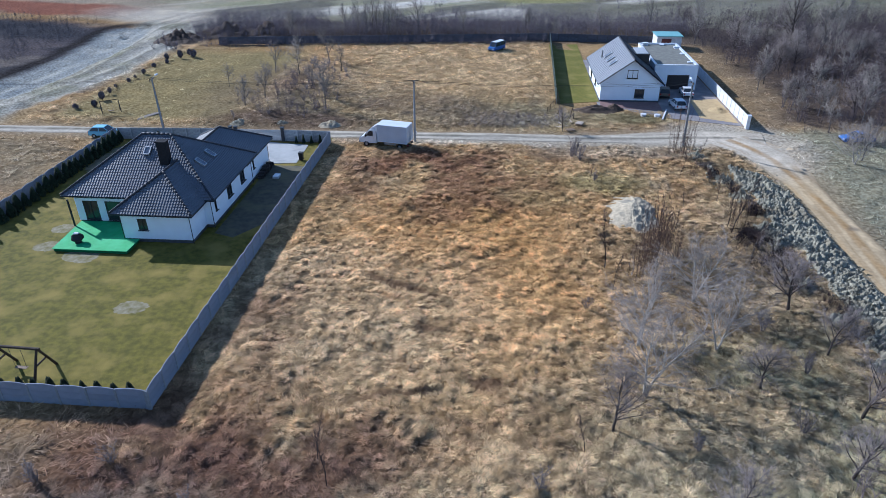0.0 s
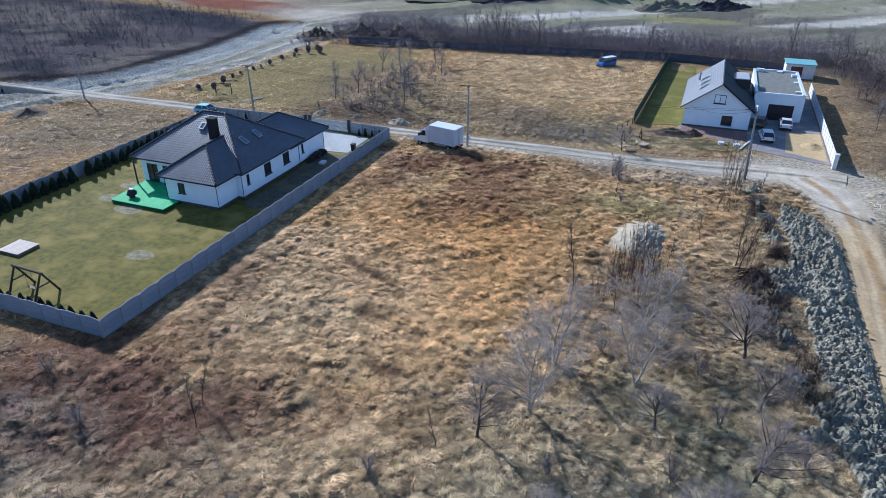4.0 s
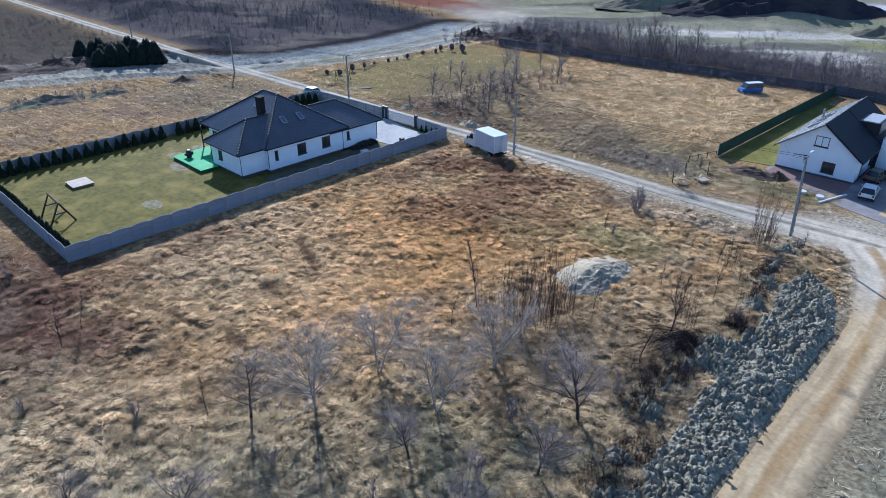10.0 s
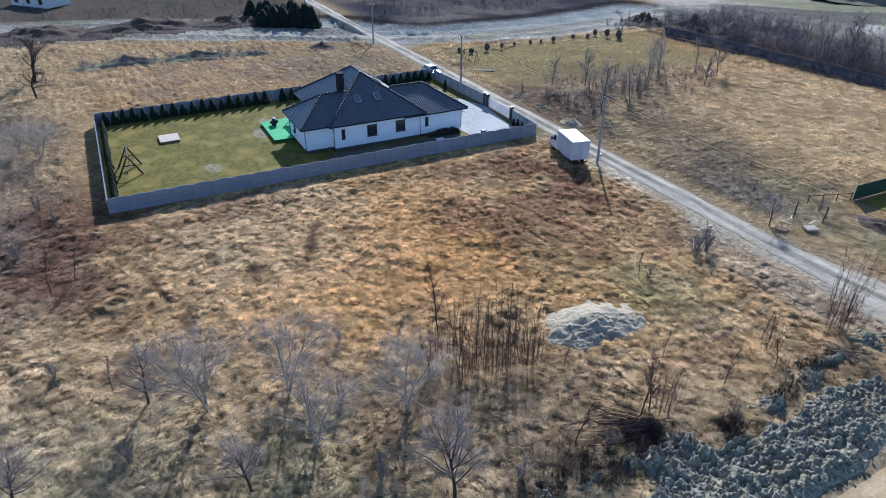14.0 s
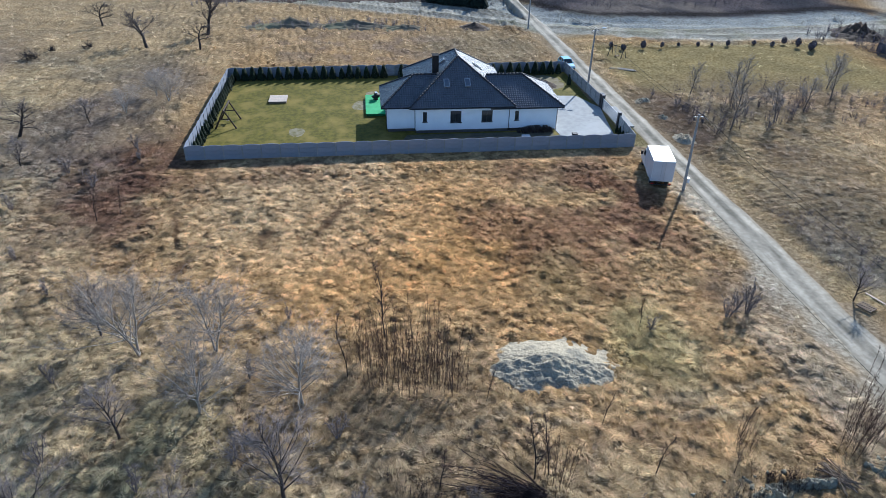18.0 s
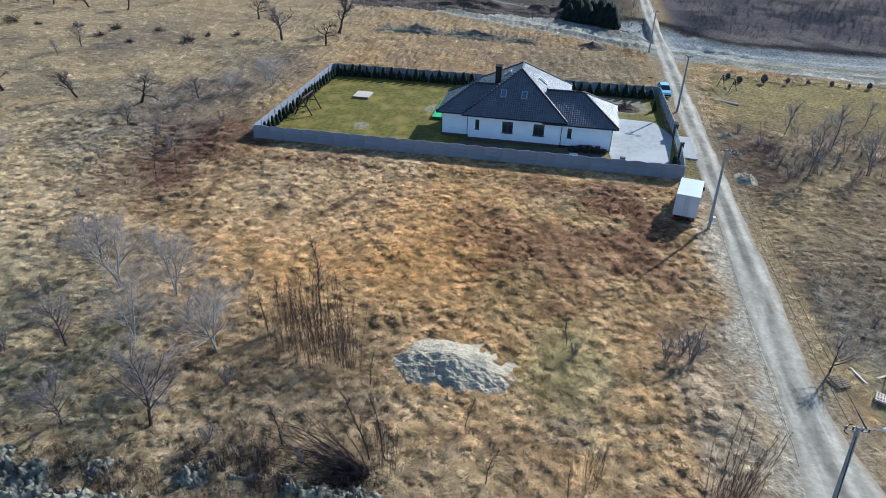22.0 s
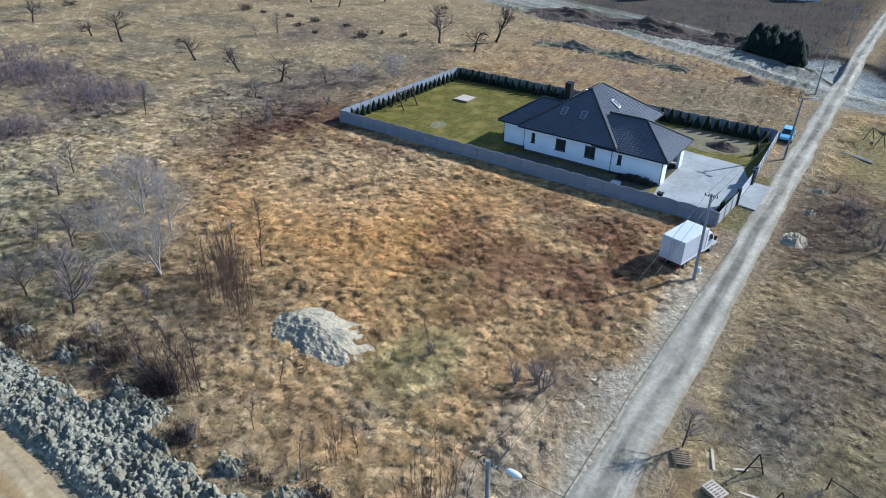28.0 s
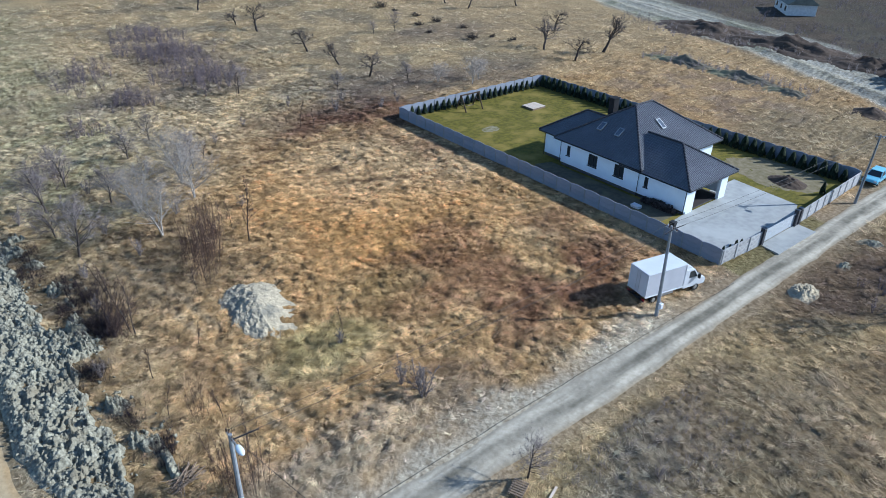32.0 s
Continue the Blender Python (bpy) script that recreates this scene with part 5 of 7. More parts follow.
window(h2, (X0 + 6.1, Y0, 1.4), 1.5, 1.4, (0, -1, 0))
window(h2, (X0 + 4.7, Y0 - 0.02, 4.45), 1.6, 1.3, (0, -1, 0))
window(h2, (X1, Y0 + 6.8, 1.55), 1.6, 1.3, (1, 0, 0))
window(h2, (X0, Y1 - 9.8, 1.55), 1.6, 1.3, (-1, 0, 0))
window(h2, (X0, Y1 - 3.8, 1.2), 1.6, 2.0, (-1, 0, 0))
part("door", box((X1 - 0.1, Y0 + 2.5, 1.1), (0.08, 1.0, 2.0), 0.01), M["frame"], h2)


def seam_roof(name, eave0, eave1, r1, r0, material, parent, ribs=24):
    """A sheet-metal slope with raised seams and a fascia edge."""
    p = [Vector(q) for q in (eave0, eave1, r1, r0)]
    n = (p[1] - p[0]).cross(p[3] - p[0]).normalized()
    if n.z < 0:
        n = -n
    bm = bmesh.new()
    a = [bm.verts.new(q + n * 0.06) for q in p]
    b = [bm.verts.new(q - n * 0.12) for q in p]
    bm.faces.new(a)
    bm.faces.new(b[::-1])
    for k in range(4):
        j = (k + 1) % 4
        bm.faces.new((a[j], a[k], b[k], b[j]))
    bmesh.ops.recalc_face_normals(bm, faces=bm.faces)
    slope = part(name, bm, material, parent)
    for k in range(ribs + 1):
        t = k / ribs
        part("seam", tube(p[0].lerp(p[1], t) + n * 0.07, p[3].lerp(p[2], t) + n * 0.07, 0.03, n=5), material, slope)
    gutter(p[0] + Vector((0, 0, -0.1)), p[1] + Vector((0, 0, -0.1)), parent)
    return slope


OV = 0.55
sl2 = (ZR2 - ZE2) / (XR - X0)
left = seam_roof("roof_slope", (X0 - OV, Y0 - OV, ZE2 - OV * sl2), (X0 - OV, Y1 + OV, ZE2 - OV * sl2), (XR, Y1 + OV, ZR2), (XR, Y0 - OV, ZR2), M["solar"], h2, 22)
# the east slope's shade comes from its darker sheet colour
right = seam_roof("roof_slope", (X1 + OV, Y0 - OV, ZE2 - OV * sl2), (X1 + OV, Y1 + OV, ZE2 - OV * sl2), (XR, Y1 + OV, ZR2), (XR, Y0 - OV, ZR2), M["shadesheet"], h2, 2)
caps((XR, Y0 - OV, ZR2 + 0.05), (XR, Y1 + OV, ZR2 + 0.05), h2)
for y in (110.5, 113.2, 116.2):
    roof_window(h2, (17.9, y, ZE2 + (17.9 - X0) * sl2 + 0.08), 0.8, 1.3, (-1, 0), sl2)
part("flue", tube((17.0, 117.4, 4.2), (17.0, 117.4, 5.6), 0.14, n=10), M["steel"], h2)
dor = part("dormer", box((23.2, 117.0, 4.85), (2.6, 4.2, 1.5), 0.02), M["frame"], h2, "dark dormer with a pale flat roof")
part("dormer_roof", box((23.3, 117.0, 5.66), (1.9, 4.6, 0.14), 0.02), M["gate"], dor)
part("plinth", box(((X0 + X1) / 2, (Y0 + Y1) / 2, 0.15), (X1 - X0 + 0.06, Y1 - Y0 + 0.06, 0.3)), M["plinth"], h2)

ann = thing("garage_annex", (0, 0, 0), "white flat-roofed garage block beside the gabled house", "garage")
wall_run("wall", ann, (25.4, 113.6), (32.4, 113.6), 0, 4.1, 0.35, [(2.2, 3.6, 0.0, 2.5)], M["render"])
wall_run("wall", ann, (32.4, 113.6), (32.4, 130.6), 0, 4.1, 0.35, [(5.0, 1.2, 1.2, 2.4)], M["render"])
wall_run("wall", ann, (32.4, 130.6), (25.4, 130.6), 0, 4.1, 0.35, [], M["render"])
wall_run("wall", ann, (25.4, 130.6), (25.4, 113.6), 0, 4.1, 0.35, [], M["render"])
part("flat_roof", box((28.9, 122.1, 3.9), (6.4, 16.4, 0.12)), M["felt"], ann, "grey-green felted flat roof")
part("garage_door", box((29.4, 113.8, 1.25), (3.6, 0.06, 2.5), 0.01), M["garage"], ann, "dark sectional garage door")
for x, y, sx, sy in ((28.9, 113.75, 7.1, 0.45), (28.9, 130.45, 7.1, 0.45), (25.55, 122.1, 0.45, 17.1), (32.25, 122.1, 0.45, 17.1)):
    part("parapet_cap", box((x, y, 4.14), (sx, sy, 0.07), 0.01), M["white"], ann)
link = thing("entrance_link", (0, 0, 0), "low dark-glazed link between house and garage", "porch")
part("wall", box((25.15, 114.8, 1.4), (0.5, 2.2, 2.8), 0.01), M["frame"], link)
part("roof", box((25.2, 114.6, 2.9), (1.2, 3.0, 0.18), 0.02), M["white"], link)
rng = random.Random(21)
for k, (x, y) in enumerate(((26.4, 129.4), (29.5, 129.7), (31.6, 127.0), (31.7, 122.5), (31.7, 116.2))):
    st = thing("insulation_stack", (x, y, 3.97), "white building boards stacked on the flat roof", "boards", "boards on the roof", rng.uniform(-15, 15))
    for j in range(rng.randint(1, 3)):
        part("board", box((rng.uniform(-.05, .05), rng.uniform(-.05, .05), 0.1 + j * 0.17), (rng.uniform(0.7, 1.1), rng.uniform(0.5, 1.0), 0.15), 0.01), M["white"], st)

nb = thing("outbuilding", (34.3, 146.5, 0), "white and turquoise outbuilding behind the garage block", "shed")
part("wall", box((0, 0, 1.3), (5.0, 4.5, 2.6), 0.02), M["whitewall"], nb)
part("roof", box((0, 0, 2.68), (5.4, 5.0, 0.16), 0.02), mat("turquoise_sheet_roof", (0.20, 0.42, 0.42), (0.16, 0.36, 0.36), 3, rough=0.5), nb)
part("door", box((-0.6, -2.27, 1.1), (2.0, 0.08, 2.2), 0.01), mat("dark_red_door", (0.12, 0.04, 0.035), rough=0.6), nb)

slab_fence("white_wall_fence", (35.0, 94.3), (35.3, 133.5), 1.75, "white concrete slab fence beside the paved yard", M["whitewall"], M["whitewall"], arch=0.0, group="yard fence")
pier = thing("gate_pier", (35.0, 94.0, 0), "white square gate pier at the fence end", "pier")
part("shaft", box((0, 0, 0.95), (0.5, 0.5, 1.9), 0.02), M["whitewall"], pier)
part("cap", box((0, 0, 1.94), (0.62, 0.62, 0.1), 0.02), M["white"], pier)

net = thing("green_net_fence", (8.7, 104.2, 0), "dark green windbreak net fence on steel posts", "fence", rz=88.2)
LN = 46.0
nb_ = 18
for k in range(nb_ + 1):
    part("post", tube((k * LN / nb_, 0, 0), (k * LN / nb_, 0, 1.85), 0.04, n=6), M["steel"], net)
for k in range(nb_):
    part("net_panel", box(((k + 0.5) * LN / nb_, -0.05, 0.92), (LN / nb_ - 0.02, 0.025, 1.72)), M["green_net"], net)
net2 = thing("post_and_rail_fence", (8.6, 104.0, 0), "low dark wooden rail fence beside the lane plot", "fence", rz=-108)
for k in range(4):
    part("post", tube((k * 1.7, 0, 0), (k * 1.7, 0, 1.0), 0.05, n=6), M["darkwood"], net2)
    if k < 3:
        part("rail", tube((k * 1.7, 0, 0.85), (k * 1.7 + 1.7, 0, 0.85), 0.035, n=6), M["darkwood"], net2)

slab_fence("back_fence", (-62.0, 143.5), (9.6, 151.5), 1.6, "dark weathered slab fence along the far field edge", mat("dark_weathered_concrete", (0.10, 0.104, 0.125), (0.07, 0.073, 0.09), 2, rough=0.95, objrand=0.15), M["plinth"], arch=0.0, courses=2, group="far fence")
slab_fence("back_fence", (9.9, 151.5), (35.2, 149.0), 1.6, "dark weathered slab fence along the far field edge", bpy.data.materials["dark_weathered_concrete"], M["plinth"], arch=0.0, courses=2, group="far fence")

mound("soil_mound", (14.6, 101.2, 0), 3.6, 1.8, 0.95, M["soil"], "dark heap of dug soil before the gabled house", "heap", 7)
mound("soil_mound", (17.4, 101.9, 0), 1.8, 1.3, 0.9, M["soil"], "small dark heap of dug soil", "heap", 8)
mound("sand_mound", (33.2, 102.2, 0.02), 1.7, 1.9, 0.6, M["yellow_sand"], "yellow heap of building sand in the yard", "heap", 9)
tagged(part("sand_layer", prism([(29.6, 98.4), (34.6, 96.2), (34.7, 108.4), (30.2, 107.6)], -0.1, 0.055), M["yellow_sand"]), "yellow sand spread over the yard", "sand", kind="structure")
tagged(part("brick_paving", prism([(15.6, 103.0), (24.8, 101.5), (24.9, 105.95), (15.7, 105.95)], -0.1, 0.07), M["brickred"]), "reddish paving along the house front", "paving", kind="structure")
kerb = thing("kerb_beam", (24.6, 99.4, 0), "pale concrete beam edging the yard entrance", "kerb", rz=72)
part("beam", box((0, 0, 0.12), (5.0, 0.22, 0.26), 0.02), M["whitewall"], kerb)
for x, y in ((21.4, 98.9), (23.4, 98.7)):
    ring = thing("concrete_ring", (x, y, 0), "small white concrete well ring on the grass", "concrete ring", "concrete rings")
    part("wall", tube((0, 0, 0), (0, 0, 0.3), 0.42, n=14), M["whitewall"], ring)
    part("cover", tube((0, 0, 0.3), (0, 0, 0.36), 0.46, 0.44, n=14), M["white"], ring)

# poles, lamp and wires
def strand(pts, r, sides=4):
    """One continuous round strand through the points."""
    bm = bmesh.new()
    last = None
    for k, p in enumerate(pts):
        d = (pts[min(k + 1, len(pts) - 1)] - pts[max(k - 1, 0)]).normalized()
        u = d.cross(Vector((0, 0, 1))).normalized()
        w_ = d.cross(u)
        ring = [bm.verts.new(p + (u * math.cos(6.2832 * s / sides) + w_ * math.sin(6.2832 * s / sides)) * r) for s in range(sides)]
        if last:
            for s in range(sides):
                bm.faces.new((last[s], last[(s + 1) % sides], ring[(s + 1) % sides], ring[s]))
        last = ring
    return bm


def pole(x, y, h, label, lamp=False, meter=False, lean=(0, 0)):
    p = thing("street_lamp" if lamp else "power_pole", (x, y, 0), label, "street lamp" if lamp else "pole", "poles along the lane")
    t = Vector((lean[0], lean[1], h))
    part("shaft", tube((0, 0, -0.05), t, 0.16, 0.1, 10), M["post"], p)
    for s in ((1, -1) if not lamp else (-1,)):
        part("cable_clamp", tube(t + Vector((0, 0.35, -0.06)), t + Vector((s * 1.3, 0.36, -0.16)), 0.045, 0.03, 6), M["gutter"], p)
    arm = part("cross_arm", tube(t + Vector((0, -0.55, -0.25)), t + Vector((0, 0.55, -0.25)), 0.04, n=6), M["steel"], p)
    for s in (-0.5, -0.2, 0.2, 0.5):
        part("insulator", tube(t + Vector((0, s, -0.22)), t + Vector((0, s, -0.02)), 0.05, 0.035, 8), M["porcelain"], arm)
    if lamp:
        a = part("lamp_arm", tube(t + Vector((0, 0, -0.15)), t + Vector((0.05, 1.05, 0.1)), 0.03, n=6), M["steel"], p)
        bm = bmesh.new()
        bmesh.ops.create_uvsphere(bm, u_segments=14, v_segments=8, radius=1.0, matrix=Matrix.Translation(t + Vector((0.05, 1.35, 0.12))) @ Matrix.Diagonal((0.17, 0.4, 0.11, 1)))
        part("luminaire", bm, M["luminaire"], a, "pale oval lamp head", smooth=True)
        loop = [t + Vector((-0.1, -0.15 - 0.35 * math.sin(q), -0.3 + 0.35 * math.cos(q))) for q in np.linspace(0.2, 2.9, 8)]
        part("cable_loop", strand(loop, 0.025), M["cable"], p)
        part("down_cable", tube((0.16, 0.05, 0.4), t + Vector((0.12, 0, -0.5)), 0.02, n=5), M["cable"], p)
    if meter:
        part("meter_box", box((0.05, 0.26, 1.1), (0.35, 0.25, 0.5), 0.02), M["white"], p, "white meter box")
    return t + Vector((x, y, 0))


tops = [pole(24.4, 86.2, 8.75, "grey concrete lamp pole at the road junction", lamp=True, lean=(-0.35, -0.6)),
        pole(-11.6, 85.5, 8.4, "grey concrete power pole beside the parked truck", meter=True, lean=(0.12, -0.2)),
        pole(-47.4, 85.9, 8.0, "grey concrete lamp pole beside the roadside fence", lamp=True, lean=(-0.2, 0.1)),
        pole(-81.0, 84.0, 7.6, "grey concrete power pole in the pasture")]
tops.append(pole(-125.0, 83.0, 7.8, "distant concrete power pole beside the lane"))
for a, b in zip(tops, tops[1:]):
    for s in (-0.35, 0.35):
        w = thing("overhead_wire", (0, 0, 0), "thin dark overhead wire sagging between two poles", "wire", "overhead wires")
        pts = []
        for k in range(13):
            t = k / 12
            q = a.lerp(b, t) + Vector((0, s, -0.02 - 2.4 * t * (1 - t)))
            pts.append(q)
        part("strand", strand(pts, 0.014), M["cable"], w)
w = thing("house_wire", (0, 0, 0), "thin service wire from the lamp pole to the gabled house", "wire", "overhead wires")
pts = [tops[0].lerp(Vector((16.2, 106.0, 3.2)), k / 12) + Vector((0, 0, -3.2 * (k / 12) * (1 - k / 12))) for k in range(13)]
part("strand", strand(pts, 0.014), M["cable"], w)

# mown meadow: clipped shrubs and a metal swing
ms = thing("metal_swing", (-60.0, 94.6, 0), "grey tubular metal swing frame on the meadow", "swing", rz=35)
part("beam", tube((-1.3, 0, 2.1), (1.3, 0, 2.1), 0.05, n=6), M["gutter"], ms)
for x in (-1.3, 1.3):
    for s in (-1, 1):
        part("leg", tube((x, s * 0.9, 0), (x, 0, 2.1), 0.05, n=6), M["gutter"], ms)
part("seat", box((0, 0, 0.5), (0.8, 0.3, 0.05), 0.01), M["wood"], ms)
for s in (-0.35, 0.35):
    part("chain", tube((s, 0, 0.5), (s, 0, 2.1), 0.012, n=4), M["steel"], ms)



# distant houses beyond the sandy track
def far_house(x, y, rz, L, W, h, roof_mat, label):
    o = thing("distant_house", (x, y, 0), label, "house", "distant houses", rz)
    part("wall", box((0, 0, h / 2), (L, W, h), 0.02), M["whitewall"], o)
    bm = side_prism([(-W / 2 - 0.4, h - 0.15), (W / 2 + 0.4, h - 0.15), (0, h + W * 0.36)], -L / 2 - 0.4, L / 2 + 0.4)
    bmesh.ops.rotate(bm, verts=bm.verts, cent=(0, 0, 0), matrix=Matrix.Rotation(math.pi / 2, 3, "Z"))
    part("roof", bm, roof_mat, o)
    for k in range(3):
        for s in (-1, 1):
            w = part("window", box((-L / 3 + k * L / 3, s * (W / 2 + 0.02), h * 0.5), (1.3, 0.06, 1.2), 0.01), M["frame"], o)
            part("pane", box((-L / 3 + k * L / 3, s * (W / 2 + 0.055), h * 0.5), (1.1, 0.02, 1.0), 0), M["glass"], w)
    part("chimney", box((L * 0.2, 0.6, h + W * 0.34), (0.6, 0.6, 1.4), 0.02), M["chimney"], o)


far_house(-186, 62, 20, 13, 9, 3.2, M["gutter"], "distant white house with a dark gable roof among trees")
far_house(-154.5, 24, 42, 12, 7, 2.8, M["felt"], "small distant white house beyond the sandy track")
far_house(-222, 66, -10, 12, 9, 3.4, M["gutter"], "distant white house beside the lane with a dark roof")
# bare trees and shrubs
class Twigs:
    """Collects tapered tubes of a tree: wood and fine twigs."""

    def __init__(self, seed):
        self.r = random.Random(seed)
        self.v, self.f, self.tv, self.tf = [], [], [], []

    def line(self, pts, radii, sides=5):
        rings = []
        for k, p in enumerate(pts):
            d = (pts[min(k + 1, len(pts) - 1)] - pts[max(k - 1, 0)]).normalized()
            u = d.orthogonal().normalized()
            w = d.cross(u)
            ring = []
            for s in range(sides):
                q = 2 * math.pi * s / sides
                ring.append(len(self.v))
                self.v.append(p + (u * math.cos(q) + w * math.sin(q)) * radii[k])
            rings.append(ring)
        for a, b in zip(rings, rings[1:]):
            for s in range(sides):
                t = (s + 1) % sides
                self.f.append((a[s], a[t], b[t]))
                self.f.append((a[s], b[t], b[s]))

    def cone(self, a, b, r):
        d = (b - a).normalized()
        u = d.orthogonal().normalized()
        w = d.cross(u)
        k = len(self.tv)
        self.tv += [a + u * r, a + (w * 0.87 - u * 0.5) * r, a - (w * 0.87 + u * 0.5) * r, b]
        self.tf += [(k, k + 1, k + 3), (k + 1, k + 2, k + 3), (k + 2, k, k + 3)]

    def bent(self, start, d, length, n, wob, rise):
        pts = [start]
        for _ in range(n):
            d = (d + Vector((self.r.uniform(-wob, wob), self.r.uniform(-wob, wob), self.r.uniform(-wob, wob) + rise))).normalized()
            pts.append(pts[-1] + d * (length / n))
        return pts

    def sprout(self, d, angle):
        u = d.orthogonal().normalized()
        u.rotate(Matrix.Rotation(self.r.uniform(0, 6.283), 3, d))
        return (d * math.cos(angle) + u * math.sin(angle)).normalized()


def tree_meshes(seed, h, stems=1, radius=0.12, limbs=12, twigs=7, sprigs=5, low=0.25, spread=0.9, wob=0.12, rise=0.03, droop=0.0, limb_len=0.42, twig_r=0.013, lean=0.08, foot=0.1, fan=(0.1, 0.28)):
    T = Twigs(seed)
    R = T.r
    for s in range(stems):
        a = R.uniform(0, 6.283)
        tilt = lean if stems == 1 else R.uniform(*fan)
        d = Vector((math.cos(a) * tilt, math.sin(a) * tilt, 1)).normalized()
        hs = h * R.uniform(0.85 if stems < 4 else 0.4, 1.0)
        n = 9
        st = T.bent(Vector((math.cos(a), math.sin(a), 0)) * (0.0 if stems == 1 else foot * R.uniform(0.2, 1)) + Vector((0, 0, -0.1)), d, hs, n, wob, rise)
        rad = [radius * (1 - 0.9 * k / n) ** 0.9 + min(0.008, twig_r * 0.5) for k in range(n + 1)]
        T.line(st, rad, 6)
        for i in range(limbs):
            t = low + (0.97 - low) * (i + R.random()) / limbs
            k = min(n - 1, int(t * n))
            p = st[k].lerp(st[k + 1], t * n - k)
            sd = (st[k + 1] - st[k]).normalized()
            ld = T.sprout(sd, spread * R.uniform(0.7, 1.15) * (1 - 0.35 * t))
            L = hs * limb_len * (1.05 - 0.75 * t) * R.uniform(0.7, 1.2)
            lb = T.bent(p, ld, L, 5, wob * 1.5, rise * 2.5)
            r0 = max(twig_r, rad[k] * 0.5)
            T.line(lb, [r0 * (1 - 0.85 * q / 5) + 0.002 for q in range(6)], 4)
            for j in range(twigs):
                u = R.uniform(0.15, 1.0) * 5
                q = min(4, int(u))
                tp = lb[q].lerp(lb[q + 1], u - q)
                td = T.sprout((lb[q + 1] - lb[q]).normalized(), R.uniform(0.35, 0.95))
                td = (td + Vector((0, 0, 0.18 - droop))).normalized()
                TL = L * R.uniform(0.3, 0.55)
                tw = T.bent(tp, td, TL, 2, 0.2, -droop * 0.4)
                T.cone(tw[0], tw[1] + (tw[1] - tw[0]) * 0.15, twig_r * 1.25)
                T.cone(tw[1], tw[2], twig_r)
                for m in range(sprigs):
                    sp = tw[0].lerp(tw[2], R.uniform(0.1, 1))
                    sdn = (T.sprout(td, R.uniform(0.4, 1.0)) + Vector((0, 0, -droop))).normalized()
                    T.cone(sp, sp + sdn * TL * R.uniform(0.25, 0.6), twig_r * 0.8)
    return mesh_from("trunk", T.v, T.f), mesh_from("crown", T.tv, T.tf)


def kind_of_tree(name, bark, twig, variants, label, category="tree", group="", **kw):
    made = []
    for k in range(variants):
        a, b = tree_meshes(zlib(name) + 13 * k, **kw)
        a.materials.append(bark)
        b.materials.append(twig)
        made.append((a, b))
    return dict(name=name, label=label, category=category, meshes=made, h=kw["h"], group=group)


def zlib(s):
    return sum((i + 3) * ord(ch) for i, ch in enumerate(s)) % 9973


COUNT = {}


def plant(kind, x, y, h, label="", rz=None, wide=1.0):
    k = COUNT.get(kind["name"], 0)
    COUNT[kind["name"]] = k + 1
    a, b = kind["meshes"][k % len(kind["meshes"])]
    z = float(height(np.array([x]), np.array([y]))[0])
    o = thing(kind["name"], (x, y, z), label or kind["label"], kind["category"], kind["group"], (k * 137) % 360 if rz is None else rz)
    s = h / kind["h"]
    o.scale = (s * wide, s * wide, s)
    part_mesh("trunk", a, None, o)
    part_mesh("crown", b, None, o)
    return o


BIRCH = kind_of_tree("birch_tree", M["birch"], M["birch_twig"], 3, "pale-barked bare birch with a haze of fine grey twigs", h=7, stems=2, radius=0.09, limbs=20, twigs=10, sprigs=9, low=0.14, spread=1.05, droop=0.02, limb_len=0.78, twig_r=0.009, group="birches in the field")
FIELD = kind_of_tree("bare_tree", M["bark"], M["twig"], 3, "bare grey-brown tree with spreading branches in dry grass", h=6, stems=1, radius=0.11, limbs=22, twigs=12, sprigs=9, low=0.2, spread=1.05, limb_len=0.72, twig_r=0.01, group="bare trees in the field")
FAR = kind_of_tree("bare_tree", M["bark_pale"], M["twig_pale"], 4, "bare grey tree with a spreading crown at the field edge", h=6, stems=1, radius=0.085, limbs=16, twigs=10, sprigs=6, low=0.22, spread=0.95, limb_len=0.62, twig_r=0.015, group="bare trees at the field edges")
SLIM = kind_of_tree("young_tree", M["bark_dark"], M["twig_red"], 3, "slender dark bare sapling standing in dry grass", h=6, stems=1, radius=0.045, limbs=16, twigs=6, sprigs=4, low=0.22, spread=0.6, limb_len=0.3, twig_r=0.012, group="saplings in the field")
ORCH = kind_of_tree("old_fruit_tree", M["bark_dark"], M["orchard_twig"], 4, "old dark bare fruit tree with a crooked trunk in the pasture", h=4.5, stems=1, radius=0.15, limbs=14, twigs=9, sprigs=5, low=0.3, spread=1.05, wob=0.26, rise=0.03, limb_len=0.8, twig_r=0.018, lean=0.2, group="old orchard")
WHIP = kind_of_tree("stem_clump", M["twig_red"], M["twig_red"], 3, "clump of tall thin upright bare stems", "shrub", h=6, stems=20, radius=0.008, foot=1.5, fan=(0.02, 0.12), limbs=10, twigs=4, sprigs=2, low=0.15, spread=0.45, limb_len=0.2, twig_r=0.008, wob=0.06, group="stem clumps")
BUSH = kind_of_tree("bare_shrub", M["twig"], M["twig"], 3, "low bare grey shrub in rough grass", "shrub", h=2.2, stems=6, radius=0.025, limbs=5, twigs=5, sprigs=4, low=0.1, spread=0.8, limb_len=0.55, twig_r=0.013, group="bare shrubs")

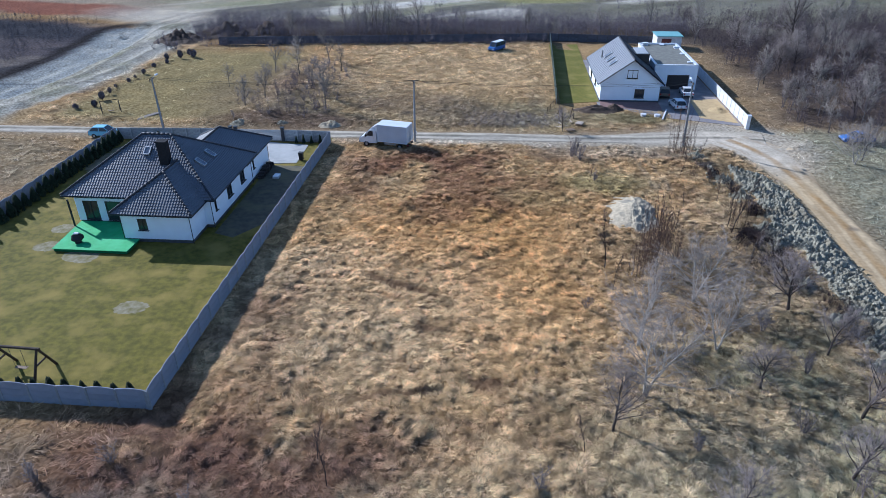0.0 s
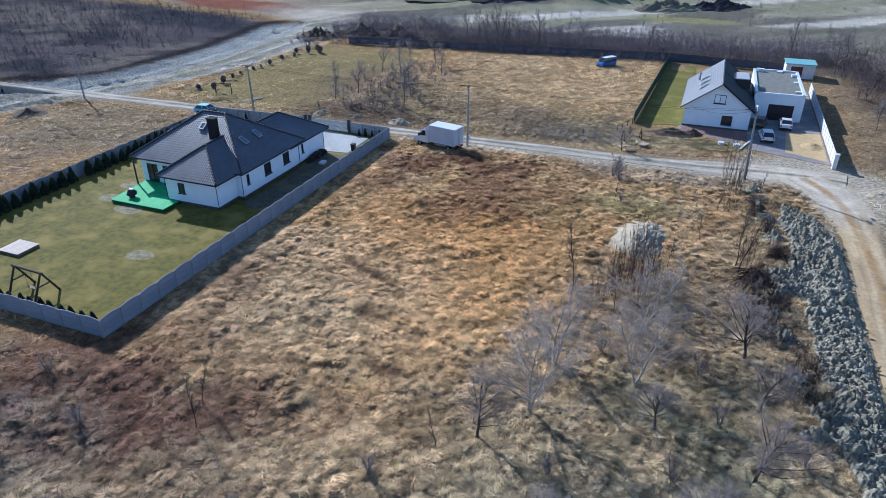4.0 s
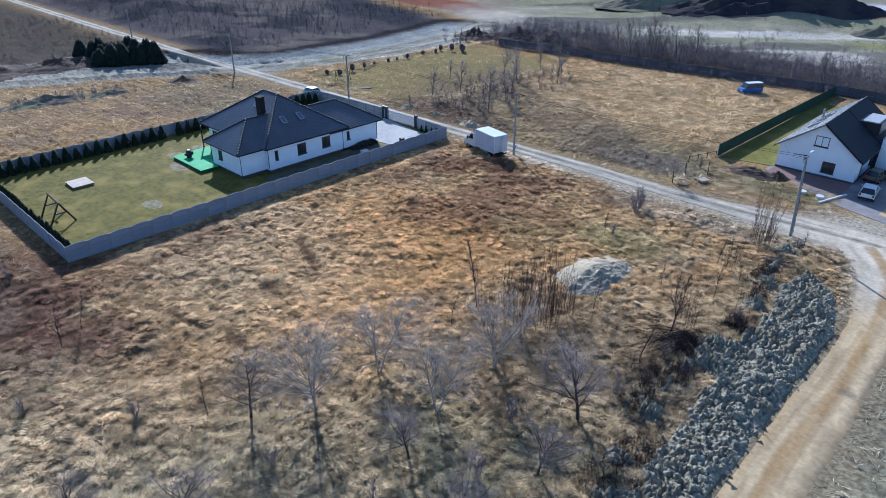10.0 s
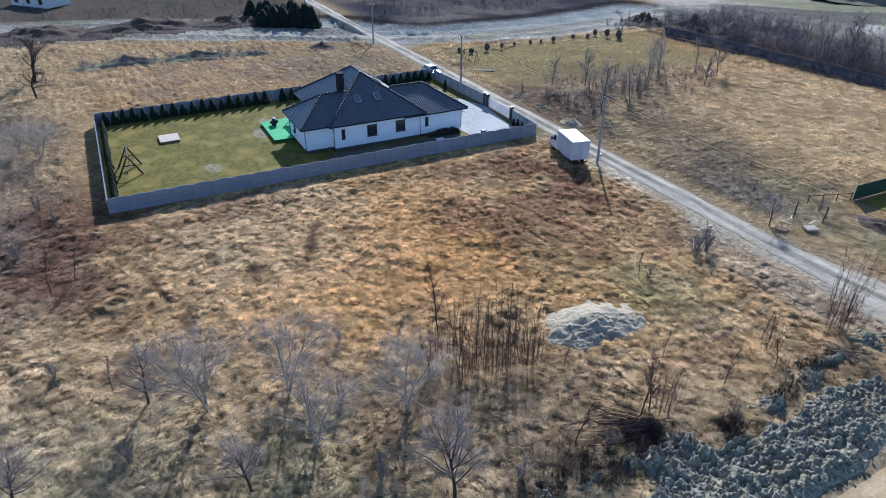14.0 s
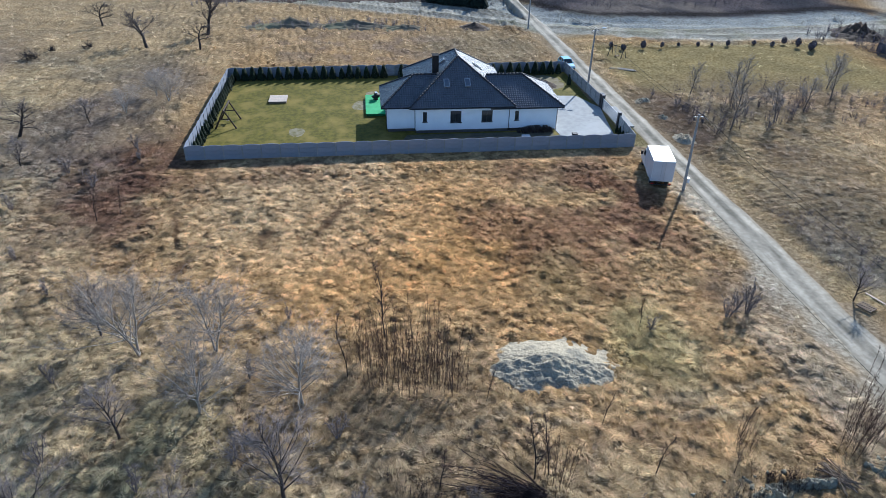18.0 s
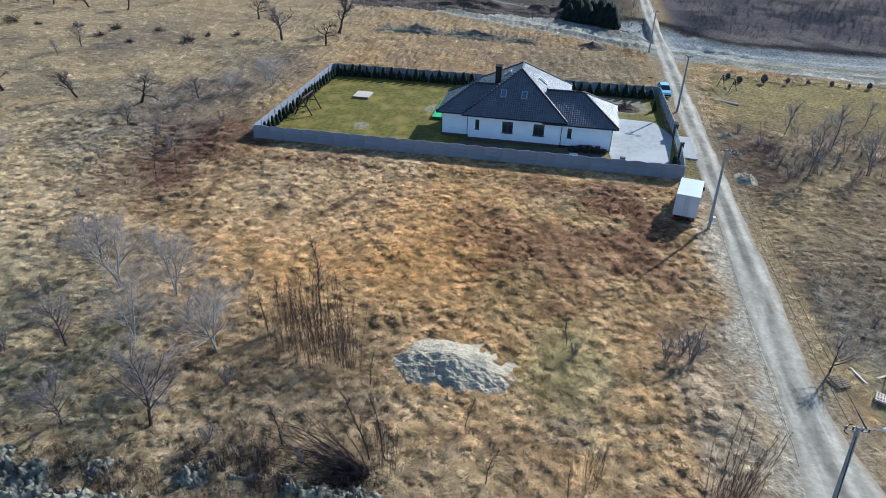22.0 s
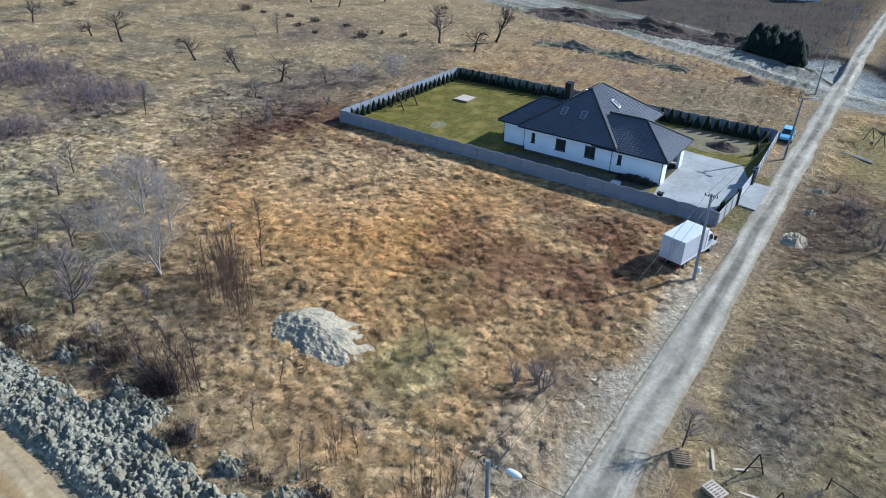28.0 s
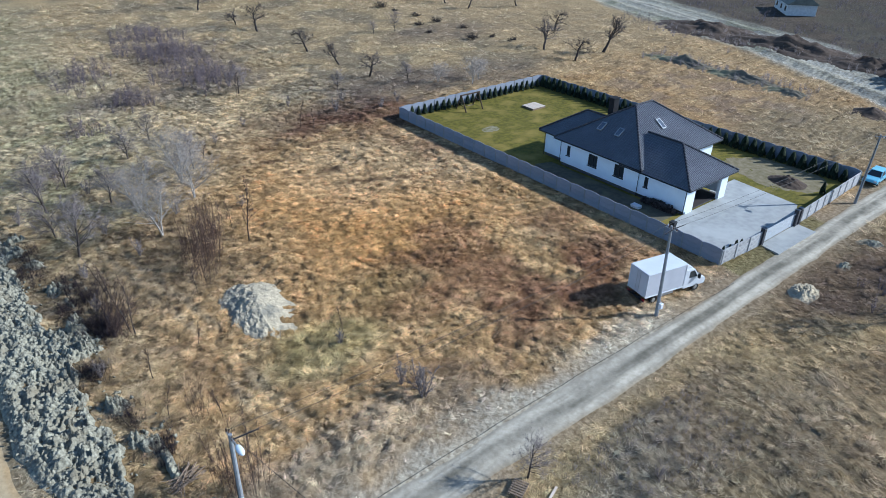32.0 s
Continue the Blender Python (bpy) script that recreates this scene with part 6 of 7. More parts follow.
for x, y, h in ((10.6, 36.0, 7.6), (16.8, 41.3, 6.2), (11.0, 41.3, 6.6), (16.5, 47.7, 6.8), (-42.3, 25.6, 4.6), (-38.5, 21.0, 4.0), (-46, 23, 4.2), (44.0, 80.9, 5.5)):
    plant(BIRCH, x, y, h * 0.82, wide=1.25)
for x, y, h in ((24.1, 47.2, 6.2), (24.6, 35.0, 6.0), (8.0, 32.5, 5.0), (18.6, 37.0, 4.4), (25.0, 41.6, 4.6), (9.6, 20.8, 4.0), (21.6, 29.5, 5.2), (13.5, 25.0, 4.6), (8.8, 91.1, 3.3)):
    plant(FIELD, x, y, h * 0.9, wide=1.2)
for x, y, h in ((-38.9, 104.6, 6.0), (-27.3, 98.6, 6.6), (-40.2, 98.8, 4.8), (-42.5, 121.5, 5.5), (-34.0, 129.0, 6.5), (-37.0, 118.5, 6.0), (-40.6, 131.0, 5.0), (-29.0, 105.4, 5.5), (-33.0, 112.0, 5.5), (-47.5, 111.0, 3.5), (-30.0, 122.0, 5.0), (45.3, 82.0, 5.5), (45.6, 92.6, 5.0), (43.3, 98.0, 4.5), (43.8, 105.0, 5.0), (42.8, 114.0, 4.8), (47.5, 101.0, 5.5), (52, 97, 6), (50.5, 110, 6), (46, 121, 6), (56, 105, 7), (58, 118, 7), (62.5, 140, 11), (70, 150, 10), (53, 130, 7), (41, 150, 7), (22, 158, 6), (-20, 158, 8), (-25, 160, 7), (-31, 160, 8), (-50, 158, 5), (5, 160, 6), (48, 138, 7), (60, 128, 8), (66, 112, 7), (75, 125, 8), (44, 160, 8), (34, 165, 7)):
    plant(FAR, x, y, h)
for x, y, h in ((10.0, 53.2, 6.8), (10.3, 49.7, 3.6), (23.6, 61.3, 6.6), (23.4, 62.2, 5.6), (24.0, 68.4, 3.6), (23.8, 55.8, 4.5), (10.6, 72.4, 2.8), (-9.5, 26.6, 4.5), (-10.5, 28.5, 3.5), (21.5, 75.0, 3.0), (24.4, 73.0, 3.0), (20.0, 66.5, 2.6), (17.5, 59.5, 3.2), (14.0, 50.5, 4.2), (6.0, 30.5, 3.2), (-7.9, 8.0, 4.5), (26.4, 88.5 - 4.6, 2.5)):
    plant(SLIM, x, y, h)
for x, y, h in ((15.6, 56.6, 7.2), (15.0, 55.4, 7.0), (13.9, 54.0, 6.6), (15.9, 57.6, 6.2), (13.4, 53.0, 5.6), (15.4, 52.6, 5.0), (16.4, 54.6, 4.4), (12.6, 51.5, 4.4), (22.6, 81.9, 7.2), (23.3, 81.0, 5.4), (24.2, 62.4, 4.6), (22.8, 74.2, 3.6)):
    plant(WHIP, x, y, h, wide=0.75)
for x, y, h in ((9.6, 81.5, 3.4), (9.2, 80.8, 2.6), (11.2, 73.0, 1.8), (7.6, 46.0, 1.6), (24.5, 51.3, 2.2), (26.9, 66.0, 2.0), (25.0, 57.5, 1.8), (21.0, 44.0, 2.4), (14.0, 44.0, 2.2), (19.5, 50.0, 2.3), (22.5, 39.0, 2.3), (27.4, 37.0, 2.5), (20.0, 33.0, 2.4), (13.0, 31.0, 2.0), (-16.8, 24.0, 2.6), (-23.0, 27.0, 2.0), (-27, 25.5, 2.4), (-20.0, 20.5, 2.6), (-12, 18, 2.2), (-3, 22, 1.8), (3, 27, 2.0), (-40, 93.0, 1.6), (-35.0, 94.5, 1.8), (-26.5, 103, 2.0), (-32, 103, 2.0), (8.9, 98.5, 1.8), (2.5, 96.0, 1.5), (10.2, 79.6, 2.6), (48.5, 88.0, 2.8), (46.2, 87.2, 2.6), (50.5, 87.5, 2.6), (26, 83.5, 1.2)):
    plant(BUSH, x, y, h)
# old orchard in the pasture
for x, y, h in ((-69.8, 15.6, 6.2), (-69.3, 24.4, 4.8), (-78.0, 24.0, 7.0), (-30.7, -34.5, 6.0), (-29.7, -44.0, 3.8), (-30.8, -11.4, 5.0), (-30.8, 1.0, 4.6), (-31.1, 10.9, 4.8), (-29.4, -67.0, 5.0), (-85.8, 3.3, 5.0), (-86.4, -28.1, 5.0), (-86.6, -37.9, 5.5), (-87.5, -47.7, 5.0), (-88.0, -57.2, 5.0), (-98.9, -23.0, 5.0)):
    plant(ORCH, x, y, h, wide=1.3)
for x, y, h in ((-55.5, -16.8, 4.0), (-50.5, -17.7, 2.6), (-22.6, 14.5, 3.6), (-8.7, 6.8, 4.0), (-34.5, 17.9, 3.4)):
    plant(FIELD, x, y, h, wide=1.2)


def branch_heap(x, y, r, seed):
    """A heap of grubbed roots and cut branches left in the pasture."""
    o = thing("branch_heap", (x, y, float(height(np.array([x]), np.array([y]))[0]) - 0.05), "dark heap of cut branches and grubbed roots in the pasture", "branches", "branch heaps", seed * 47)
    T = Twigs(300 + seed)
    for k in range(46):
        a, q = T.r.uniform(0, 6.283), T.r.random() ** 0.6 * r * 0.7
        p = Vector((math.cos(a) * q, math.sin(a) * q * 0.8, T.r.uniform(0, 0.5) * (r - q)))
        st = T.bent(p, Vector((T.r.uniform(-1, 1), T.r.uniform(-1, 1), T.r.uniform(-0.1, 0.7))), r * T.r.uniform(0.5, 1.0), 3, 0.3, 0.0)
        T.line(st, [0.05, 0.035, 0.025, 0.01], 4)
        for j in range(5):
            T.cone(st[1 + j % 3], st[1 + j % 3] + T.sprout(Vector((0, 0, 1)), T.r.uniform(0.3, 1.6)) * r * T.r.uniform(0.15, 0.4), 0.022)
    for nm, vv, ff in (("bough", T.v, T.f), ("twig", T.tv, T.tf)):
        part_mesh(nm, mesh_from(nm, vv, ff), M["bark_dark"], o)["kind"] = "stuff"


for k, (x, y, r) in enumerate(((-68.6, -42.5, 2.4), (-69.1, -36.6, 1.0), (-69.0, -27.5, 1.3), (-63.9, -18.9, 1.2), (-69.2, -19.2, 1.7), (-70.2, -10.4, 1.1), (-64.8, -1.2, 2.0), (-69.6, 0.2, 0.9), (-70.2, 5.8, 1.3), (-60.4, -10.4, 0.9), (-44.8, -79.9, 2.4))):
    branch_heap(x, y, r, k)
# clipped dark shrubs along the meadow
ball_me = []
for k in range(2):
    rs = np.random.RandomState(40 + k)
    n = 260
    d = rs.normal(size=(n, 3))
    d /= np.linalg.norm(d, axis=1)[:, None]
    c = d * (0.75 + 0.3 * rs.rand(n, 1)) * [0.55, 0.55, 0.75]
    u = np.cross(d, [0.3, 0.5, 0.8])
    w = np.cross(d, u)
    s = 0.16
    v = np.stack([c - u * s, c + u * s, c + w * s + d * 0.14, c - w * s + d * 0.1], 1).reshape(-1, 3)
    q = np.arange(n)[:, None] * 4
    me = mesh_from("crown", v, np.concatenate([q + [0, 1, 2], q + [0, 3, 1]]))
    me.materials.append(M["brush"])
    ball_me.append(me)
trunk2 = bpy.data.meshes.new("trunk")
bm = tube((0, 0, 0), (0, 0, 0.9), 0.05, 0.035, 6)
bm.to_mesh(trunk2)
bm.free()
trunk2.materials.append(M["bark_dark"])
for k, (x, y, s) in enumerate(((-66.5, 95.8, 1.2), (-64.2, 97.2, 1.15), (-65.2, 101.2, 1.2), (-66.0, 105, 0.75), (-66.8, 108.4, 0.8), (-66.2, 111.8, 0.9), (-66.4, 114.5, .6), (-66.2, 117.4, 0.8), (-66.9, 122.8, 1.0), (-65.6, 125.6, 0.9), (-67.0, 128.6, 1.1), (-64.8, 130, 1.2), (-64, 132.5, 1.6), (-62.6, 131.2, 1.5))):
    o = thing("clipped_shrub", (x, y, 0), "dark clipped shrub in a row along the meadow", "shrub", "clipped shrubs", k * 70)
    o.scale = (s * 0.7, s * (0.5 + 0.1 * (k % 4)), s * (0.5 + 0.1 * (k * 5 % 4)))
    part_mesh("trunk", trunk2, None, o)
    c = part_mesh("crown", ball_me[k % 2], None, o)
    c.location = (0, 0, 1.1)

# conifers beside the sandy track
fir_me = [conifer("crown", 1.0, 0.27, 60 + k, M["fir"], n=420) for k in range(3)]
for me in fir_me:
    me.materials.append(M["fir"])
rng = random.Random(77)
for k in range(36):
    t = 0.25 + 0.75 * (k % 12) / 11
    x, y = -109 + 8.0 * t + (k // 12) * -3.0 + rng.uniform(-1, 1), 64.5 + 12.5 * t + rng.uniform(-.6, .6)
    o = thing("fir_tree", (x, y, 0), "dark green spruce in a dense row beside the sandy track", "tree", "spruce row", k * 50)
    h = rng.uniform(2.2, 4.6)
    o.scale = (h * 1.9, h * 1.9, h)
    part_mesh("trunk", trunk_me, None, o)
    part_mesh("crown", fir_me[k % 3], None, o)


# far brushwood and woods
def brushwood(name, xs, ys, hs, label, material, stems=12, twigs=26, r=0.03, seed=0):
    rs = np.random.RandomState(seed)
    n = len(xs)
    zs = height(xs, ys)
    base = np.c_[xs, ys, zs - 0.1]
    A, B, Rr = [], [], []
    for k in range(stems):
        a = rs.rand(n) * 6.283
        tl = rs.rand(n) * 0.42
        top = base + np.c_[np.cos(a) * tl * hs, np.sin(a) * tl * hs, hs * (0.65 + 0.4 * rs.rand(n))]
        b0 = base + np.c_[np.cos(a), np.sin(a), 0 * a] * 0.15
        A.append(b0), B.append(top), Rr.append(np.full(n, r))
        for j in range(max(1, twigs // stems)):
            t = (0.35 + 0.6 * rs.rand(n))[:, None]
            p = b0 * (1 - t) + top * t
            q = p + (rs.normal(size=(n, 3)) * [0.28, 0.28, 0.2] + [0, 0, 0.22]) * hs[:, None] * 0.5
            A.append(p), B.append(q), Rr.append(np.full(n, r * 0.7))
    A, B, Rr = np.concatenate(A), np.concatenate(B), np.concatenate(Rr)[:, None]
    d = B - A
    d /= np.linalg.norm(d, axis=1)[:, None] + 1e-9
    u = np.cross(d, [0.36, 0.48, 0.8])
    u /= np.linalg.norm(u, axis=1)[:, None] + 1e-9
    w = np.cross(d, u)
    v = np.stack([A + u * Rr, A + (w * 0.87 - u * 0.5) * Rr, A - (w * 0.87 + u * 0.5) * Rr, B], 1).reshape(-1, 3)
    q = np.arange(len(A))[:, None] * 4
    ob = part_mesh(name, mesh_from(name, v, np.concatenate([q + [0, 1, 3], q + [1, 2, 3], q + [2, 0, 3]])), material)
    return tagged(ob, label, "brushwood", kind="stuff")


rs = np.random.RandomState(8)


def scatter(n, x0, x1, y0, y1, keep):
    x, y = rs.uniform(x0, x1, n), rs.uniform(y0, y1, n)
    k = keep(x, y)
    return x[k], y[k]


x, y = scatter(3300, -72, 42, 146, 172, lambda x, y: (y > 147 + (x + 62) * 0.085 + 1.5) & (fbm(x, y, 14, 3) > 0.30) & ~((x > 30) & (y < 152)))
brushwood("brushwood_north", x, y, rs.uniform(1.8, 4.6, len(x)), "belt of dark bare brushwood behind the far fence", M["brush"], stems=5, twigs=40, r=0.015, seed=1)
x, y = scatter(3000, 37.5, 110, 92, 185, lambda x, y: (x > 42 + 0.1 * (y - 92) * (y < 130)) & (fbm(x, y, 11, 5) > 0.38))
brushwood("brushwood_east", x, y, rs.uniform(2.0, 5.0, len(x)), "dark bare scrub wood east of the yard", M["wood_brush"], stems=5, twigs=25, r=0.02, seed=2)
x, y = scatter(2100, -215, -97, 94, 168, lambda x, y: (fbm(x, y, 12, 7) > 0.3) & (near_line(x, y, DITCH) > 11))
brushwood("brushwood_west", x, y, rs.uniform(1.0, 2.4, len(x)) * (1 + 0.9 * (rs.rand(len(x)) < 0.18)), "bare grey wood on the rise beyond the ditch", M["hill_brush"], stems=4, twigs=20, r=0.022, seed=3)
x, y = scatter(1700, -185, -104, 0, 84, lambda x, y: (near_line(x, y, TRACK_W) > 11) & (x < -108 + 0.0 * y) & (fbm(x, y, 10, 9) > 0.4))
brushwood("brushwood_track", x, y, rs.uniform(0.5, 1.7, len(x)) * (1 + 0.8 * (rs.rand(len(x)) < 0.12)), "low dark scrub on banks beyond the sandy track", M["brush"], stems=4, twigs=20, r=0.022, seed=4)
x, y = scatter(150, -76, -50, 92, 150, lambda x, y: (x < -69) & (y > 136) | (y > 143))
brushwood("brushwood_meadow", x, y, rs.uniform(1.2, 2.6, len(x)), "dark bare shrubs at the end of the meadow", M["brush"], seed=5)
x, y = scatter(900, -70, 70, 170, 236, lambda x, y: (fbm(x, y, 13, 19) > 0.5) & (near_line(x, y, TRACK_W) > 6))
brushwood("brushwood_flats", x, y, rs.uniform(0.7, 2.2, len(x)), "scattered dark shrubs on the far flats", M["brush"], stems=4, twigs=16, r=0.03, seed=8)
x = rs.uniform(-66, 9, 520)
brushwood("brushwood_fence", x, 143.0 + (x + 62) * 0.112 + rs.normal(size=520) * 0.6 - 0.9, rs.uniform(0.6, 2.2, 520), "dark weeds and twigs growing along the far fence", M["brush"], stems=4, twigs=20, r=0.018, seed=9)
x, y = scatter(520, -50, -15, 96, 140, lambda x, y: (np.hypot((x + 36) / 9, (y - 114) / 18) < 1) & (fbm(x, y, 5, 9) > .45))
brushwood("brushwood_plot", x, y, rs.uniform(0.7, 1.8, len(x)), "purplish bare twigs of young growth in the north field", M["twig"], r=0.016, seed=6)

# tall bare trees in the far belt and the wood
for x, y, h in ((-35.6, 152.6, 7.5), (-33.0, 154.0, 8.5), (-31.2, 153.4, 7.0), (-29.4, 155.0, 8.0), (-27.6, 154.6, 8.2), (-26.4, 156.0, 7.4), (-48.0, 150.6, 5.5), (-9.0, 155.0, 6.5), (6.0, 157.5, 6.0)):
    plant(FAR, x, y, h, label="tall bare tree rising from the far brushwood belt", wide=0.7)
rng = random.Random(91)
for k in range(34):
    x, y = rng.uniform(43, 76), rng.uniform(97, 150)
    plant(FIELD, x, y, rng.uniform(3.6, 6.2), label="dark bare tree with a rounded crown in the scrub wood", wide=1.25)
plant(FIELD, 59.5, 146.5, 12.0, label="tall dark bare tree standing above the scrub wood", wide=0.9)
# spoil heaps on the far building ground
for x, y, rx, ry, h, rz, m, lab, sd in ((-30, 234, 34, 13, 10.5, 35, M["darkspoil"], "big dark heap of dumped earth on the far building ground", 61), (-62, 222, 20, 10, 6.0, 35, M["spoil"], "grey-green heap of dumped earth on the far building ground", 62), (4, 221, 16, 8, 3.6, 20, M["spoil"], "long brown-grey heap of dumped earth on the far flats", 63), (18, 228, 14, 7, 3.4, 25, M["darkspoil"], "dark heap of dumped earth on the far flats", 64)):
    mound("spoil_mound", (x, y, float(height(np.array([x]), np.array([y]))[0]) - 1.0), rx, ry, h, m, lab, "heap", sd, rough=0.4, n=60).rotation_euler = (0, 0, radians(rz))
# banks beyond the sandy track, rubble mounds along it
for k, (x, y, rx, ry, h) in enumerate(((-84.6, 38, 2.6, 8, 1.3), (-84.0, 50, 2.4, 7, 1.1), (-82.2, 60, 2.0, 4, 0.8), (-81.6, 73.4, 2.2, 2.8, 1.4), (-113, 44, 6, 14, 2.2), (-115, 24, 7, 12, 2.0), (-111, 62, 5, 10, 2.0), (-72.5, 147, 5, 4, 2.2), (-64, 153.5, 7, 4, 2.6), (-55, 155.5, 6, 4, 2.4))):
    mound("earth_bank", (x, y, -0.1), rx * 1.3, ry * 1.3, h, M["spoil"] if k < 3 else M["soil"], "long dark bank of overgrown earth beside the track" if k != 3 else "dark heap of earth beside the sandy track", "bank", 20 + k, rough=0.45 if k != 3 else 0.12)
x = np.r_[rs.normal(-84.4, 1.6, 110), rs.normal(-112, 4, 200)]
y = np.r_[rs.uniform(30, 64, 110), rs.uniform(15, 72, 200)]
brushwood("brushwood_bank", x, y, rs.uniform(0.8, 1.8, len(x)), "grey bramble and twigs on the banks", M["twig"], r=0.02, seed=7)

# sand heap, ploughed clay strip, loose things in the field
def rubble_heap():
    """A heap tipped from the west: a smooth western back and a steep broken eastern face."""
    n = 120
    rs_ = np.random.RandomState(12)
    u = np.linspace(-1, 1, n)
    X, Y = np.meshgrid(u, u)
    top = 0.1 + 0.12 * np.sin(Y * 2.5)
    q = np.where(X > top, (X - top) / (1 - top), (top - X) / (1 + top))
    r = np.sqrt(q ** 2 + Y ** 2 * (0.9 + 0.2 * q)) * (0.86 + 0.3 * fbm(X * 2.4, Y * 2.4, 1.3, 92, 4))
    prof = np.clip(1 - r, 0, None) ** np.where(X > top, 0.75, 1.0)
    east = soft(X - top, -0.15, 0.15)
    lump = (fbm(X * 6, Y * 6, 1.0, 97) - 0.5) * 0.5 + (0.3 + east) * ((fbm(X * 9, Y * 10, 1.0, 101, 4) - 0.5) * 1.1 + (rs_.rand(n, n) - 0.5) * 0.14)
    Z = 1.3 * prof + lump * soft(prof, 0.02, 0.22) * (0.2 + 0.1 * east) - 0.25 * (prof < 0.002)
    v = np.c_[X.ravel() * 3.45, Y.ravel() * 4.7, Z.ravel()]
    i = (np.arange(n - 1)[:, None] * n + np.arange(n - 1)[None]).ravel()
    ob = part_mesh("sand_mound", mesh_from("sand_mound", v, np.c_[i, i + 1, i + 1 + n, i + n]), M["sand"], smooth=True)
    ob.location = (14.0, 64.8, -0.02)
    return tagged(ob, "pale heap of sand and rubble in the dry grass", "heap")


rubble_heap()


def clay_strip():
    """Ploughed clay beside the dirt road: tilted slabs and clods turned over towards the road."""
    xs, ys = np.arange(25.4, 33.7, 0.062), np.arange(30, 80.2, 0.075)
    X, Y = np.meshgrid(xs, ys)
    mask = clay_at(X, Y)
    rs = np.random.RandomState(3)
    m = 36000
    cx, cy = rs.uniform(25, 34, m), rs.uniform(29.5, 80.5, m)
    cr = rs.uniform(0.07, 0.24, m) * (1 + 0.8 * (rs.rand(m) < 0.05))
    tall = rs.uniform(-0.05, 0.26, m) * (0.5 + 2.0 * cr)
    turn = rs.normal(size=m) * 0.7 + 0.5
    gx, gy = rs.normal(size=m) * 0.3 + 0.35, rs.normal(size=m) * 0.3 - 0.7
    lump = np.zeros(X.shape)
    px = X + (fbm(X, Y, 0.5, 111) - 0.5) * 0.5
    py = Y + (fbm(X, Y, 0.5, 113) - 0.5) * 0.5
    for q in range(m):
        lo, hi = np.searchsorted(ys, (cy[q] - 0.65, cy[q] + 0.65))
        le, ri = np.searchsorted(xs, (cx[q] - 0.65, cx[q] + 0.65))
        if lo >= hi or le >= ri:
            continue
        dx, dy = px[lo:hi, le:ri] - cx[q], py[lo:hi, le:ri] - cy[q]
        ca, sa = math.cos(turn[q]), math.sin(turn[q])
        ua, ub = np.abs(dx * ca + dy * sa) / cr[q], np.abs(dy * ca - dx * sa) / (cr[q] * 0.6)
        d2 = np.maximum(np.maximum(ua, ub), 0.62 * (ua + ub)) ** 2
        slab = (tall[q] + gx[q] * dx + gy[q] * dy) * np.clip(9 * (1 - d2), 0, 1)
        lump[lo:hi, le:ri] = np.maximum(lump[lo:hi, le:ri], slab)
    Z = height(X.ravel(), Y.ravel()).reshape(X.shape) - 0.3 + mask * (0.3 + soft(np.interp(Y, [30, 70, 76, 79], [33.3, 33.4, 32.0, 29.0]) - X, 0, 1.1) * (1.15 * lump + (rs.rand(*X.shape) - 0.5) * 0.035 + (vnoise(X, Y, 0.17, 107) - 0.5) * 0.12 + (fbm(X, Y, 1.8, 109) - 0.4) * 0.6))
    v = np.c_[X.ravel(), Y.ravel(), Z.ravel()]
    m, n = Y.shape
    i = (np.arange(m - 1)[:, None] * n + np.arange(n - 1)[None]).ravel()
    f = np.c_[i, i + 1, i + 1 + n, i + n]
    f = f[mask.ravel()[f].max(1) > 0.04]
    used, inv = np.unique(f, return_inverse=True)
    ob = part_mesh("ploughed_clay", mesh_from("ploughed_clay", v[used], inv.reshape(f.shape)), M["clod"])
    return tagged(ob, "strip of broken grey clay clods along the dirt road", "clay", kind="stuff")


clay_strip()


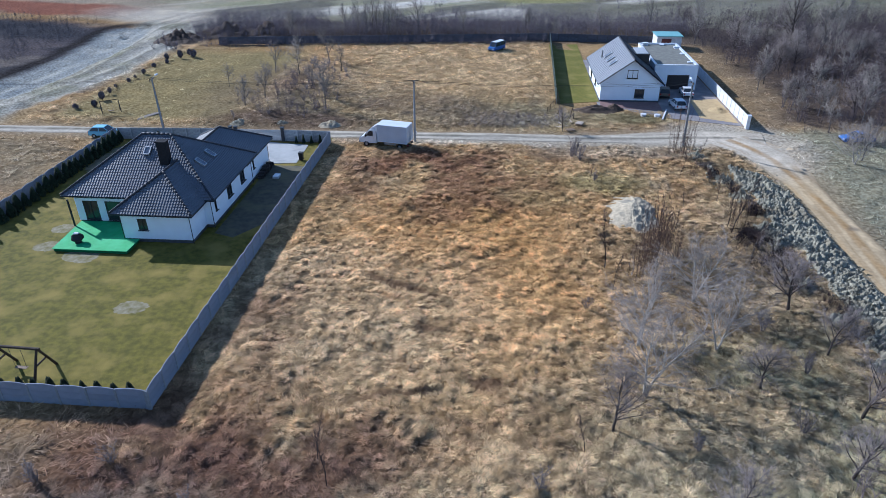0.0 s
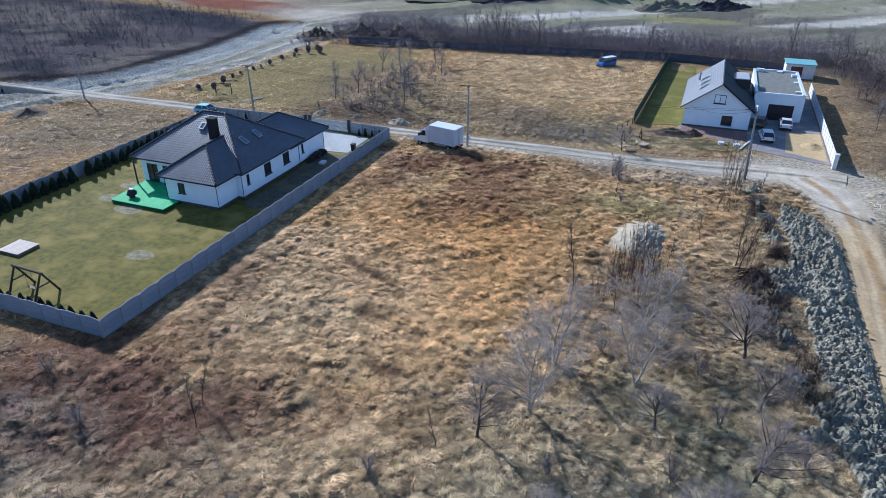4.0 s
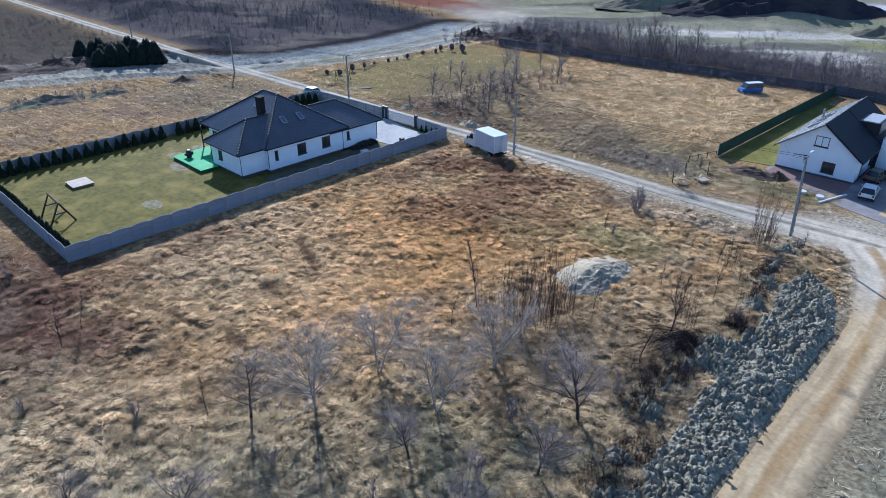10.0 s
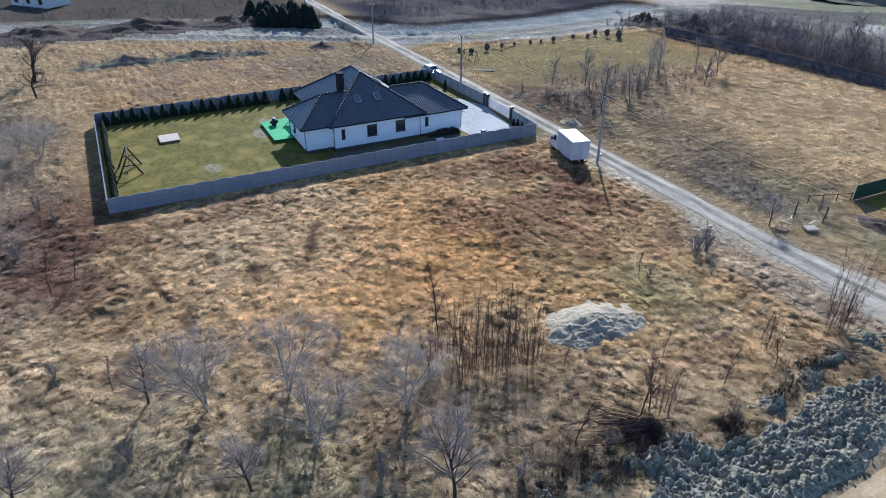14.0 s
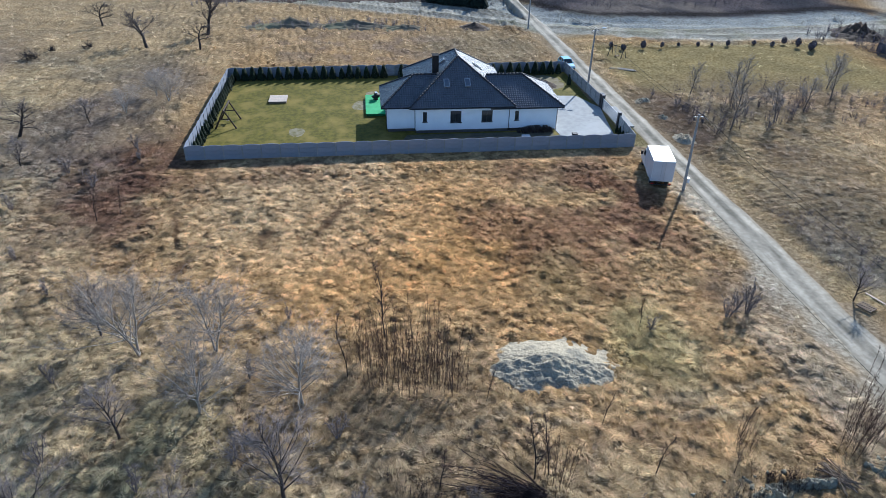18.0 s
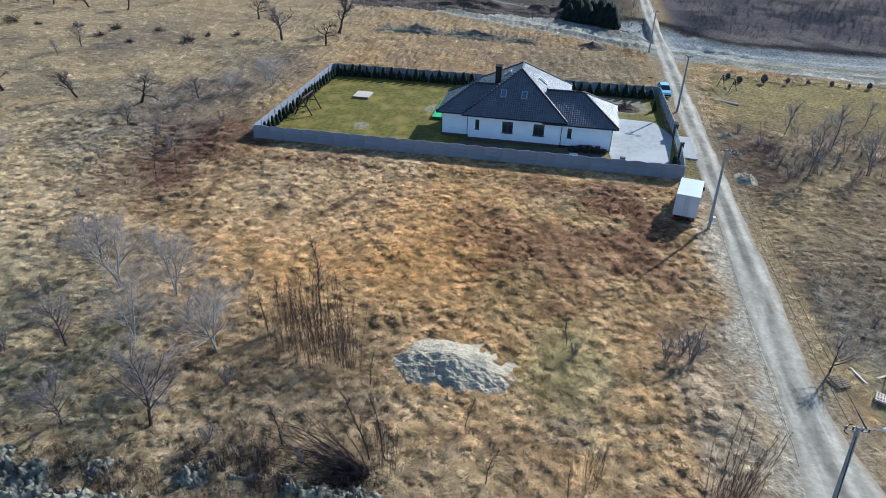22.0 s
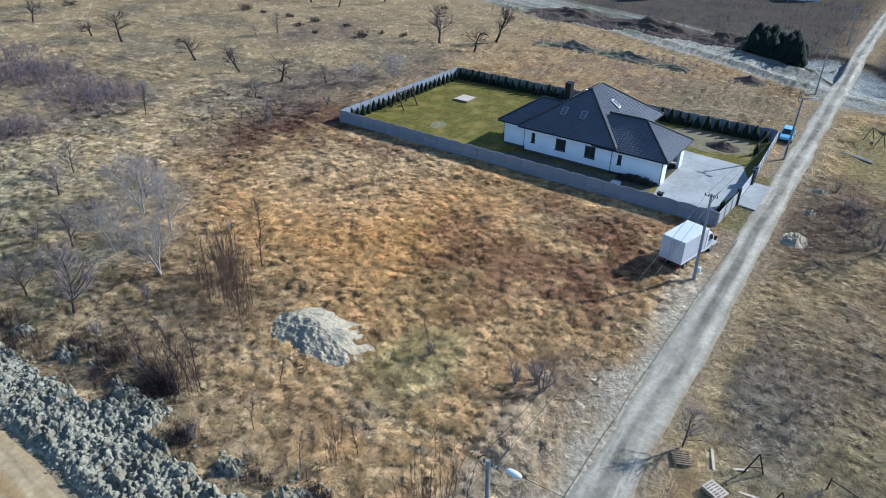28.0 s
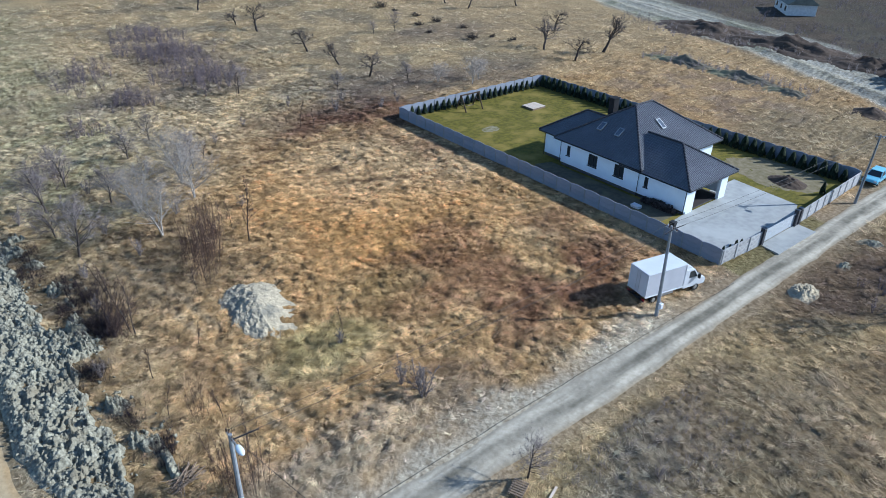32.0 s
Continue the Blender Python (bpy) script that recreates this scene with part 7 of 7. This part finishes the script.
def clod_stuff():
    rs = np.random.RandomState(33)
    base = np.array([(1, 1, 1), (-1, -1, 1), (-1, 1, -1), (1, -1, -1), (1.3, 0, -.3), (-1.2, .3, .2), (0, 1.2, -.2), (0.1, -1.3, .1)], float) * 0.6
    hull = [(0, 1, 5), (0, 5, 6), (0, 6, 4), (0, 4, 7), (0, 7, 1), (2, 6, 5), (2, 4, 6), (2, 3, 4), (3, 7, 4), (3, 1, 7), (3, 2, 5), (3, 5, 1)]
    n = 260
    y = rs.uniform(32, 77, n)
    left = np.interp(y, [30, 40, 52, 62, 70, 76, 79], [30.0, 29.4, 27.6, 26.6, 25.2, 24.0, 25.0])
    x = left + (33.2 - left) * rs.rand(n)
    extra = [(26.7, 60.7, 1.3), (27.1, 69.6, 1.2), (26.2, 74, 1.1), (25.6, 52.4, 1.0), (25.2, 82.6, 1.3)]
    ex = np.concatenate([rs.normal(a, s * 0.5, 30) for a, b, s in extra])
    ey = np.concatenate([rs.normal(b, s * 0.6, 30) for a, b, s in extra])
    x, y = np.r_[x, ex], np.r_[y, ey]
    n = len(x)
    s = rs.uniform(0.06, 0.2, n) * (1 + (np.arange(n) >= 260) * 0.7)
    v = base[None] * s[:, None, None] * (0.6 + 0.8 * rs.rand(n, 8, 1))
    a = rs.rand(n) * 6.283
    rot = np.stack([np.stack([np.cos(a), -np.sin(a)], 1), np.stack([np.sin(a), np.cos(a)], 1)], 1)
    v[..., :2] = np.einsum("nij,nkj->nki", rot, v[..., :2])
    v += np.c_[x, y, 0.18 + 0.3 * rs.rand(n) * (np.arange(n) < 260)][:, None]
    f = (np.arange(n)[:, None, None] * 8 + np.array(hull)[None]).reshape(-1, 3)
    ob = part_mesh("clay_clods", mesh_from("clay_clods", v.reshape(-1, 3), f), M["clod"])
    return tagged(ob, "loose grey clay clods scattered over the ploughed strip", "clods", kind="stuff")


clod_stuff()
for k, (x, y, r, h) in enumerate(((26.9, 61.9, 1.5, 1.0), (27.1, 69.8, 1.5, 1.0), (26.6, 73.9, 1.3, 0.9), (26.9, 51.6, 1.3, 0.8), (26.7, 57.5, 1.0, 0.7), (25.3, 82.4, 1.5, 0.6))):
    mound("clay_lump", (x, y, -0.1), r, r * 1.1, h, M["clod"], "pale lump of dumped clay in the grass", "clay lump", 40 + k, rough=0.9, n=44)

# felled shrub lying beside the clay
fall = thing("felled_shrub", (25.0, 61.2, 0.1), "felled dark shrub with long stems lying in the grass", "brushwood")
T = Twigs(5)
for k in range(110):
    a = T.r.gauss(math.radians(-98), 0.34)
    L = T.r.uniform(2.5, 7.0)
    p0 = Vector((T.r.uniform(-.4, .6), T.r.uniform(-.4, .6), T.r.uniform(0.0, 0.5)))
    st = T.bent(p0, Vector((math.cos(a), math.sin(a), T.r.uniform(0.0, 0.3))), L, 5, 0.2, -0.03)
    T.line(st, [0.018 * (1 - q / 6) + 0.004 for q in range(6)], 4)
    for j in range(7):
        u = T.r.uniform(0.5, 4.9)
        q = int(u)
        p = st[q].lerp(st[q + 1], u - q)
        T.cone(p, p + T.sprout((st[q + 1] - st[q]).normalized(), T.r.uniform(0.3, 0.9)) * T.r.uniform(0.4, 1.1), 0.014)
for nm, vv, ff in (("brushwood", T.v, T.f), ("brushwood", T.tv, T.tf)):
    part_mesh(nm, mesh_from(nm, vv, ff), M["bramble"], fall)["kind"] = "stuff"
sticks = thing("branch_pile", (25.4, 78.8, 0.05), "pile of cut grey branches near the lamp pole", "branches")
for k in range(26):
    a = random.Random(k).uniform(-0.6, 0.6) + 0.4
    r_ = random.Random(k + 50)
    part("branch", tube((r_.uniform(-.5, .5) - math.cos(a), r_.uniform(-.6, .6) - math.sin(a), 0.05 + r_.random() * 0.4), (r_.uniform(-.3, .3) + math.cos(a), r_.uniform(-.4, .4) + math.sin(a), 0.1 + r_.random() * 0.4), 0.04, 0.02, 5), M["wood"], sticks)


def pallet(x, y, rz, material, label, tilt=0):
    p = thing("pallet", (x, y, 0.08), label, "pallet", "pallets", rz)
    for k in range(7):
        part("board", box((-0.54 + k * 0.18, 0, 0.13), (0.11, 0.95, 0.025), 0.004), material, p)
    for y_ in (-0.4, 0, 0.4):
        part("bearer", box((0, y_, 0.06), (1.2, 0.1, 0.1), 0.006), material, p)
    return p


pallet(9.9, 91.4, 24, M["wood"], "weathered wooden pallet lying by the lane")
pl = pallet(11.4, 93.8, 66, M["palewood"], "pale wooden pallet on top of a stack")
pl.location.z = 0.32
pallet(11.4, 93.8, 66, M["wood"], "weathered wooden pallet at the bottom of a stack")
for x, y, rz in ((8.4, 95.3, 30), (10.6, 97.0, 200)):
    e = thing("wooden_trestle", (x, y, 0), "dark wooden A-shaped trestle standing in the grass", "trestle", "trestles", rz)
    for s in (-1, 1):
        part("leg", tube((0, s * 0.6, 0), (0, 0, 1.7), 0.05, 0.045, 6), M["darkwood"], e)
    part("crossbar", tube((0, -0.4, 0.55), (0, 0.4, 0.55), 0.035, n=6), M["darkwood"], e)
for x, y, a, L in ((8.8, 93.0, 20, 1.8), (8.6, 94.6, -60, 0.9), (10.3, 95.6, 100, 1.4)):
    b = thing("loose_board", (x, y, 0.06), "pale loose board lying in the grass", "board", "loose boards", a)
    part("plank", box((0, 0, 0.03), (L, 0.16, 0.04), 0.005), M["palewood"], b)
poles = thing("timber_poles", (-53.6, 93.6, 0.0), "pale timber poles lying on the mown meadow", "poles", rz=62)
for k in range(4):
    part("timber_pole", tube((-2.2 + 0.3 * k, -0.3 + 0.22 * k, 0.12), (2.1 - 0.2 * k, -0.2 + 0.2 * k, 0.14), 0.09, 0.07, 8), M["palewood"], poles)
mound("rubble_mound", (-24.9, 91.4, -0.02), 1.9, 1.3, 0.8, M["sand"], "pale heap of rubble and plastic beside the lane", "heap", 51, rough=0.6)
mound("rubble_mound", (-38.4, 91.4, -0.02), 1.8, 1.5, 0.6, M["clod"], "grey heap of rubble beside the lane", "heap", 52, rough=0.6)
mound("rubble_mound", (-32.0, 91.6, -0.02), 1.6, 0.9, 0.5, M["clod"], "grey heap of rubble beside the lane", "heap", 53, rough=0.6)
# near-black brambles along the clay, added for thicket and shade; flattened stems north of the lane
bx = np.concatenate([np.random.RandomState(60 + k).normal(a, r, n) for k, (a, b, r, n) in enumerate(((24.9, 54.6, 0.6, 60), (25.8, 60.3, 0.7, 70), (26.9, 56.0, 0.6, 40), (26.1, 51.8, 0.6, 40), (27.3, 65.7, 0.45, 60), (26.6, 71.5, 0.5, 40), (25.4, 75.5, 0.5, 40), (28.5, 48.0, 0.7, 50), (28.0, 44.0, 0.8, 40)))])
by = np.concatenate([np.random.RandomState(80 + k).normal(b, r * 1.7, n) for k, (a, b, r, n) in enumerate(((24.9, 54.6, 0.6, 60), (25.8, 60.3, 0.7, 70), (26.9, 56.0, 0.6, 40), (26.1, 51.8, 0.6, 40), (27.3, 65.7, 0.28, 60), (26.6, 71.5, 0.5, 40), (25.4, 75.5, 0.5, 40), (28.5, 48.0, 0.7, 50), (28.0, 44.0, 0.8, 40)))])
brushwood("bramble_patch", bx, by, np.random.RandomState(9).uniform(0.5, 1.5, len(bx)), "low dark brambles growing along the ploughed clay", M["bramble"], stems=6, twigs=30, r=0.012, seed=21)
gx_, gy_ = np.random.RandomState(71).uniform(-6, 7, 260), np.random.RandomState(72).uniform(92, 98.5, 260)
brushwood("flattened_stems", gx_, gy_, np.random.RandomState(73).uniform(0.35, 0.9, 260), "grey dead stems lying flattened beside the lane", M["twig"], stems=5, twigs=15, r=0.012, seed=22)
# thin black tube standing in for the dark rut line along the lane
edge_line = thing("rut_line", (0, 86.62, 0.0), "thin black tube standing in for the dark rut line along the lane edge", "conduit")
px_ = [18.5 - 1.6 * k for k in range(26)]
for a, b in zip(px_, px_[1:]):
    w = lambda q: 0.03 * math.sin(q * 0.9) + 0.02 * math.sin(q * 2.3) + 0.012 * max(0.0, q - 6) + 0.02 * max(0.0, -14 - q)
    part("conduit_length", tube((a, w(a), 0.03), (b, w(b), 0.03), 0.014, n=6), M["cable"], edge_line)
tx_, ty_ = [], []
for k, (a, b, rx, ry, n) in enumerate(((-8.8, -40, 5, 6, 70), (-7.6, -23, 6.5, 8, 160), (-7.0, -4, 6.0, 7.5, 130), (-10.6, -44, 5, 6, 30), (9.0, -17.6, 4, 5, 45), (7.2, 3.1, 3.6, 4, 45), (13.2, -9, 3, 3, 14), (-0.3, -28, 3, 4, 14), (16, 12, 3, 3, 16), (22.5, 25, 2.5, 4, 22), (-34, 112, 6, 8, 40), (-31, 97, 4, 3, 20))):
    r_ = np.random.RandomState(200 + k)
    tx_.append(r_.normal(a, rx * 0.6, n))
    ty_.append(r_.normal(b, ry * 0.6, n))
tx_, ty_ = np.concatenate(tx_), np.concatenate(ty_)
brushwood("dark_thicket", tx_, ty_, np.random.RandomState(74).uniform(1.1, 3.3, len(tx_)), "dense purplish bare thickets in the pasture", M["thicket"], stems=6, twigs=36, r=0.026, seed=23)
ux_, uy_ = scatter(900, 3, 28, 22, 62, lambda x, y: (fbm(x, y, 5, 231) > 0.47) & (clay_at(x, y) < 0.2) & (x > 4 + 0.12 * (y - 22)))
brushwood("undergrowth", ux_, uy_, rs.uniform(0.4, 1.1, len(ux_)), "low brown bare undergrowth among the field trees", M["twig_red"], stems=4, twigs=20, r=0.007, seed=24)
ux_, uy_ = scatter(500, -42, -2, 12, 33, lambda x, y: (fbm(x, y, 5, 233) > 0.5) & ~on_plot(x, y, 0.5))
brushwood("undergrowth", ux_, uy_, rs.uniform(0.4, 1.2, len(ux_)), "low reddish bare undergrowth beyond the garden fence", M["twig_red"], stems=4, twigs=20, r=0.007, seed=25)
# dry grass: bent blades in combed tufts
def grass(name, x, y, length, blades, label, width=0.017, gain=1.5, seed=0, lift=0.35, vary=0.25, lean=0.6):
    """Lodged straws: slender blades combed one way within a tuft, some standing over the rest."""
    rs = np.random.RandomState(seed)
    n = len(x)
    z = height(x, y) - 0.02
    col = tone_at(x, y) * gain * (1 - vary + 2 * vary * rs.rand(n, 1)) * (1 + (rs.rand(n, 3) - 0.5) * 0.08)
    # shorter tufts get darker colours, standing in for shaded hollows between tall ones
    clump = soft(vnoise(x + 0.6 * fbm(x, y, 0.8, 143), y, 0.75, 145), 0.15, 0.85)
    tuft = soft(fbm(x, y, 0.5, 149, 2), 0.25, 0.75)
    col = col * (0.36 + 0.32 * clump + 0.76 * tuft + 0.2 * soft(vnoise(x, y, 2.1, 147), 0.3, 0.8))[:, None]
    tus = 0.4 + 0.3 * clump + 0.35 * tuft + 0.4 * soft(fbm(x, y, 1.3, 141, 2), 0.3, 0.7)
    comb = fbm(x, y, 1.4, 121, 2) * 12 + fbm(x, y, 14, 131, 1) * 5
    rep = lambda a: np.repeat(a, blades, axis=0)
    m = n * blades
    ang = rep(comb) + rs.normal(size=m) * lean
    L = length * rep(tus) * (0.55 + 0.8 * rs.rand(m))
    d = np.c_[np.cos(ang), np.sin(ang), 0 * ang]
    s = np.c_[-np.sin(ang), np.cos(ang), 0.5 * (rs.rand(m) - 0.5)] * (width * (0.7 + 0.6 * rs.rand(m)))[:, None]
    o = rep(np.c_[x, y, z]) + np.c_[rs.normal(size=(m, 2)) * 0.26 * length, length * 0.16 * rs.rand(m) ** 2]
    tip = o + d * L[:, None] + np.c_[np.zeros((m, 2)), L * lift * rs.rand(m) ** 0.7]
    v = np.stack([o - s, o + s, tip], 1).reshape(-1, 3)
    f = np.arange(m * 3).reshape(-1, 3)
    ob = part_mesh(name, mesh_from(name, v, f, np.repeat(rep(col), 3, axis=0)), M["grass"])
    return tagged(ob, label, "grass", kind="stuff")


rs = np.random.RandomState(17)


def open_field(x, y):
    k = (near_line(x, y, ROAD_N) > 1.9 + 2.0 * rs.rand(len(x)) ** 2 + 1.5 * soft(x, 14, 28) + 4.5 * soft(x, -9, 3) * (1 - soft(x, 19, 25)) * (y < 87) * rs.rand(len(x)) ** 0.7) & (near_line(x, y, ROAD_E) > 2.2 + rs.rand(len(x)) ** 2)
    k &= ~on_plot(x, y, 0.25) & ((clay_at(x, y) < 0.3) | (rs.rand(len(x)) < 0.04))
    k &= np.hypot((x - 14.0) / 2.7, (y - 64.8) / 3.8) > 1
    k &= worn(x, y) < 0.35 + 0.5 * rs.rand(len(x))
    return k & (near_line(x, y, TRACK_W) > 7.5 + 4 * rs.rand(len(x))) & ~((x > 8.6) & (x < 36) & (y > 93 + 8 * (x < 24) * rs.rand(len(x)) ** 0.6)) & ~((x > -36.9) & (x < -29.6) & (y > 84) & (y < 87))


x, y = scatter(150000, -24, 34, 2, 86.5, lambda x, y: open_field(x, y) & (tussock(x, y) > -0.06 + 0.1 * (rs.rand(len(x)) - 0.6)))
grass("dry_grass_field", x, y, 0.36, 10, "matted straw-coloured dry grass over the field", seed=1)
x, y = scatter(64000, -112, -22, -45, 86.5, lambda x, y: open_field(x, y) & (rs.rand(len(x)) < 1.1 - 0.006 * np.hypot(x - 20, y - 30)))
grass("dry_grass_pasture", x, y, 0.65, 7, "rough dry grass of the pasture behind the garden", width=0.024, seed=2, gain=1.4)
x, y = scatter(13000, -36, 9, 89.5, 110, open_field)
grass("dry_grass_lane", x, y, 0.42, 9, "straw-coloured dry grass beside the lane", seed=6, gain=1.35)
x, y = scatter(5200, 9.2, 25.5, 91.4, 101.6, lambda x, y: (near_line(x, y, ROAD_N) > 2.2 + 1.8 * soft(x, 12, 26) + rs.rand(len(x))) & (fbm(x, y, 3, 151) > 0.36) & (np.hypot((x - 15) / 4, (y - 101.4) / 2.1) > 1))
grass("dry_grass_yard", x, y, 0.45, 8, "short brown and greenish grass before the yard", seed=9, gain=1.4)
x, y = scatter(26000, -72, 10, 89.5, 150, lambda x, y: open_field(x, y) & ~((x > -36) & (y < 110)) & ~((x < -41) & (y > 92.5) & (x > -66) & (rs.rand(len(x)) < 0.97)))
grass("dry_grass_north", x, y, 0.85, 7, "brown dry grass of the field north of the lane", width=0.026, seed=3, gain=1.6)
x, y = scatter(12000, 34, 84, 20, 150, lambda x, y: open_field(x, y))
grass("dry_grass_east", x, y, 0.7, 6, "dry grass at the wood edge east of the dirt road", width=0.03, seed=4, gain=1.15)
x, y = scatter(11000, -130, 30, -95, -44, open_field)
grass("dry_grass_far", x, y, 1.0, 6, "rough dry grass of the distant pasture", width=0.055, seed=8, gain=1.25)
x, y = scatter(14000, -26, 34, -45, 2, open_field)
grass("dry_grass_south", x, y, 0.75, 7, "greyish dry grass among the southern thickets", width=0.03, seed=5, gain=1.4)
